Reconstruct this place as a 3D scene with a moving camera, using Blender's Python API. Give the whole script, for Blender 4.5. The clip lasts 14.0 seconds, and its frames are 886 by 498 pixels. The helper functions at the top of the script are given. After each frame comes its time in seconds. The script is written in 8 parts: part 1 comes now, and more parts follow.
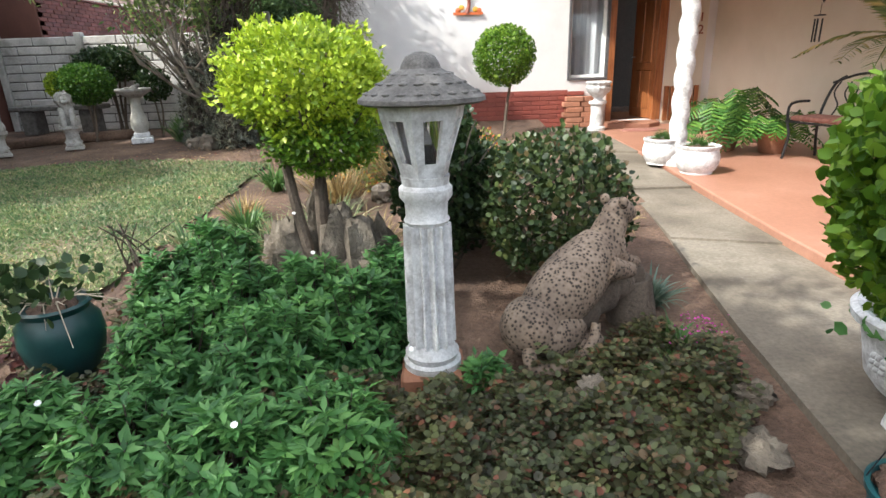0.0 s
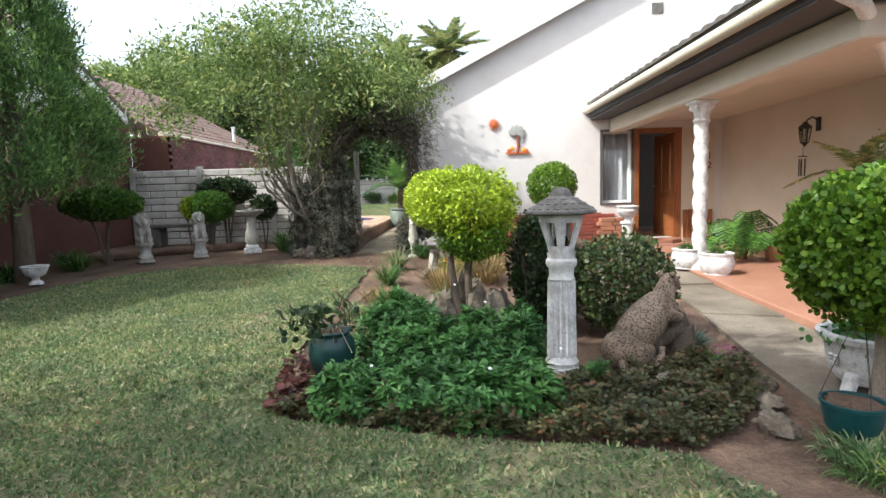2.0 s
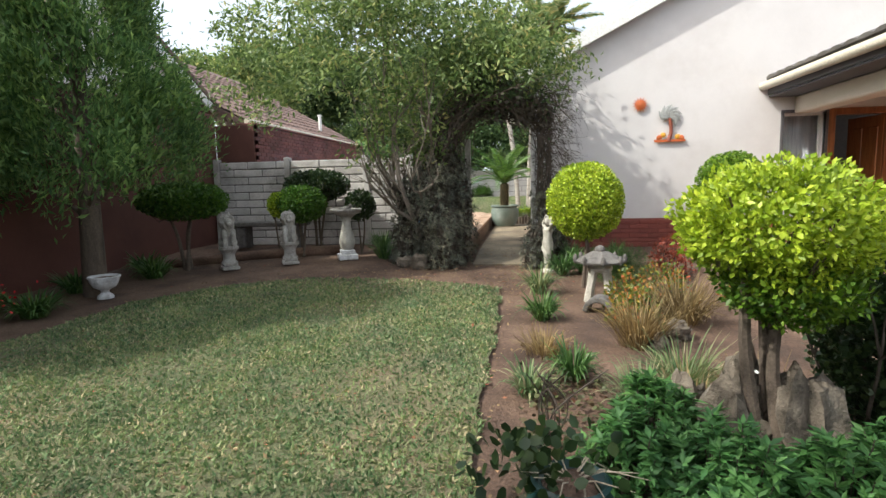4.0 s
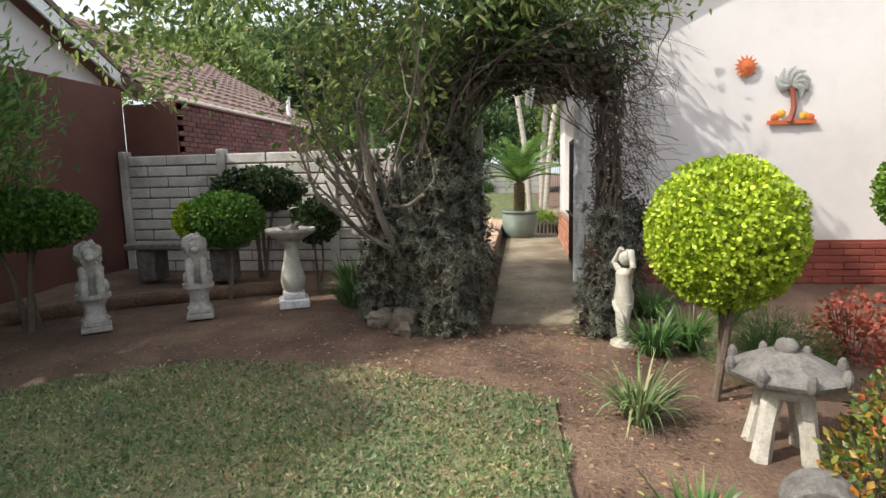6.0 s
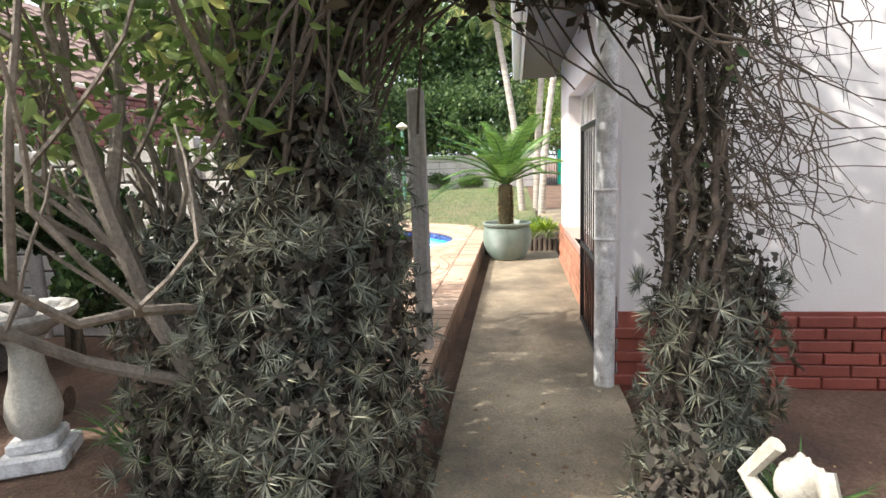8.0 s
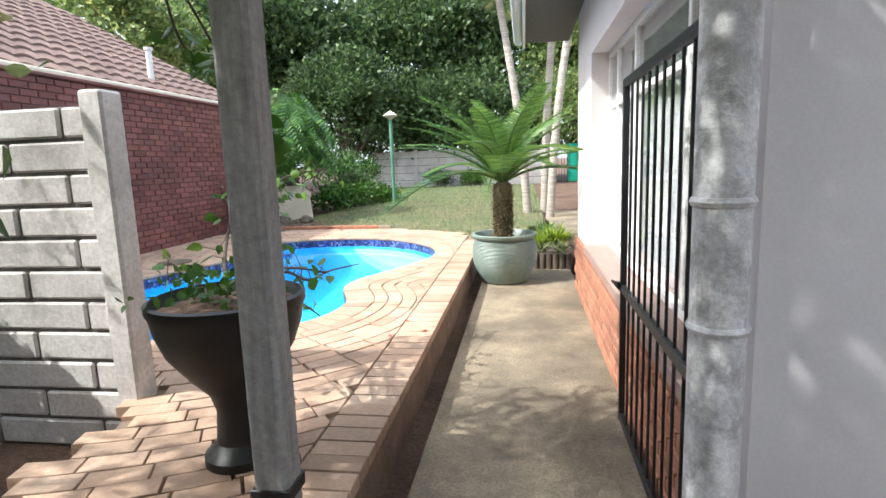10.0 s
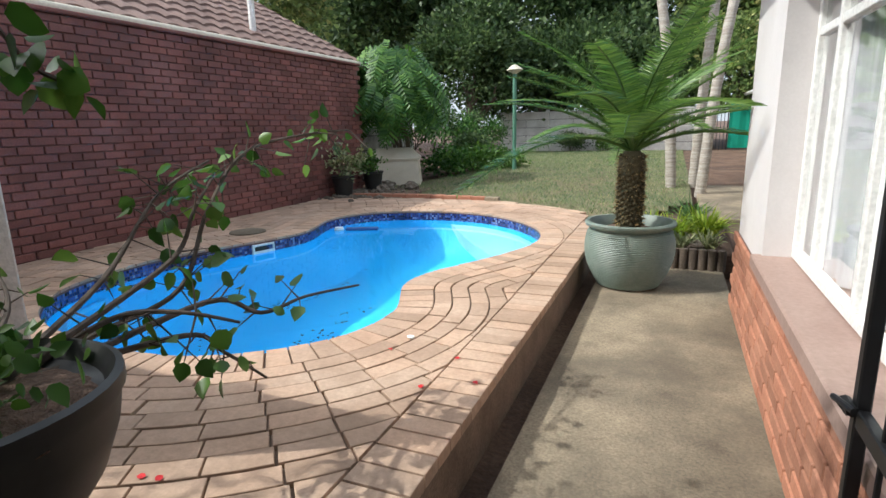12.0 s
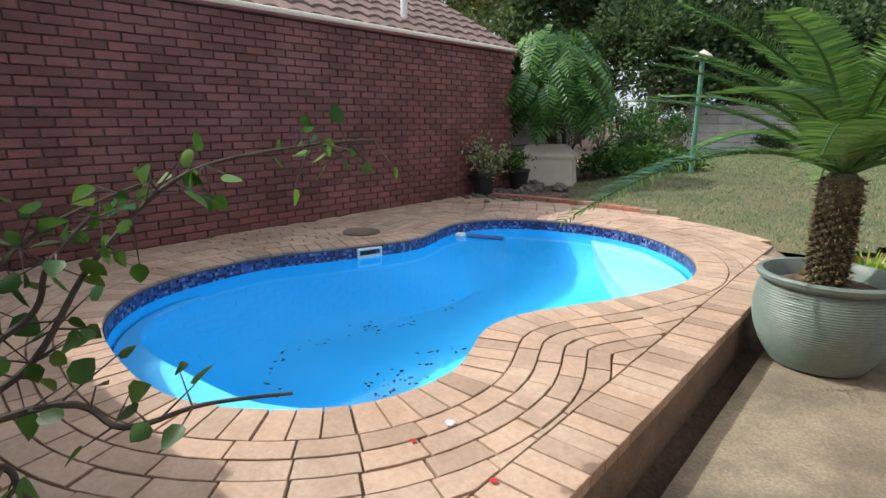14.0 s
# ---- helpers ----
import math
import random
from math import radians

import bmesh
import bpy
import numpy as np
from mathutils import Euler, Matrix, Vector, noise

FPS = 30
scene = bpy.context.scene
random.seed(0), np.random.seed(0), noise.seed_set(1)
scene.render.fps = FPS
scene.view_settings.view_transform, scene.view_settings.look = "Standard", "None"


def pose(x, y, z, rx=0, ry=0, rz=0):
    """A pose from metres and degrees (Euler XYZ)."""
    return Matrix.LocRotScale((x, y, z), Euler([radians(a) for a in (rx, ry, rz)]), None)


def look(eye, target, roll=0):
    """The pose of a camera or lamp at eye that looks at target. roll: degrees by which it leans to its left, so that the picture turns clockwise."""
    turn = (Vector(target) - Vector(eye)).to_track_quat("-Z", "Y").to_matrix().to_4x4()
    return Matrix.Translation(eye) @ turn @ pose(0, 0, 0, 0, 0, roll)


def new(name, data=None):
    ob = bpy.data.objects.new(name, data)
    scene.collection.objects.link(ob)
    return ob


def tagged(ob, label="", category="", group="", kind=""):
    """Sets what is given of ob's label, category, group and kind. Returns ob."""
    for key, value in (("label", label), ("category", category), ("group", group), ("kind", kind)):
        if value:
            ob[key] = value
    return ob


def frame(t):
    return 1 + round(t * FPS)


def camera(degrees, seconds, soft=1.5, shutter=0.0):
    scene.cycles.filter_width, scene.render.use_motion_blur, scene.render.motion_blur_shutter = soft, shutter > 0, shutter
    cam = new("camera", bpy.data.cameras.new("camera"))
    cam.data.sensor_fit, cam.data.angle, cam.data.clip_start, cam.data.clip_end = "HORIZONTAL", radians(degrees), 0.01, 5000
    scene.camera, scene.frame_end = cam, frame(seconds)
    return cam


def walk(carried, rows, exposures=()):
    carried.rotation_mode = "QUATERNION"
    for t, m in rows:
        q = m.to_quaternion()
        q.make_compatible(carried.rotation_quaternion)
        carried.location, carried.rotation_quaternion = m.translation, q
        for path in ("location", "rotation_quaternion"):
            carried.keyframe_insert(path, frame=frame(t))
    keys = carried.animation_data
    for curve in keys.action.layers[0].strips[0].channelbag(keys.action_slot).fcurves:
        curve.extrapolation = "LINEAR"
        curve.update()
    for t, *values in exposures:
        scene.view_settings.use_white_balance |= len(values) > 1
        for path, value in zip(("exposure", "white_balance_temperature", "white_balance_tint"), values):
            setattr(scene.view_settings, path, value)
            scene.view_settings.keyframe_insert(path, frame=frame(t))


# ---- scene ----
cam = camera(78.0, 14.0)
PATH = [
    (0, (0.864, 0.189, 1.199), (0.871, 2.083, 0.557), -1.9),
    (0.5, (0.722, -0.212, 1.192), (0.716, 1.691, 0.577), -2.0),
    (1, (0.574, -0.73, 1.245), (0.561, 1.192, 0.691), -2.0),
    (1.5, (0.384, -1.128, 1.281), (0.366, 0.844, 0.947), -1.9),
    (2, (0.137, -1.358, 1.238), (0.091, 0.63, 1.027), -1.7),
    (2.5, (-0.115, -1.204, 1.204), (-0.26, 0.779, 0.986), -1.4),
    (3, (-0.402, -0.791, 1.245), (-0.66, 1.179, 1.016), -1.2),
    (5.5, (-1.29, 2.744, 1.442), (-1.597, 4.705, 1.196), -1.4),
    (6, (-1.354, 3.523, 1.477), (-1.636, 5.485, 1.214), -1.4),
    (6.5, (-1.358, 4.257, 1.516), (-1.635, 6.219, 1.247), -1.7),
    (7, (-1.363, 5.07, 1.501), (-1.621, 7.035, 1.231), -1.8),
    (7.5, (-1.302, 5.749, 1.575), (-1.565, 7.711, 1.287), -2.1),
    (8, (-1.234, 6.467, 1.625), (-1.501, 8.426, 1.322), -2.0),
    (8.5, (-1.203, 7.133, 1.625), (-1.471, 9.091, 1.318), -2.0),
    (11, (-1.126, 9.208, 1.521), (-1.527, 11.139, 1.188), -2.2),
    (11.5, (-1.111, 9.574, 1.53), (-1.667, 11.458, 1.154), -1.5),
    (12, (-1.081, 9.827, 1.541), (-1.838, 11.626, 1.108), -1.4),
    (12.5, (-1.102, 10.144, 1.562), (-2.009, 11.87, 1.119), -1.1),
    (13, (-1.11, 10.415, 1.572), (-2.171, 12.047, 1.115), -0.7),
    (13.5, (-1.08, 10.629, 1.58), (-2.286, 12.157, 1.119), -0.3),
    (14, (-1.083, 10.786, 1.609), (-2.353, 12.26, 1.147), 0.0),
]
walk(cam, [(t, look(eye, target, roll)) for t, eye, target, roll in PATH],
     exposures=[(0.0, 1.72, 6150, 4), (1.5, 1.65, 6150, 4), (3.0, 1.15, 6200, 4), (5.5, 1.25, 6500, 6), (7.5, 1.6, 6450, 7), (8.7, 2.15, 6250, 10), (10.8, 1.35, 5950, 4), (13.0, 0.88, 6100, 6), (14.0, 0.88, 6100, 6)])

# ---- light ----
SUN = Vector((-0.61, -0.33, 0.72)).normalized()
world = bpy.data.worlds.new("world")
scene.world = world
world.use_nodes = True
wn = world.node_tree.nodes
sky = wn.new("ShaderNodeTexSky")
sky.sky_type = "NISHITA"
sky.sun_disc = False
sky.sun_elevation = math.asin(SUN.z)
sky.sun_rotation = math.atan2(SUN.x, SUN.y)
sky.dust_density = 6.5
sky.air_density = 0.6
wn["Background"].inputs["Strength"].default_value = 0.15
# bright hazy sky: the clear sky veiled by thin white cloud
veil = wn.new("ShaderNodeMix")
veil.data_type = "RGBA"
veil.inputs[0].default_value = 0.6
veil.inputs[7].default_value = (4.4, 4.6, 4.9, 1)
world.node_tree.links.new(sky.outputs["Color"], veil.inputs[6])
world.node_tree.links.new(veil.outputs[2], wn["Background"].inputs["Color"])
sun_data = bpy.data.lights.new("sun", "SUN")
sun_data.energy = 2.1
sun_data.angle = radians(0.6)
sun_data.color = (1.0, 0.95, 0.86)
sun = new("sun", sun_data)
sun.matrix_world = look(SUN * 50, (0, 0, 0))


# ---- materials ----
def node_material(name, rough=0.7, metal=0.0):
    m = bpy.data.materials.new(name)
    m.use_nodes = True
    bsdf = m.node_tree.nodes["Principled BSDF"]
    bsdf.inputs["Roughness"].default_value = rough
    bsdf.inputs["Metallic"].default_value = metal
    return m, m.node_tree, bsdf


def ramp(nt, fac, stops):
    r = nt.nodes.new("ShaderNodeValToRGB")
    els = r.color_ramp.elements
    while len(els) < len(stops):
        els.new(0.5)
    for e, (p, c) in zip(els, stops):
        e.position, e.color = p, (*c, 1)
    nt.links.new(fac, r.inputs["Fac"])
    return r.outputs["Color"]


def noise_tex(nt, scale, detail=4.0, rough=0.6, vec=None, stretch=None):
    n = nt.nodes.new("ShaderNodeTexNoise")
    n.inputs["Scale"].default_value = scale
    n.inputs["Detail"].default_value = detail
    n.inputs["Roughness"].default_value = rough
    if vec is None:
        co = nt.nodes.new("ShaderNodeTexCoord")
        vec = co.outputs["Object"]
    if stretch:
        mp = nt.nodes.new("ShaderNodeMapping")
        mp.inputs["Scale"].default_value = stretch
        nt.links.new(vec, mp.inputs["Vector"])
        vec = mp.outputs["Vector"]
    nt.links.new(vec, n.inputs["Vector"])
    return n.outputs["Fac"]


def world_vec(nt):
    return nt.nodes.new("ShaderNodeNewGeometry").outputs["Position"]


def mix_col(nt, a, b, fac, mode="MIX"):
    m = nt.nodes.new("ShaderNodeMix")
    m.data_type, m.blend_type = "RGBA", mode
    for sock, v in ((m.inputs[6], a), (m.inputs[7], b)):
        if isinstance(v, tuple):
            sock.default_value = (*v, 1)
        else:
            nt.links.new(v, sock)
    if isinstance(fac, float):
        m.inputs[0].default_value = fac
    else:
        nt.links.new(fac, m.inputs[0])
    return m.outputs[2]


def bump(nt, bsdf, fac, strength=0.4, distance=0.01):
    b = nt.nodes.new("ShaderNodeBump")
    b.inputs["Strength"].default_value = strength
    b.inputs["Distance"].default_value = distance
    nt.links.new(fac, b.inputs["Height"])
    nt.links.new(b.outputs["Normal"], bsdf.inputs["Normal"])


def mottled(name, stops, scale=6.0, rough=0.8, fine=60.0, fine_amt=0.35, bump_s=0.35, bump_d=0.006, metal=0.0, dirt=None, dirt_scale=1.3, stretch=None, vary=0.0):
    """Base colour from a large noise, broken up by a fine one, with stains at a third scale."""
    m, nt, bsdf = node_material(name, rough, metal)
    pos = world_vec(nt)
    big = noise_tex(nt, scale, 5, 0.6, pos, stretch)
    col = ramp(nt, big, stops)
    small = noise_tex(nt, fine, 3, 0.7, pos)
    grain = ramp(nt, small, [(0.25, (1 - fine_amt,) * 3), (0.75, (1 + fine_amt * 0.4,) * 3)])
    col = mix_col(nt, col, grain, 1.0, "MULTIPLY")
    if dirt:
        st = noise_tex(nt, dirt_scale, 6, 0.7, pos)
        mask = nt.nodes.new("ShaderNodeMapRange")
        mask.inputs["From Min"].default_value, mask.inputs["From Max"].default_value = 0.5, 0.72
        nt.links.new(st, mask.inputs["Value"])
        col = mix_col(nt, col, dirt, mask.outputs["Result"])
    if vary:
        info = nt.nodes.new("ShaderNodeObjectInfo")
        geo = nt.nodes.new("ShaderNodeNewGeometry")
        add = nt.nodes.new("ShaderNodeMath")
        add.operation = "ADD"
        nt.links.new(info.outputs["Random"], add.inputs[0])
        nt.links.new(geo.outputs["Random Per Island"], add.inputs[1])
        fr = nt.nodes.new("ShaderNodeMath")
        fr.operation = "FRACT"
        nt.links.new(add.outputs[0], fr.inputs[0])
        v = ramp(nt, fr.outputs[0], [(0.0, (1 - vary, 1 - vary * 1.1, 1 - vary * 1.2)), (0.5, (1, 1, 1)), (1.0, (1 + vary * 0.6, 1 + vary * 0.35, 1 + vary * 0.15))])
        col = mix_col(nt, col, v, 1.0, "MULTIPLY")
    nt.links.new(col, bsdf.inputs["Base Color"])
    if bump_s:
        bump(nt, bsdf, small, bump_s, bump_d)
    return m


def leaf_material(name, stops, rough=0.45, through_light=0.3, spec=0.4):
    m, nt, bsdf = node_material(name, rough)
    geo = nt.nodes.new("ShaderNodeNewGeometry")
    rnd = geo.outputs["Random Per Island"]
    col = ramp(nt, rnd, stops)
    n = noise_tex(nt, 2.2, 2, 0.5, geo.outputs["Position"])
    shade = ramp(nt, n, [(0.3, (0.72, 0.78, 0.8)), (0.7, (1.2, 1.14, 1.0))])
    col = mix_col(nt, col, shade, 1.0, "MULTIPLY")
    nt.links.new(col, bsdf.inputs["Base Color"])
    bsdf.inputs["Specular IOR Level"].default_value = spec
    tr = nt.nodes.new("ShaderNodeBsdfTranslucent")
    nt.links.new(col, tr.inputs["Color"])
    mx = nt.nodes.new("ShaderNodeMixShader")
    mx.inputs[0].default_value = through_light
    nt.links.new(bsdf.outputs[0], mx.inputs[1])
    nt.links.new(tr.outputs[0], mx.inputs[2])
    nt.links.new(mx.outputs[0], nt.nodes["Material Output"].inputs["Surface"])
    return m


def plain(name, col, rough=0.5, metal=0.0):
    m, nt, bsdf = node_material(name, rough, metal)
    bsdf.inputs["Base Color"].default_value = (*col, 1)
    n = noise_tex(nt, 45, 3, 0.6, world_vec(nt))
    c = ramp(nt, n, [(0.3, tuple(v * 0.8 for v in col)), (0.7, tuple(min(1, v * 1.12) for v in col))])
    nt.links.new(c, bsdf.inputs["Base Color"])
    return m


def glass(name):
    m, nt, bsdf = node_material(name, 0.03)
    bsdf.inputs["Base Color"].default_value = (0.95, 0.97, 0.97, 1)
    bsdf.inputs["Transmission Weight"].default_value = 1.0
    bsdf.inputs["IOR"].default_value = 1.45
    return m


soil = mottled("soil", [(0.3, (0.075, 0.045, 0.033)), (0.5, (0.15, 0.09, 0.062)), (0.75, (0.26, 0.165, 0.115))], 1.6, 0.95, 40, 0.5, 0.9, 0.03)
turf = mottled("turf", [(0.3, (0.1, 0.12, 0.055)), (0.5, (0.17, 0.175, 0.085)), (0.7, (0.25, 0.2, 0.115))], 1.1, 0.95, 70, 0.6, 0.9, 0.02, dirt=(0.17, 0.125, 0.08), dirt_scale=0.9)
# front lawn: the turf wears out into bare soil towards the trees
front_turf = turf.copy()
front_turf.name = "worn_turf"
fnt = front_turf.node_tree
fsep = fnt.nodes.new("ShaderNodeSeparateXYZ")
fpos = world_vec(fnt)
fnt.links.new(fpos, fsep.inputs[0])
fsum = fnt.nodes.new("ShaderNodeMath")
fsum.operation = "MULTIPLY_ADD"
fsum.inputs[1].default_value = 3.0
fnt.links.new(noise_tex(fnt, 1.6, 6, 0.7, fpos), fsum.inputs[0])
fnt.links.new(fsep.outputs["Y"], fsum.inputs[2])
fmask = fnt.nodes.new("ShaderNodeMapRange")
fmask.inputs["From Min"].default_value, fmask.inputs["From Max"].default_value = 7.6, 9.0
fnt.links.new(fsum.outputs[0], fmask.inputs["Value"])
fsoil = ramp(fnt, noise_tex(fnt, 1.6, 5, 0.6, fpos), [(0.3, (0.1, 0.062, 0.044)), (0.55, (0.18, 0.115, 0.08)), (0.75, (0.26, 0.165, 0.115))])
fb = fnt.nodes["Principled BSDF"]
fnt.links.new(mix_col(fnt, fb.inputs["Base Color"].links[0].from_socket, fsoil, fmask.outputs["Result"]), fb.inputs["Base Color"])
concrete = mottled("concrete", [(0.3, (0.12, 0.095, 0.066)), (0.45, (0.22, 0.178, 0.125)), (0.6, (0.36, 0.29, 0.2)), (0.78, (0.47, 0.385, 0.27))], 1.3, 0.85, 75, 0.45, 0.7, 0.008, dirt=(0.12, 0.097, 0.07), dirt_scale=1.7)
path_concrete = mottled("worn_path_concrete", [(0.3, (0.12, 0.098, 0.075)), (0.5, (0.19, 0.158, 0.122)), (0.75, (0.29, 0.25, 0.2))], 1.3, 0.85, 45, 0.35, 0.5, 0.006, dirt=(0.1, 0.08, 0.06), dirt_scale=1.9)
red_floor = mottled("red_polished_floor", [(0.3, (0.31, 0.145, 0.095)), (0.6, (0.38, 0.19, 0.13)), (0.8, (0.44, 0.25, 0.18))], 1.2, 0.5, 30, 0.18, 0.15, 0.002)
plaster = mottled("white_plaster", [(0.3, (0.64, 0.605, 0.6)), (0.6, (0.7, 0.665, 0.66))], 1.4, 0.85, 90, 0.07, 0.25, 0.002, dirt=(0.6, 0.56, 0.55), dirt_scale=0.8)
cream_plaster = mottled("cream_plaster", [(0.3, (0.62, 0.54, 0.44)), (0.6, (0.68, 0.6, 0.5))], 1.4, 0.85, 90, 0.06, 0.25, 0.002)
brown_plaster = mottled("brown_painted_plaster", [(0.3, (0.09, 0.034, 0.026)), (0.6, (0.135, 0.052, 0.038))], 1.2, 0.85, 70, 0.2, 0.3, 0.003)
maroon_paint = mottled("maroon_painted_brick", [(0.3, (0.2, 0.045, 0.035)), (0.7, (0.28, 0.075, 0.055))], 2.2, 0.55, 50, 0.2, 0.3, 0.003, vary=0.15)
face_brick = mottled("dark_face_brick", [(0.25, (0.125, 0.046, 0.041)), (0.5, (0.205, 0.077, 0.068)), (0.75, (0.28, 0.12, 0.105))], 1.1, 0.85, 60, 0.35, 0.5, 0.004, dirt=(0.12, 0.05, 0.045), dirt_scale=0.7, vary=0.3)
plinth_brick = mottled("orange_face_brick", [(0.25, (0.34, 0.14, 0.085)), (0.7, (0.46, 0.22, 0.14))], 3, 0.85, 60, 0.3, 0.5, 0.004, vary=0.25)
mortar = mottled("dark_mortar", [(0.3, (0.12, 0.062, 0.057)), (0.7, (0.17, 0.095, 0.087))], 5, 0.95, 80, 0.3, 0.4, 0.003)
light_mortar = mottled("pale_mortar", [(0.3, (0.36, 0.24, 0.18)), (0.7, (0.45, 0.33, 0.26))], 5, 0.95, 80, 0.3, 0.4, 0.003)
paver_mat = mottled("salmon_clay_paver", [(0.25, (0.38, 0.255, 0.18)), (0.5, (0.47, 0.325, 0.235)), (0.75, (0.55, 0.41, 0.31))], 1.6, 0.85, 45, 0.22, 0.4, 0.004, dirt=(0.34, 0.23, 0.16), dirt_scale=2.2, vary=0.2)
joint_sand = mottled("dark_joint_sand", [(0.3, (0.11, 0.075, 0.052)), (0.7, (0.2, 0.14, 0.1))], 6, 0.95, 80, 0.4, 0.5, 0.004)
precast = mottled("weathered_precast_concrete", [(0.3, (0.48, 0.45, 0.435)), (0.6, (0.66, 0.63, 0.61))], 2.5, 0.9, 50, 0.3, 0.5, 0.005, dirt=(0.26, 0.24, 0.22), dirt_scale=1.6, vary=0.16)
white_precast = mottled("whitewashed_precast_concrete", [(0.3, (0.55, 0.53, 0.5)), (0.6, (0.68, 0.66, 0.63))], 2.5, 0.9, 50, 0.2, 0.4, 0.005, dirt=(0.45, 0.43, 0.4), vary=0.1)
white_stone = mottled("whitewashed_cast_stone", [(0.3, (0.5, 0.49, 0.49)), (0.55, (0.74, 0.73, 0.735)), (0.8, (0.8, 0.79, 0.8))], 9, 0.85, 70, 0.3, 0.6, 0.005, dirt=(0.33, 0.31, 0.3), dirt_scale=14)
grey_stone = mottled("lichened_grey_cast_stone", [(0.3, (0.09, 0.082, 0.076)), (0.6, (0.19, 0.175, 0.165))], 14, 0.95, 80, 0.4, 0.8, 0.008)
statue_stone = mottled("weathered_statue_stone", [(0.3, (0.3, 0.275, 0.25)), (0.6, (0.52, 0.49, 0.455))], 8, 0.9, 70, 0.35, 0.6, 0.006, dirt=(0.2, 0.18, 0.16), dirt_scale=10)
pale_statue = mottled("pale_statue_stone", [(0.3, (0.38, 0.355, 0.3)), (0.6, (0.54, 0.51, 0.45))], 7, 0.9, 70, 0.3, 0.6, 0.006, dirt=(0.32, 0.29, 0.24), dirt_scale=12)
rock_mat = mottled("garden_rock", [(0.3, (0.1, 0.08, 0.06)), (0.55, (0.2, 0.165, 0.13)), (0.75, (0.3, 0.26, 0.21))], 7, 0.95, 40, 0.4, 0.9, 0.02)
tree_bark = mottled("pale_grey_bark", [(0.3, (0.13, 0.105, 0.085)), (0.6, (0.27, 0.225, 0.185))], 9, 0.95, 60, 0.4, 0.8, 0.008, stretch=(1, 1, 0.3))
bark = mottled("grey_brown_bark", [(0.3, (0.075, 0.055, 0.042)), (0.6, (0.17, 0.13, 0.1))], 9, 0.95, 60, 0.45, 0.9, 0.01, stretch=(1, 1, 0.25))
pale_bark = mottled("pale_ringed_bark", [(0.35, (0.3, 0.26, 0.22)), (0.6, (0.46, 0.42, 0.37))], 10, 0.9, 50, 0.35, 0.6, 0.008, stretch=(0.3, 0.3, 3))
twig_mat = mottled("dark_twig", [(0.3, (0.06, 0.045, 0.035)), (0.7, (0.13, 0.1, 0.08))], 12, 0.95, 60, 0.3, 0.3, 0.003)
fibre = mottled("shaggy_brown_fibre", [(0.3, (0.05, 0.042, 0.022)), (0.7, (0.13, 0.11, 0.055))], 25, 0.95, 90, 0.5, 0.9, 0.015)
roof_tile = mottled("brown_concrete_tile", [(0.3, (0.16, 0.1, 0.085)), (0.7, (0.25, 0.17, 0.145))], 2, 0.9, 50, 0.3, 0.4, 0.005, vary=0.15)
grey_tile = mottled("grey_concrete_tile", [(0.3, (0.12, 0.11, 0.105)), (0.7, (0.2, 0.185, 0.175))], 2, 0.9, 50, 0.3, 0.4, 0.005, vary=0.15)
white_paint = plain("white_gloss_paint", (0.78, 0.77, 0.75), 0.4)
cream_paint = plain("cream_gutter_paint", (0.6, 0.55, 0.44), 0.5)
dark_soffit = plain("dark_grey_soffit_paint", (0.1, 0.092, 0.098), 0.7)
black_iron = plain("black_painted_iron", (0.015, 0.015, 0.017), 0.45)
varnish = mottled("varnished_brown_wood", [(0.3, (0.2, 0.065, 0.022)), (0.6, (0.34, 0.125, 0.045))], 6, 0.35, 60, 0.25, 0.1, 0.002, stretch=(6, 6, 0.5))
# near-black tone paints the gloom of the rooms
dark_room = plain("unlit_interior_tone", (0.08, 0.07, 0.06), 0.9)
sage_glaze = mottled("sage_green_glaze", [(0.3, (0.145, 0.19, 0.16)), (0.7, (0.2, 0.25, 0.215))], 5, 0.45, 60, 0.15, 0.15, 0.002, dirt=(0.24, 0.27, 0.23), dirt_scale=4)
teal_glaze = mottled("dark_teal_glaze", [(0.3, (0.008, 0.035, 0.036)), (0.7, (0.015, 0.058, 0.056))], 5, 0.35, 60, 0.15, 0.1, 0.002)
black_plastic = plain("black_plastic", (0.011, 0.012, 0.012), 0.5)
teal_plastic = plain("teal_plastic", (0.008, 0.065, 0.075), 0.45)
terracotta = mottled("terracotta", [(0.3, (0.3, 0.13, 0.075)), (0.7, (0.42, 0.2, 0.12))], 6, 0.85, 60, 0.2, 0.3, 0.003)
beige_plastic = mottled("beige_fibreglass", [(0.3, (0.55, 0.49, 0.38)), (0.7, (0.66, 0.6, 0.49))], 3, 0.6, 60, 0.12, 0.1, 0.002)
green_mesh = plain("green_shade_cloth", (0.0, 0.22, 0.15), 0.8)
green_paint = plain("green_post_paint", (0.09, 0.22, 0.15), 0.55)
curtain_mat = mottled("white_net_curtain", [(0.3, (0.3, 0.3, 0.32)), (0.7, (0.5, 0.5, 0.53))], 5, 0.95, 60, 0.1, 0.1, 0.002, stretch=(14, 14, 0.3))
cushion_mat = mottled("faded_red_cushion", [(0.3, (0.25, 0.09, 0.07)), (0.7, (0.4, 0.2, 0.16))], 20, 0.95, 60, 0.3, 0.2, 0.003)
orange_metal = plain("orange_painted_metal", (0.55, 0.13, 0.035), 0.5)
brown_metal = plain("brown_painted_metal", (0.26, 0.07, 0.04), 0.5)
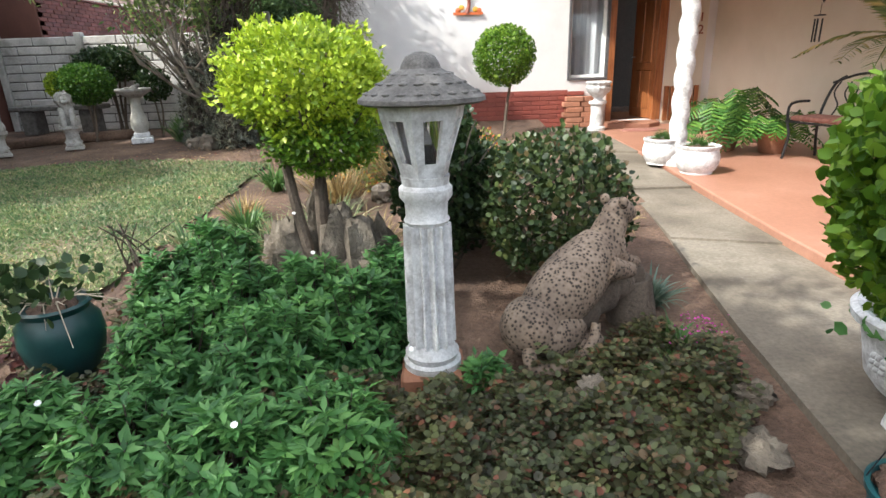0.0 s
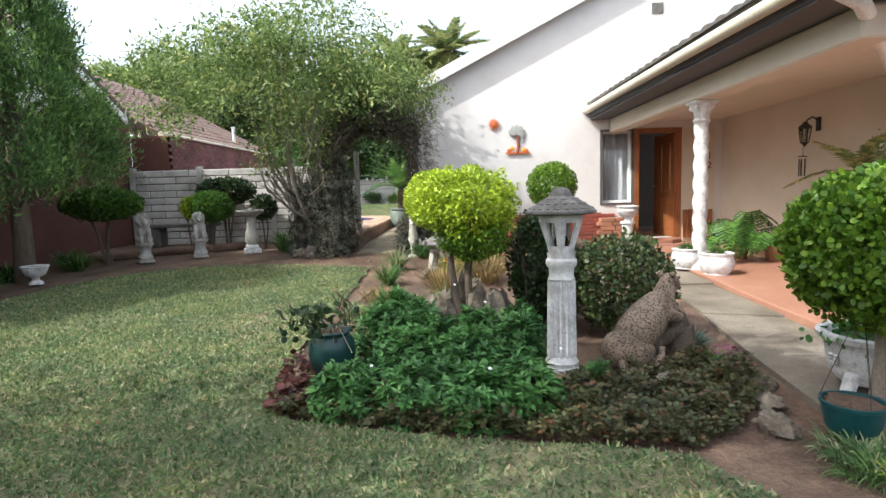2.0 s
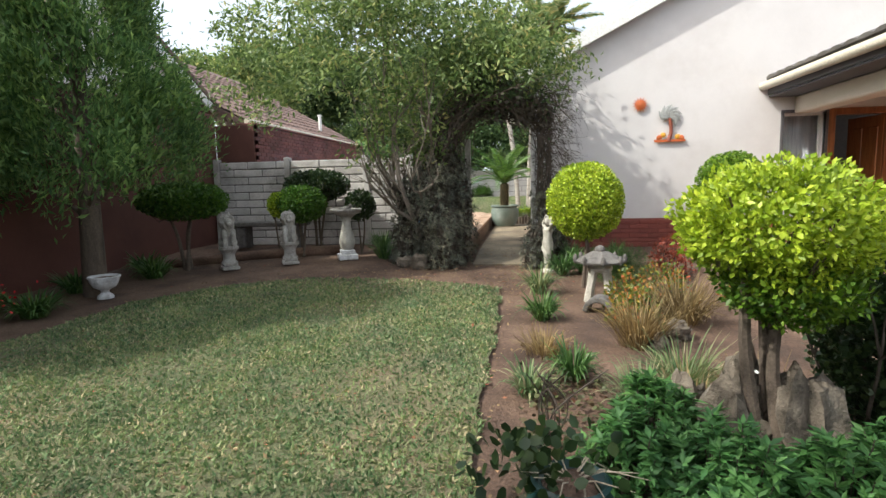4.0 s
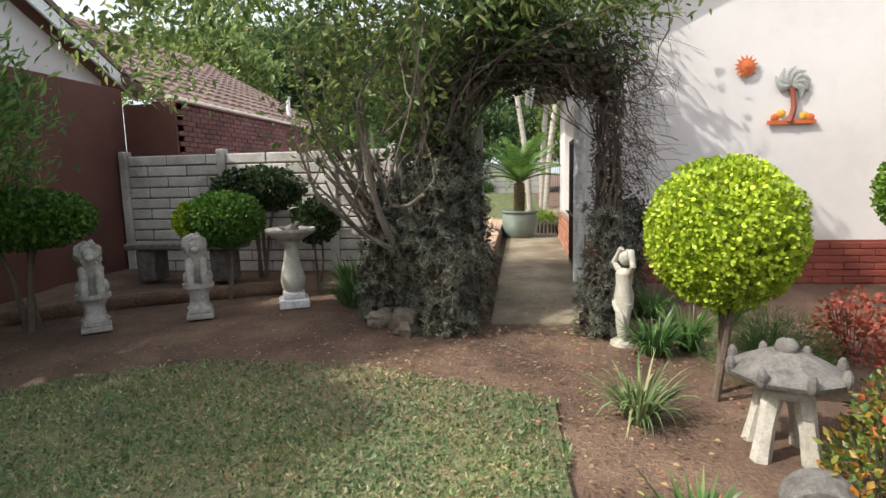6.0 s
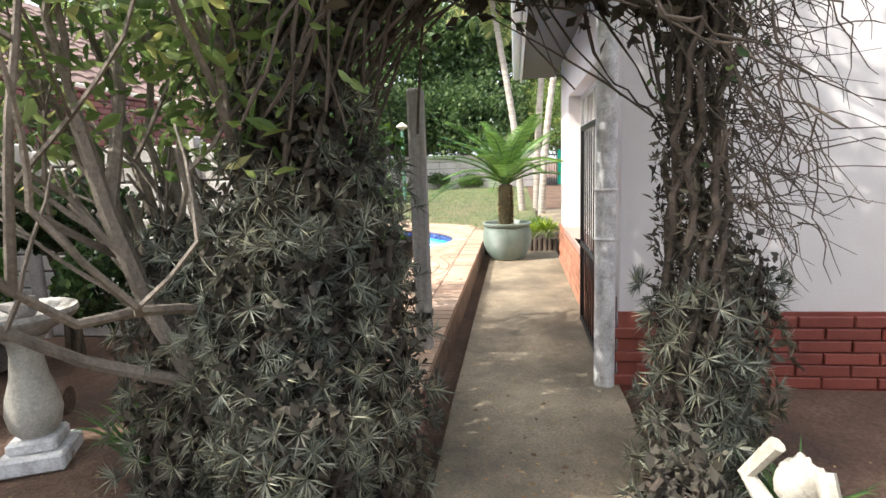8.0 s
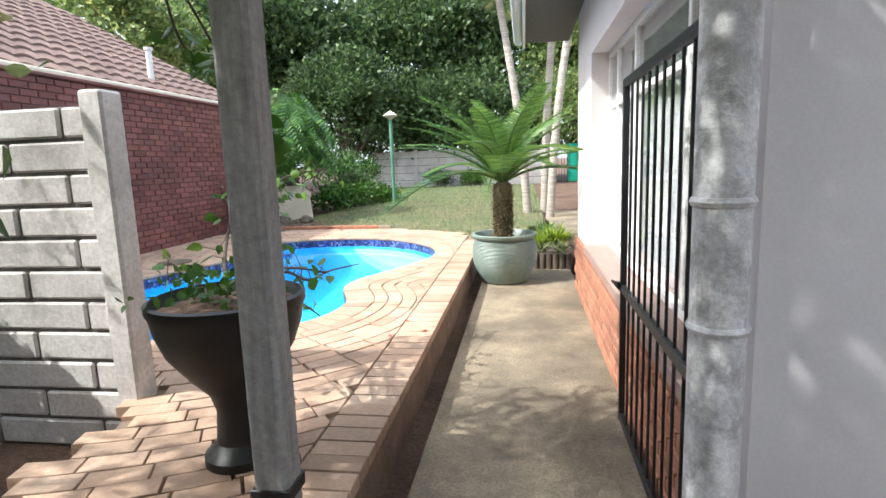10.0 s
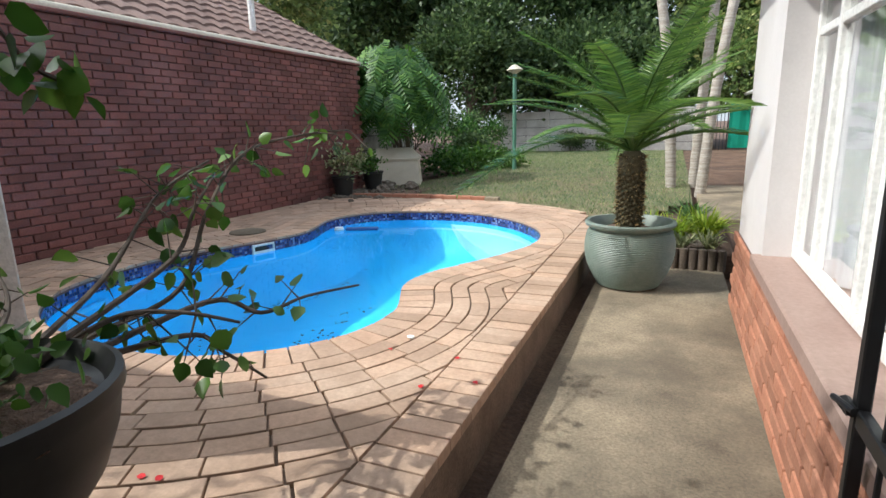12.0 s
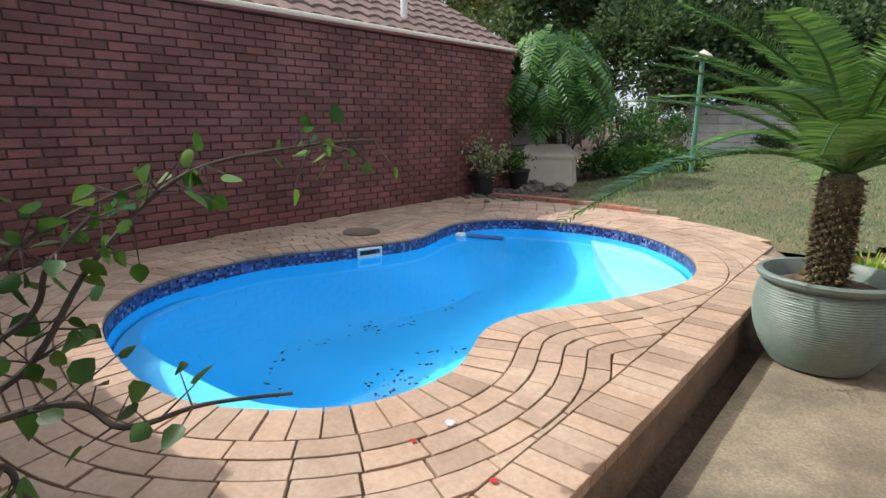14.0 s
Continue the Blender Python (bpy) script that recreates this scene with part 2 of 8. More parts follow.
grey_metal = plain("silver_grey_metal", (0.4, 0.4, 0.38), 0.45, 0.4)
yellow_metal = plain("yellow_painted_metal", (0.7, 0.35, 0.04), 0.5)
clear_glass = glass("clear_glass")
pool_blue = mottled("pool_blue_paint", [(0.3, (0.05, 0.5, 0.9)), (0.7, (0.07, 0.56, 0.94))], 1.2, 0.6, 40, 0.05, 0.0)
# pool blue lightened to stand for light through shallow water
pool_shallow = mottled("shallow_water_pool_tone", [(0.3, (0.3, 0.68, 0.9)), (0.7, (0.4, 0.76, 0.93))], 1.5, 0.6, 40, 0.05, 0.0)
# lighter blue that paints sunlight on the near pool wall
pool_lit_wall = mottled("sunlit_wall_pool_tone", [(0.3, (0.12, 0.56, 0.89)), (0.7, (0.15, 0.6, 0.92))], 1.5, 0.6, 40, 0.05, 0.0)
paving_sand = mottled("brown_paving_sand", [(0.3, (0.17, 0.12, 0.085)), (0.7, (0.28, 0.205, 0.15))], 6, 0.95, 80, 0.4, 0.5, 0.004)
white_flower = plain("white_petal", (0.85, 0.85, 0.82), 0.7)
pink_flower = plain("magenta_petal", (0.5, 0.05, 0.32), 0.7)
red_flower = plain("red_petal", (0.55, 0.015, 0.02), 0.7)
twine = plain("pale_dead_twig", (0.4, 0.33, 0.25), 0.9)

# pool water: clear, with a low ripple
water_mat, wnt, wb = node_material("pool_water", 0.02)
wb.inputs["Transmission Weight"].default_value = 1.0
wb.inputs["IOR"].default_value = 1.33
wb.inputs["Base Color"].default_value = (0.86, 0.96, 1.0, 1)
bump(wnt, wb, noise_tex(wnt, 5, 2, 0.5, world_vec(wnt)), 0.06, 0.02)

# tile band: small dark blue mosaics, each piece its own tint
mosaic, mnt, mb_ = node_material("blue_mosaic_tile", 0.25)
mgeo = mnt.nodes.new("ShaderNodeNewGeometry")
mnt.links.new(ramp(mnt, mgeo.outputs["Random Per Island"], [(0.0, (0.01, 0.014, 0.05)), (0.45, (0.03, 0.05, 0.2)), (0.8, (0.08, 0.12, 0.35)), (1.0, (0.25, 0.3, 0.5))]), mb_.inputs["Base Color"])

# spotted coat of the cast leopard
coat, cnt, cb = node_material("spotted_cast_stone", 0.8)
cpos = world_vec(cnt)
vor = cnt.nodes.new("ShaderNodeTexVoronoi")
vor.inputs["Scale"].default_value = 62
cnt.links.new(cpos, vor.inputs["Vector"])
ringed = ramp(cnt, vor.outputs["Distance"], [(0.0, (0.14, 0.085, 0.05)), (0.12, (0.03, 0.022, 0.018)), (0.3, (0.03, 0.024, 0.02)), (0.36, (0.2, 0.15, 0.11)), (0.7, (0.28, 0.22, 0.17))])
worn = ramp(cnt, noise_tex(cnt, 7, 4, 0.6, cpos), [(0.35, (0.55, 0.5, 0.48)), (0.65, (1.05, 1.0, 0.98))])
cnt.links.new(mix_col(cnt, ringed, worn, 1.0, "MULTIPLY"), cb.inputs["Base Color"])
bump(cnt, cb, noise_tex(cnt, 60, 3, 0.6, cpos), 0.5, 0.005)

lf_topiary = leaf_material("bright_topiary_leaf", [(0.0, (0.16, 0.25, 0.018)), (0.4, (0.33, 0.45, 0.032)), (0.8, (0.47, 0.58, 0.05)), (1.0, (0.58, 0.66, 0.08))], 0.42)
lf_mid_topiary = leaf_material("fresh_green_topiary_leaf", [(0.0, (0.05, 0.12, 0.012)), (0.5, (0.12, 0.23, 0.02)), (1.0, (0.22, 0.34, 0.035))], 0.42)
lf_green_topiary = leaf_material("green_topiary_leaf", [(0.0, (0.03, 0.085, 0.012)), (0.5, (0.065, 0.155, 0.02)), (1.0, (0.12, 0.22, 0.03))], 0.42)
lf_dark_topiary = leaf_material("dark_clipped_leaf", [(0.0, (0.015, 0.035, 0.012)), (0.6, (0.035, 0.065, 0.022)), (1.0, (0.07, 0.1, 0.035))], 0.4)
lf_perennial = leaf_material("blue_green_perennial_leaf", [(0.0, (0.04, 0.12, 0.036)), (0.5, (0.09, 0.225, 0.062)), (1.0, (0.16, 0.33, 0.1))], 0.5)
lf_cover = leaf_material("bronze_groundcover_leaf", [(0.0, (0.05, 0.042, 0.024)), (0.35, (0.075, 0.085, 0.036)), (0.7, (0.115, 0.13, 0.055)), (0.93, (0.15, 0.1, 0.055)), (1.0, (0.2, 0.065, 0.042))], 0.5)
lf_tree = leaf_material("tree_leaf", [(0.0, (0.08, 0.135, 0.04)), (0.5, (0.19, 0.27, 0.09)), (0.88, (0.32, 0.4, 0.15)), (1.0, (0.48, 0.44, 0.18))], 0.38, 0.5)
lf_dark_tree = leaf_material("dark_tree_leaf", [(0.0, (0.03, 0.062, 0.025)), (0.6, (0.08, 0.135, 0.05)), (1.0, (0.16, 0.23, 0.085))], 0.45, 0.4)
lf_conifer = leaf_material("conifer_spray", [(0.0, (0.06, 0.13, 0.045)), (0.6, (0.16, 0.28, 0.09)), (1.0, (0.3, 0.43, 0.14))], 0.6, 0.45)
lf_star = leaf_material("grey_green_star_leaf", [(0.0, (0.075, 0.08, 0.062)), (0.5, (0.17, 0.178, 0.145)), (0.85, (0.3, 0.3, 0.255)), (1.0, (0.36, 0.34, 0.22))], 0.55, 0.15)
# dark tones put the shade inside the thicket into the leaf colour
lf_inner = leaf_material("shade_toned_inner_leaf", [(0.0, (0.035, 0.029, 0.024)), (0.6, (0.075, 0.064, 0.053)), (1.0, (0.13, 0.115, 0.09))], 0.8, 0.1)
lf_cycad = leaf_material("cycad_leaflet", [(0.0, (0.06, 0.14, 0.035)), (0.6, (0.13, 0.25, 0.05)), (1.0, (0.2, 0.33, 0.07))], 0.38, 0.4)
lf_palm = leaf_material("palm_leaflet", [(0.0, (0.12, 0.18, 0.07)), (0.6, (0.24, 0.3, 0.13)), (1.0, (0.55, 0.46, 0.22))], 0.45, 0.65)
lf_grass = leaf_material("grass_blade", [(0.0, (0.07, 0.13, 0.055)), (0.35, (0.15, 0.24, 0.1)), (0.65, (0.24, 0.31, 0.14)), (0.86, (0.36, 0.36, 0.2)), (1.0, (0.5, 0.42, 0.28))], 0.6, 0.3)
lf_strap = leaf_material("strap_leaf", [(0.0, (0.04, 0.1, 0.03)), (0.6, (0.09, 0.18, 0.05)), (1.0, (0.16, 0.26, 0.08))], 0.4, 0.3)
lf_grey_strap = leaf_material("grey_green_strap_leaf", [(0.0, (0.07, 0.12, 0.09)), (0.6, (0.15, 0.22, 0.17)), (1.0, (0.32, 0.36, 0.3))], 0.5, 0.25)
lf_lime = leaf_material("lime_strap_leaf", [(0.0, (0.17, 0.28, 0.025)), (0.6, (0.34, 0.46, 0.04)), (1.0, (0.5, 0.56, 0.08))], 0.45, 0.35)
lf_dry = leaf_material("dry_grass_blade", [(0.0, (0.12, 0.08, 0.04)), (0.6, (0.26, 0.19, 0.09)), (1.0, (0.4, 0.3, 0.15))], 0.7, 0.25)
lf_nandina = leaf_material("orange_green_nandina_leaf", [(0.0, (0.06, 0.12, 0.03)), (0.4, (0.14, 0.2, 0.05)), (0.65, (0.3, 0.28, 0.05)), (0.85, (0.5, 0.22, 0.05)), (1.0, (0.5, 0.1, 0.05))], 0.45, 0.35)
lf_monstera = leaf_material("glossy_monstera_leaf", [(0.0, (0.025, 0.085, 0.016)), (0.6, (0.06, 0.16, 0.03)), (1.0, (0.14, 0.27, 0.05))], 0.45, 0.3)
lf_variegated = leaf_material("variegated_cream_leaf", [(0.0, (0.14, 0.18, 0.07)), (0.6, (0.33, 0.36, 0.18)), (1.0, (0.55, 0.54, 0.36))], 0.5, 0.3)
lf_litter = leaf_material("fallen_leaf", [(0.0, (0.1, 0.06, 0.035)), (0.5, (0.24, 0.16, 0.09)), (0.9, (0.4, 0.28, 0.16)), (1.0, (0.35, 0.06, 0.04))], 0.8, 0.1)
lf_red = leaf_material("dark_red_leaf", [(0.0, (0.05, 0.012, 0.012)), (1.0, (0.13, 0.035, 0.025))], 0.5, 0.2)


# ---- builders ----
import collections
from mathutils.geometry import tessellate_polygon


class Shape:
    """Gathers faces for one mesh."""

    def __init__(self):
        self.v, self.f, self.smooth = [], [], False

    def add(self, verts, faces, m=None):
        n = len(self.v)
        self.v += [tuple(m @ Vector(p)) for p in verts] if m is not None else [tuple(p) for p in verts]
        self.f += [tuple(i + n for i in f) for f in faces]
        return self

    def box(self, x0, x1, y0, y1, z0, z1, c=0.004, m=None):
        """A box with chamfered edges."""
        c = min(c, (x1 - x0) / 3, (y1 - y0) / 3, (z1 - z0) / 3)
        vs, fs = [], []
        for sx in (0, 1):
            for sy in (0, 1):
                for sz in (0, 1):
                    x, y, z = (x0, x1)[sx], (y0, y1)[sy], (z0, z1)[sz]
                    dx, dy, dz = (c, -c)[sx], (c, -c)[sy], (c, -c)[sz]
                    vs += [(x, y + dy, z + dz), (x + dx, y, z + dz), (x + dx, y + dy, z)]
        i = lambda a, b, d, k: (a * 4 + b * 2 + d) * 3 + k
        fs += [(i(0, 0, 0, 0), i(0, 0, 1, 0), i(0, 1, 1, 0), i(0, 1, 0, 0)), (i(1, 0, 0, 0), i(1, 1, 0, 0), i(1, 1, 1, 0), i(1, 0, 1, 0))]
        fs += [(i(0, 0, 0, 1), i(1, 0, 0, 1), i(1, 0, 1, 1), i(0, 0, 1, 1)), (i(0, 1, 0, 1), i(0, 1, 1, 1), i(1, 1, 1, 1), i(1, 1, 0, 1))]
        fs += [(i(0, 0, 0, 2), i(0, 1, 0, 2), i(1, 1, 0, 2), i(1, 0, 0, 2)), (i(0, 0, 1, 2), i(1, 0, 1, 2), i(1, 1, 1, 2), i(0, 1, 1, 2))]
        for a in (0, 1):
            for b in (0, 1):
                fs.append((i(a, b, 0, 0), i(a, b, 0, 1), i(a, b, 1, 1), i(a, b, 1, 0)))
                fs.append((i(a, 0, b, 0), i(a, 0, b, 2), i(a, 1, b, 2), i(a, 1, b, 0)))
                fs.append((i(0, a, b, 1), i(0, a, b, 2), i(1, a, b, 2), i(1, a, b, 1)))
        for a in (0, 1):
            for b in (0, 1):
                for d in (0, 1):
                    fs.append((i(a, b, d, 0), i(a, b, d, 1), i(a, b, d, 2)))
        return self.add(vs, fs, m)

    def lathe(self, profile, seg=32, m=None, lobes=0, depth=0.0, twist=0.0):
        """Turns (radius, height) pairs about z; lobes and depth flute the surface."""
        vs, fs = [], []
        for r, z in profile:
            for k in range(seg):
                a = 2 * math.pi * k / seg
                rr = r * (1 + depth * math.cos(lobes * a + twist * z)) if lobes else r
                vs.append((rr * math.cos(a), rr * math.sin(a), z))
        for j in range(len(profile) - 1):
            for k in range(seg):
                q = (k + 1) % seg
                fs.append((j * seg + k, j * seg + q, (j + 1) * seg + q, (j + 1) * seg + k))
        if profile[0][0] > 1e-4:
            fs.append(tuple(range(seg))[::-1])
        if profile[-1][0] > 1e-4:
            fs.append(tuple((len(profile) - 1) * seg + k for k in range(seg)))
        self.smooth = True
        return self.add(vs, fs, m)

    def tube(self, pts, radii, seg=8):
        pts = [Vector(p) for p in pts]
        if isinstance(radii, (int, float)):
            radii = [radii] * len(pts)
        vs, fs = [], []
        side = None
        for j, p in enumerate(pts):
            d = (pts[min(j + 1, len(pts) - 1)] - pts[max(j - 1, 0)]).normalized()
            if side is None:
                side = d.orthogonal().normalized()
            side = (side - d * side.dot(d)).normalized()
            up = d.cross(side)
            for k in range(seg):
                a = 2 * math.pi * k / seg
                vs.append(p + radii[j] * (math.cos(a) * side + math.sin(a) * up))
        for j in range(len(pts) - 1):
            for k in range(seg):
                q = (k + 1) % seg
                fs.append((j * seg + k, j * seg + q, (j + 1) * seg + q, (j + 1) * seg + k))
        fs += [tuple(range(seg))[::-1], tuple((len(pts) - 1) * seg + k for k in range(seg))]
        self.smooth = True
        return self.add(vs, fs)

    def ball(self, c, r, rough=0.0, seg=16, rings=10, seed=0.0, m=None):
        vs, fs = [], []
        r = r if isinstance(r, (tuple, list)) else (r, r, r)
        for j in range(rings + 1):
            t = math.pi * j / rings
            for k in range(seg):
                a = 2 * math.pi * k / seg
                d = Vector((math.sin(t) * math.cos(a), math.sin(t) * math.sin(a), math.cos(t)))
                s = 1 + rough * noise.noise(d * 2.3 + Vector((seed, seed * 1.7, 0))) + rough * 0.5 * noise.noise(d * 6 + Vector((0, seed, seed)))
                vs.append((c[0] + r[0] * d.x * s, c[1] + r[1] * d.y * s, c[2] + r[2] * d.z * s))
        for j in range(rings):
            for k in range(seg):
                q = (k + 1) % seg
                fs.append((j * seg + k, (j + 1) * seg + k, (j + 1) * seg + q, j * seg + q))
        self.smooth = True
        return self.add(vs, fs, m)

    def prism(self, poly, z0, z1, c=0.0, m=None):
        """Extrudes a plan polygon; c draws in the top edge."""
        n = len(poly)
        cx, cy = sum(p[0] for p in poly) / n, sum(p[1] for p in poly) / n
        vs = [(x, y, z0) for x, y in poly]
        if c:
            vs += [(x, y, z1 - c) for x, y in poly]
            for x, y in poly:
                d = math.hypot(x - cx, y - cy) or 1
                k = max(0, 1 - c * 1.3 / d)
                vs.append((cx + (x - cx) * k, cy + (y - cy) * k, z1))
        else:
            vs += [(x, y, z1) for x, y in poly]
        layers = len(vs) // n
        fs = [tuple(range(n))[::-1], tuple((layers - 1) * n + i for i in range(n))]
        for l in range(layers - 1):
            fs += [(l * n + i, l * n + (i + 1) % n, (l + 1) * n + (i + 1) % n, (l + 1) * n + i) for i in range(n)]
        return self.add(vs, fs, m)

    def weld(self):
        """Joins corners that meet and drops the faces between two blocks."""
        ids, order, keep = {}, [], collections.OrderedDict()
        for p in self.v:
            order.append(ids.setdefault(tuple(round(c, 4) for c in p), len(ids)))
        for f in self.f:
            g = tuple(order[i] for i in f)
            key = tuple(sorted(g))
            if key in keep:
                del keep[key]
            elif len(set(g)) == len(g):
                keep[key] = g
        self.v, self.f = list(ids), list(keep.values())
        return self

    def mesh(self, name, mat):
        me = bpy.data.meshes.new(name)
        me.from_pydata(self.v, [], self.f)
        me.materials.append(mat)
        if self.smooth:
            me.polygons.foreach_set("use_smooth", [True] * len(me.polygons))
            me.set_sharp_from_angle(angle=radians(38))
        me.update()
        return me


def part(name, shape, mat, parent=None, label=""):
    """Links a shape, or a ready mesh, as one mesh object under a thing."""
    ob = new(name, shape if isinstance(shape, bpy.types.Mesh) else shape.mesh(name, mat))
    if parent is not None:
        ob.parent = parent
    if label:
        ob["label"] = label
    return ob


def thing(name, label, category, at=(0, 0, 0), group="", turn=0.0):
    ob = new(name)
    ob.empty_display_size = 0.1
    ob.matrix_basis = pose(*at, 0, 0, turn)
    return tagged(ob, label, category, group)


def structure(name, shape, mat, label, category, parent=None):
    ob = part(name, shape, mat, parent)
    return tagged(ob, label, category, "", "structure")


LEAF = (np.array([(0, 0, 0), (0.3, 0.42, 0.07), (0, 1, -0.06), (-0.3, 0.42, 0.07)]), [(0, 1, 2), (0, 2, 3)])
TREE_LEAF = (np.array([(0, 0, 0), (0.15, 0.25, 0.03), (0.17, 0.5, 0.03), (0, 1, -0.16), (-0.17, 0.5, 0.03), (-0.15, 0.25, 0.03)]), [(0, 1, 2, 3), (0, 3, 4, 5)])
ROUND_LEAF = (np.array([(0, 0, 0), (0.36, 0.25, 0.06), (0.38, 0.65, 0.05), (0, 1, -0.04), (-0.38, 0.65, 0.05), (-0.36, 0.25, 0.06)]), [(0, 1, 2, 3), (0, 3, 4, 5)])
NARROW_LEAF = (np.array([(0, 0, 0), (0.13, 0.45, 0.04), (0, 1, -0.1), (-0.13, 0.45, 0.04)]), [(0, 1, 2), (0, 2, 3)])
NEEDLE = (np.array([(-0.035, 0, 0), (0.035, 0, 0), (0, 1, 0)]), [(0, 1, 2)])
BLADE = (np.array([(-0.05, 0, 0), (0.05, 0, 0), (0.045, 0.5, 0), (0, 1, -0.12), (-0.045, 0.5, 0)]), [(0, 1, 2, 3, 4)])


def leaf_mesh(name, mat, centres, ways, sizes, template=LEAF, ups=None, rng=None):
    """Many leaves in one mesh: each starts at its centre and points along its way."""
    rng = rng or np.random.default_rng(1)
    tv, tf = template
    c, y = np.asarray(centres, float), np.asarray(ways, float)
    n = len(c)
    y = y / np.maximum(np.linalg.norm(y, axis=1, keepdims=True), 1e-6)
    up = rng.normal(0, 1, (n, 3)) if ups is None else np.asarray(ups, float) + rng.normal(0, 0.25, (n, 3))
    x = np.cross(y, up)
    x /= np.maximum(np.linalg.norm(x, axis=1, keepdims=True), 1e-6)
    z = np.cross(x, y)
    s = np.asarray(sizes, float).reshape(-1, 1, 1) * np.ones((n, 1, 1))
    v = c[:, None] + s * (tv[None, :, 0:1] * x[:, None] + tv[None, :, 1:2] * y[:, None] + tv[None, :, 2:3] * z[:, None])
    k = len(tv)
    me = bpy.data.meshes.new(name)
    loops, starts, totals, at = [], [], [], 0
    base = (np.arange(n) * k)[:, None]
    per = sum(len(f) for f in tf)
    flat = np.concatenate([np.array(f) for f in tf])
    idx = (base + flat[None]).ravel()
    tot = np.tile([len(f) for f in tf], n)
    start = np.concatenate([[0], np.cumsum(tot)[:-1]])
    me.vertices.add(n * k)
    me.vertices.foreach_set("co", v.reshape(-1))
    me.loops.add(len(idx))
    me.loops.foreach_set("vertex_index", idx.astype(np.int32))
    me.polygons.add(len(tot))
    me.polygons.foreach_set("loop_start", start.astype(np.int32))
    me.polygons.foreach_set("loop_total", tot.astype(np.int32))
    me.materials.append(mat)
    me.update(calc_edges=True)
    me.validate()
    return me


def sphere_dirs(rng, n):
    d = rng.normal(0, 1, (n, 3))
    return d / np.linalg.norm(d, axis=1, keepdims=True)


def ground_z(x, y):
    """Height of the garden soil."""
    return np.interp(y, [-5, 3, 9, 9.6, 15, 22, 60], [0, 0, 0.2, 0.25, 0.25, 0.56, 0.6])


def spline(points, n, closed=True):
    """Catmull-Rom through control points."""
    p = np.array(points, float)
    m = len(p)
    out = []
    for i in range(m if closed else m - 1):
        a, b, c, d = (p[(i + k) % m] if closed else p[min(max(i + k, 0), m - 1)] for k in (-1, 0, 1, 2))
        for t in np.linspace(0, 1, n, endpoint=False):
            out.append(0.5 * (2 * b + (c - a) * t + (2 * a - 5 * b + 4 * c - d) * t * t + (3 * b - a - 3 * c + d) * t ** 3))
    return np.array(out)


def inside(poly, x, y):
    """Whether points lie in a polygon."""
    p = np.asarray(poly, float)
    q = np.roll(p, -1, 0)
    x, y = np.asarray(x, float)[..., None], np.asarray(y, float)[..., None]
    span = np.where(q[:, 1] == p[:, 1], 1e-9, q[:, 1] - p[:, 1])
    cross = ((p[:, 1] > y) != (q[:, 1] > y)) & (x < (q[:, 0] - p[:, 0]) * (y - p[:, 1]) / span + p[:, 0])
    return cross.sum(-1) % 2 == 1


# ---- plan ----
SIDE_X = -0.62      # side wall of the house
GABLE_Y = 9.81      # gable wall and porch back wall
PAVE_Z = 0.48       # top of the pool paving
EDGE_X = -1.75      # edge of the paving towards the walkway
WALL_X = -6.25      # brick wall beside the pool
POOL = spline([(-4.15, 11.66), (-3.3, 11.63), (-2.72, 12.02), (-2.57, 12.55), (-2.76, 13.1), (-2.72, 13.5), (-2.42, 14.1), (-2.22, 14.85), (-2.45, 15.6),
               (-3.1, 16.2), (-3.9, 16.35), (-4.65, 16.05), (-4.92, 15.45), (-4.72, 14.6), (-4.95, 13.85), (-5.2, 13.15), (-5.1, 12.35), (-4.72, 11.88)], 12)
LAWN = [(1.36, 0.7), (1.2, 1.02), (0.85, 1.13), (0.1, 1.24), (-0.8, 1.5), (-1.1, 2.3), (-1.15, 3.6), (-1.12, 5.0), (-1.16, 6.7), (-2.4, 7.15), (-3.6, 7.2), (-4.5, 6.8), (-5.2, 5.9), (-5.4, 4.0), (-5.6, 1.0), (-6.0, -6), (6, -6), (1.8, -0.6), (1.48, 0.3)]


def axis_steps(lo, hi, step, far):
    return np.concatenate([[-far, -far / 8, -60, -25], np.arange(lo, hi + step / 2, step), [25 + hi, 60 + hi, far / 8, far]])


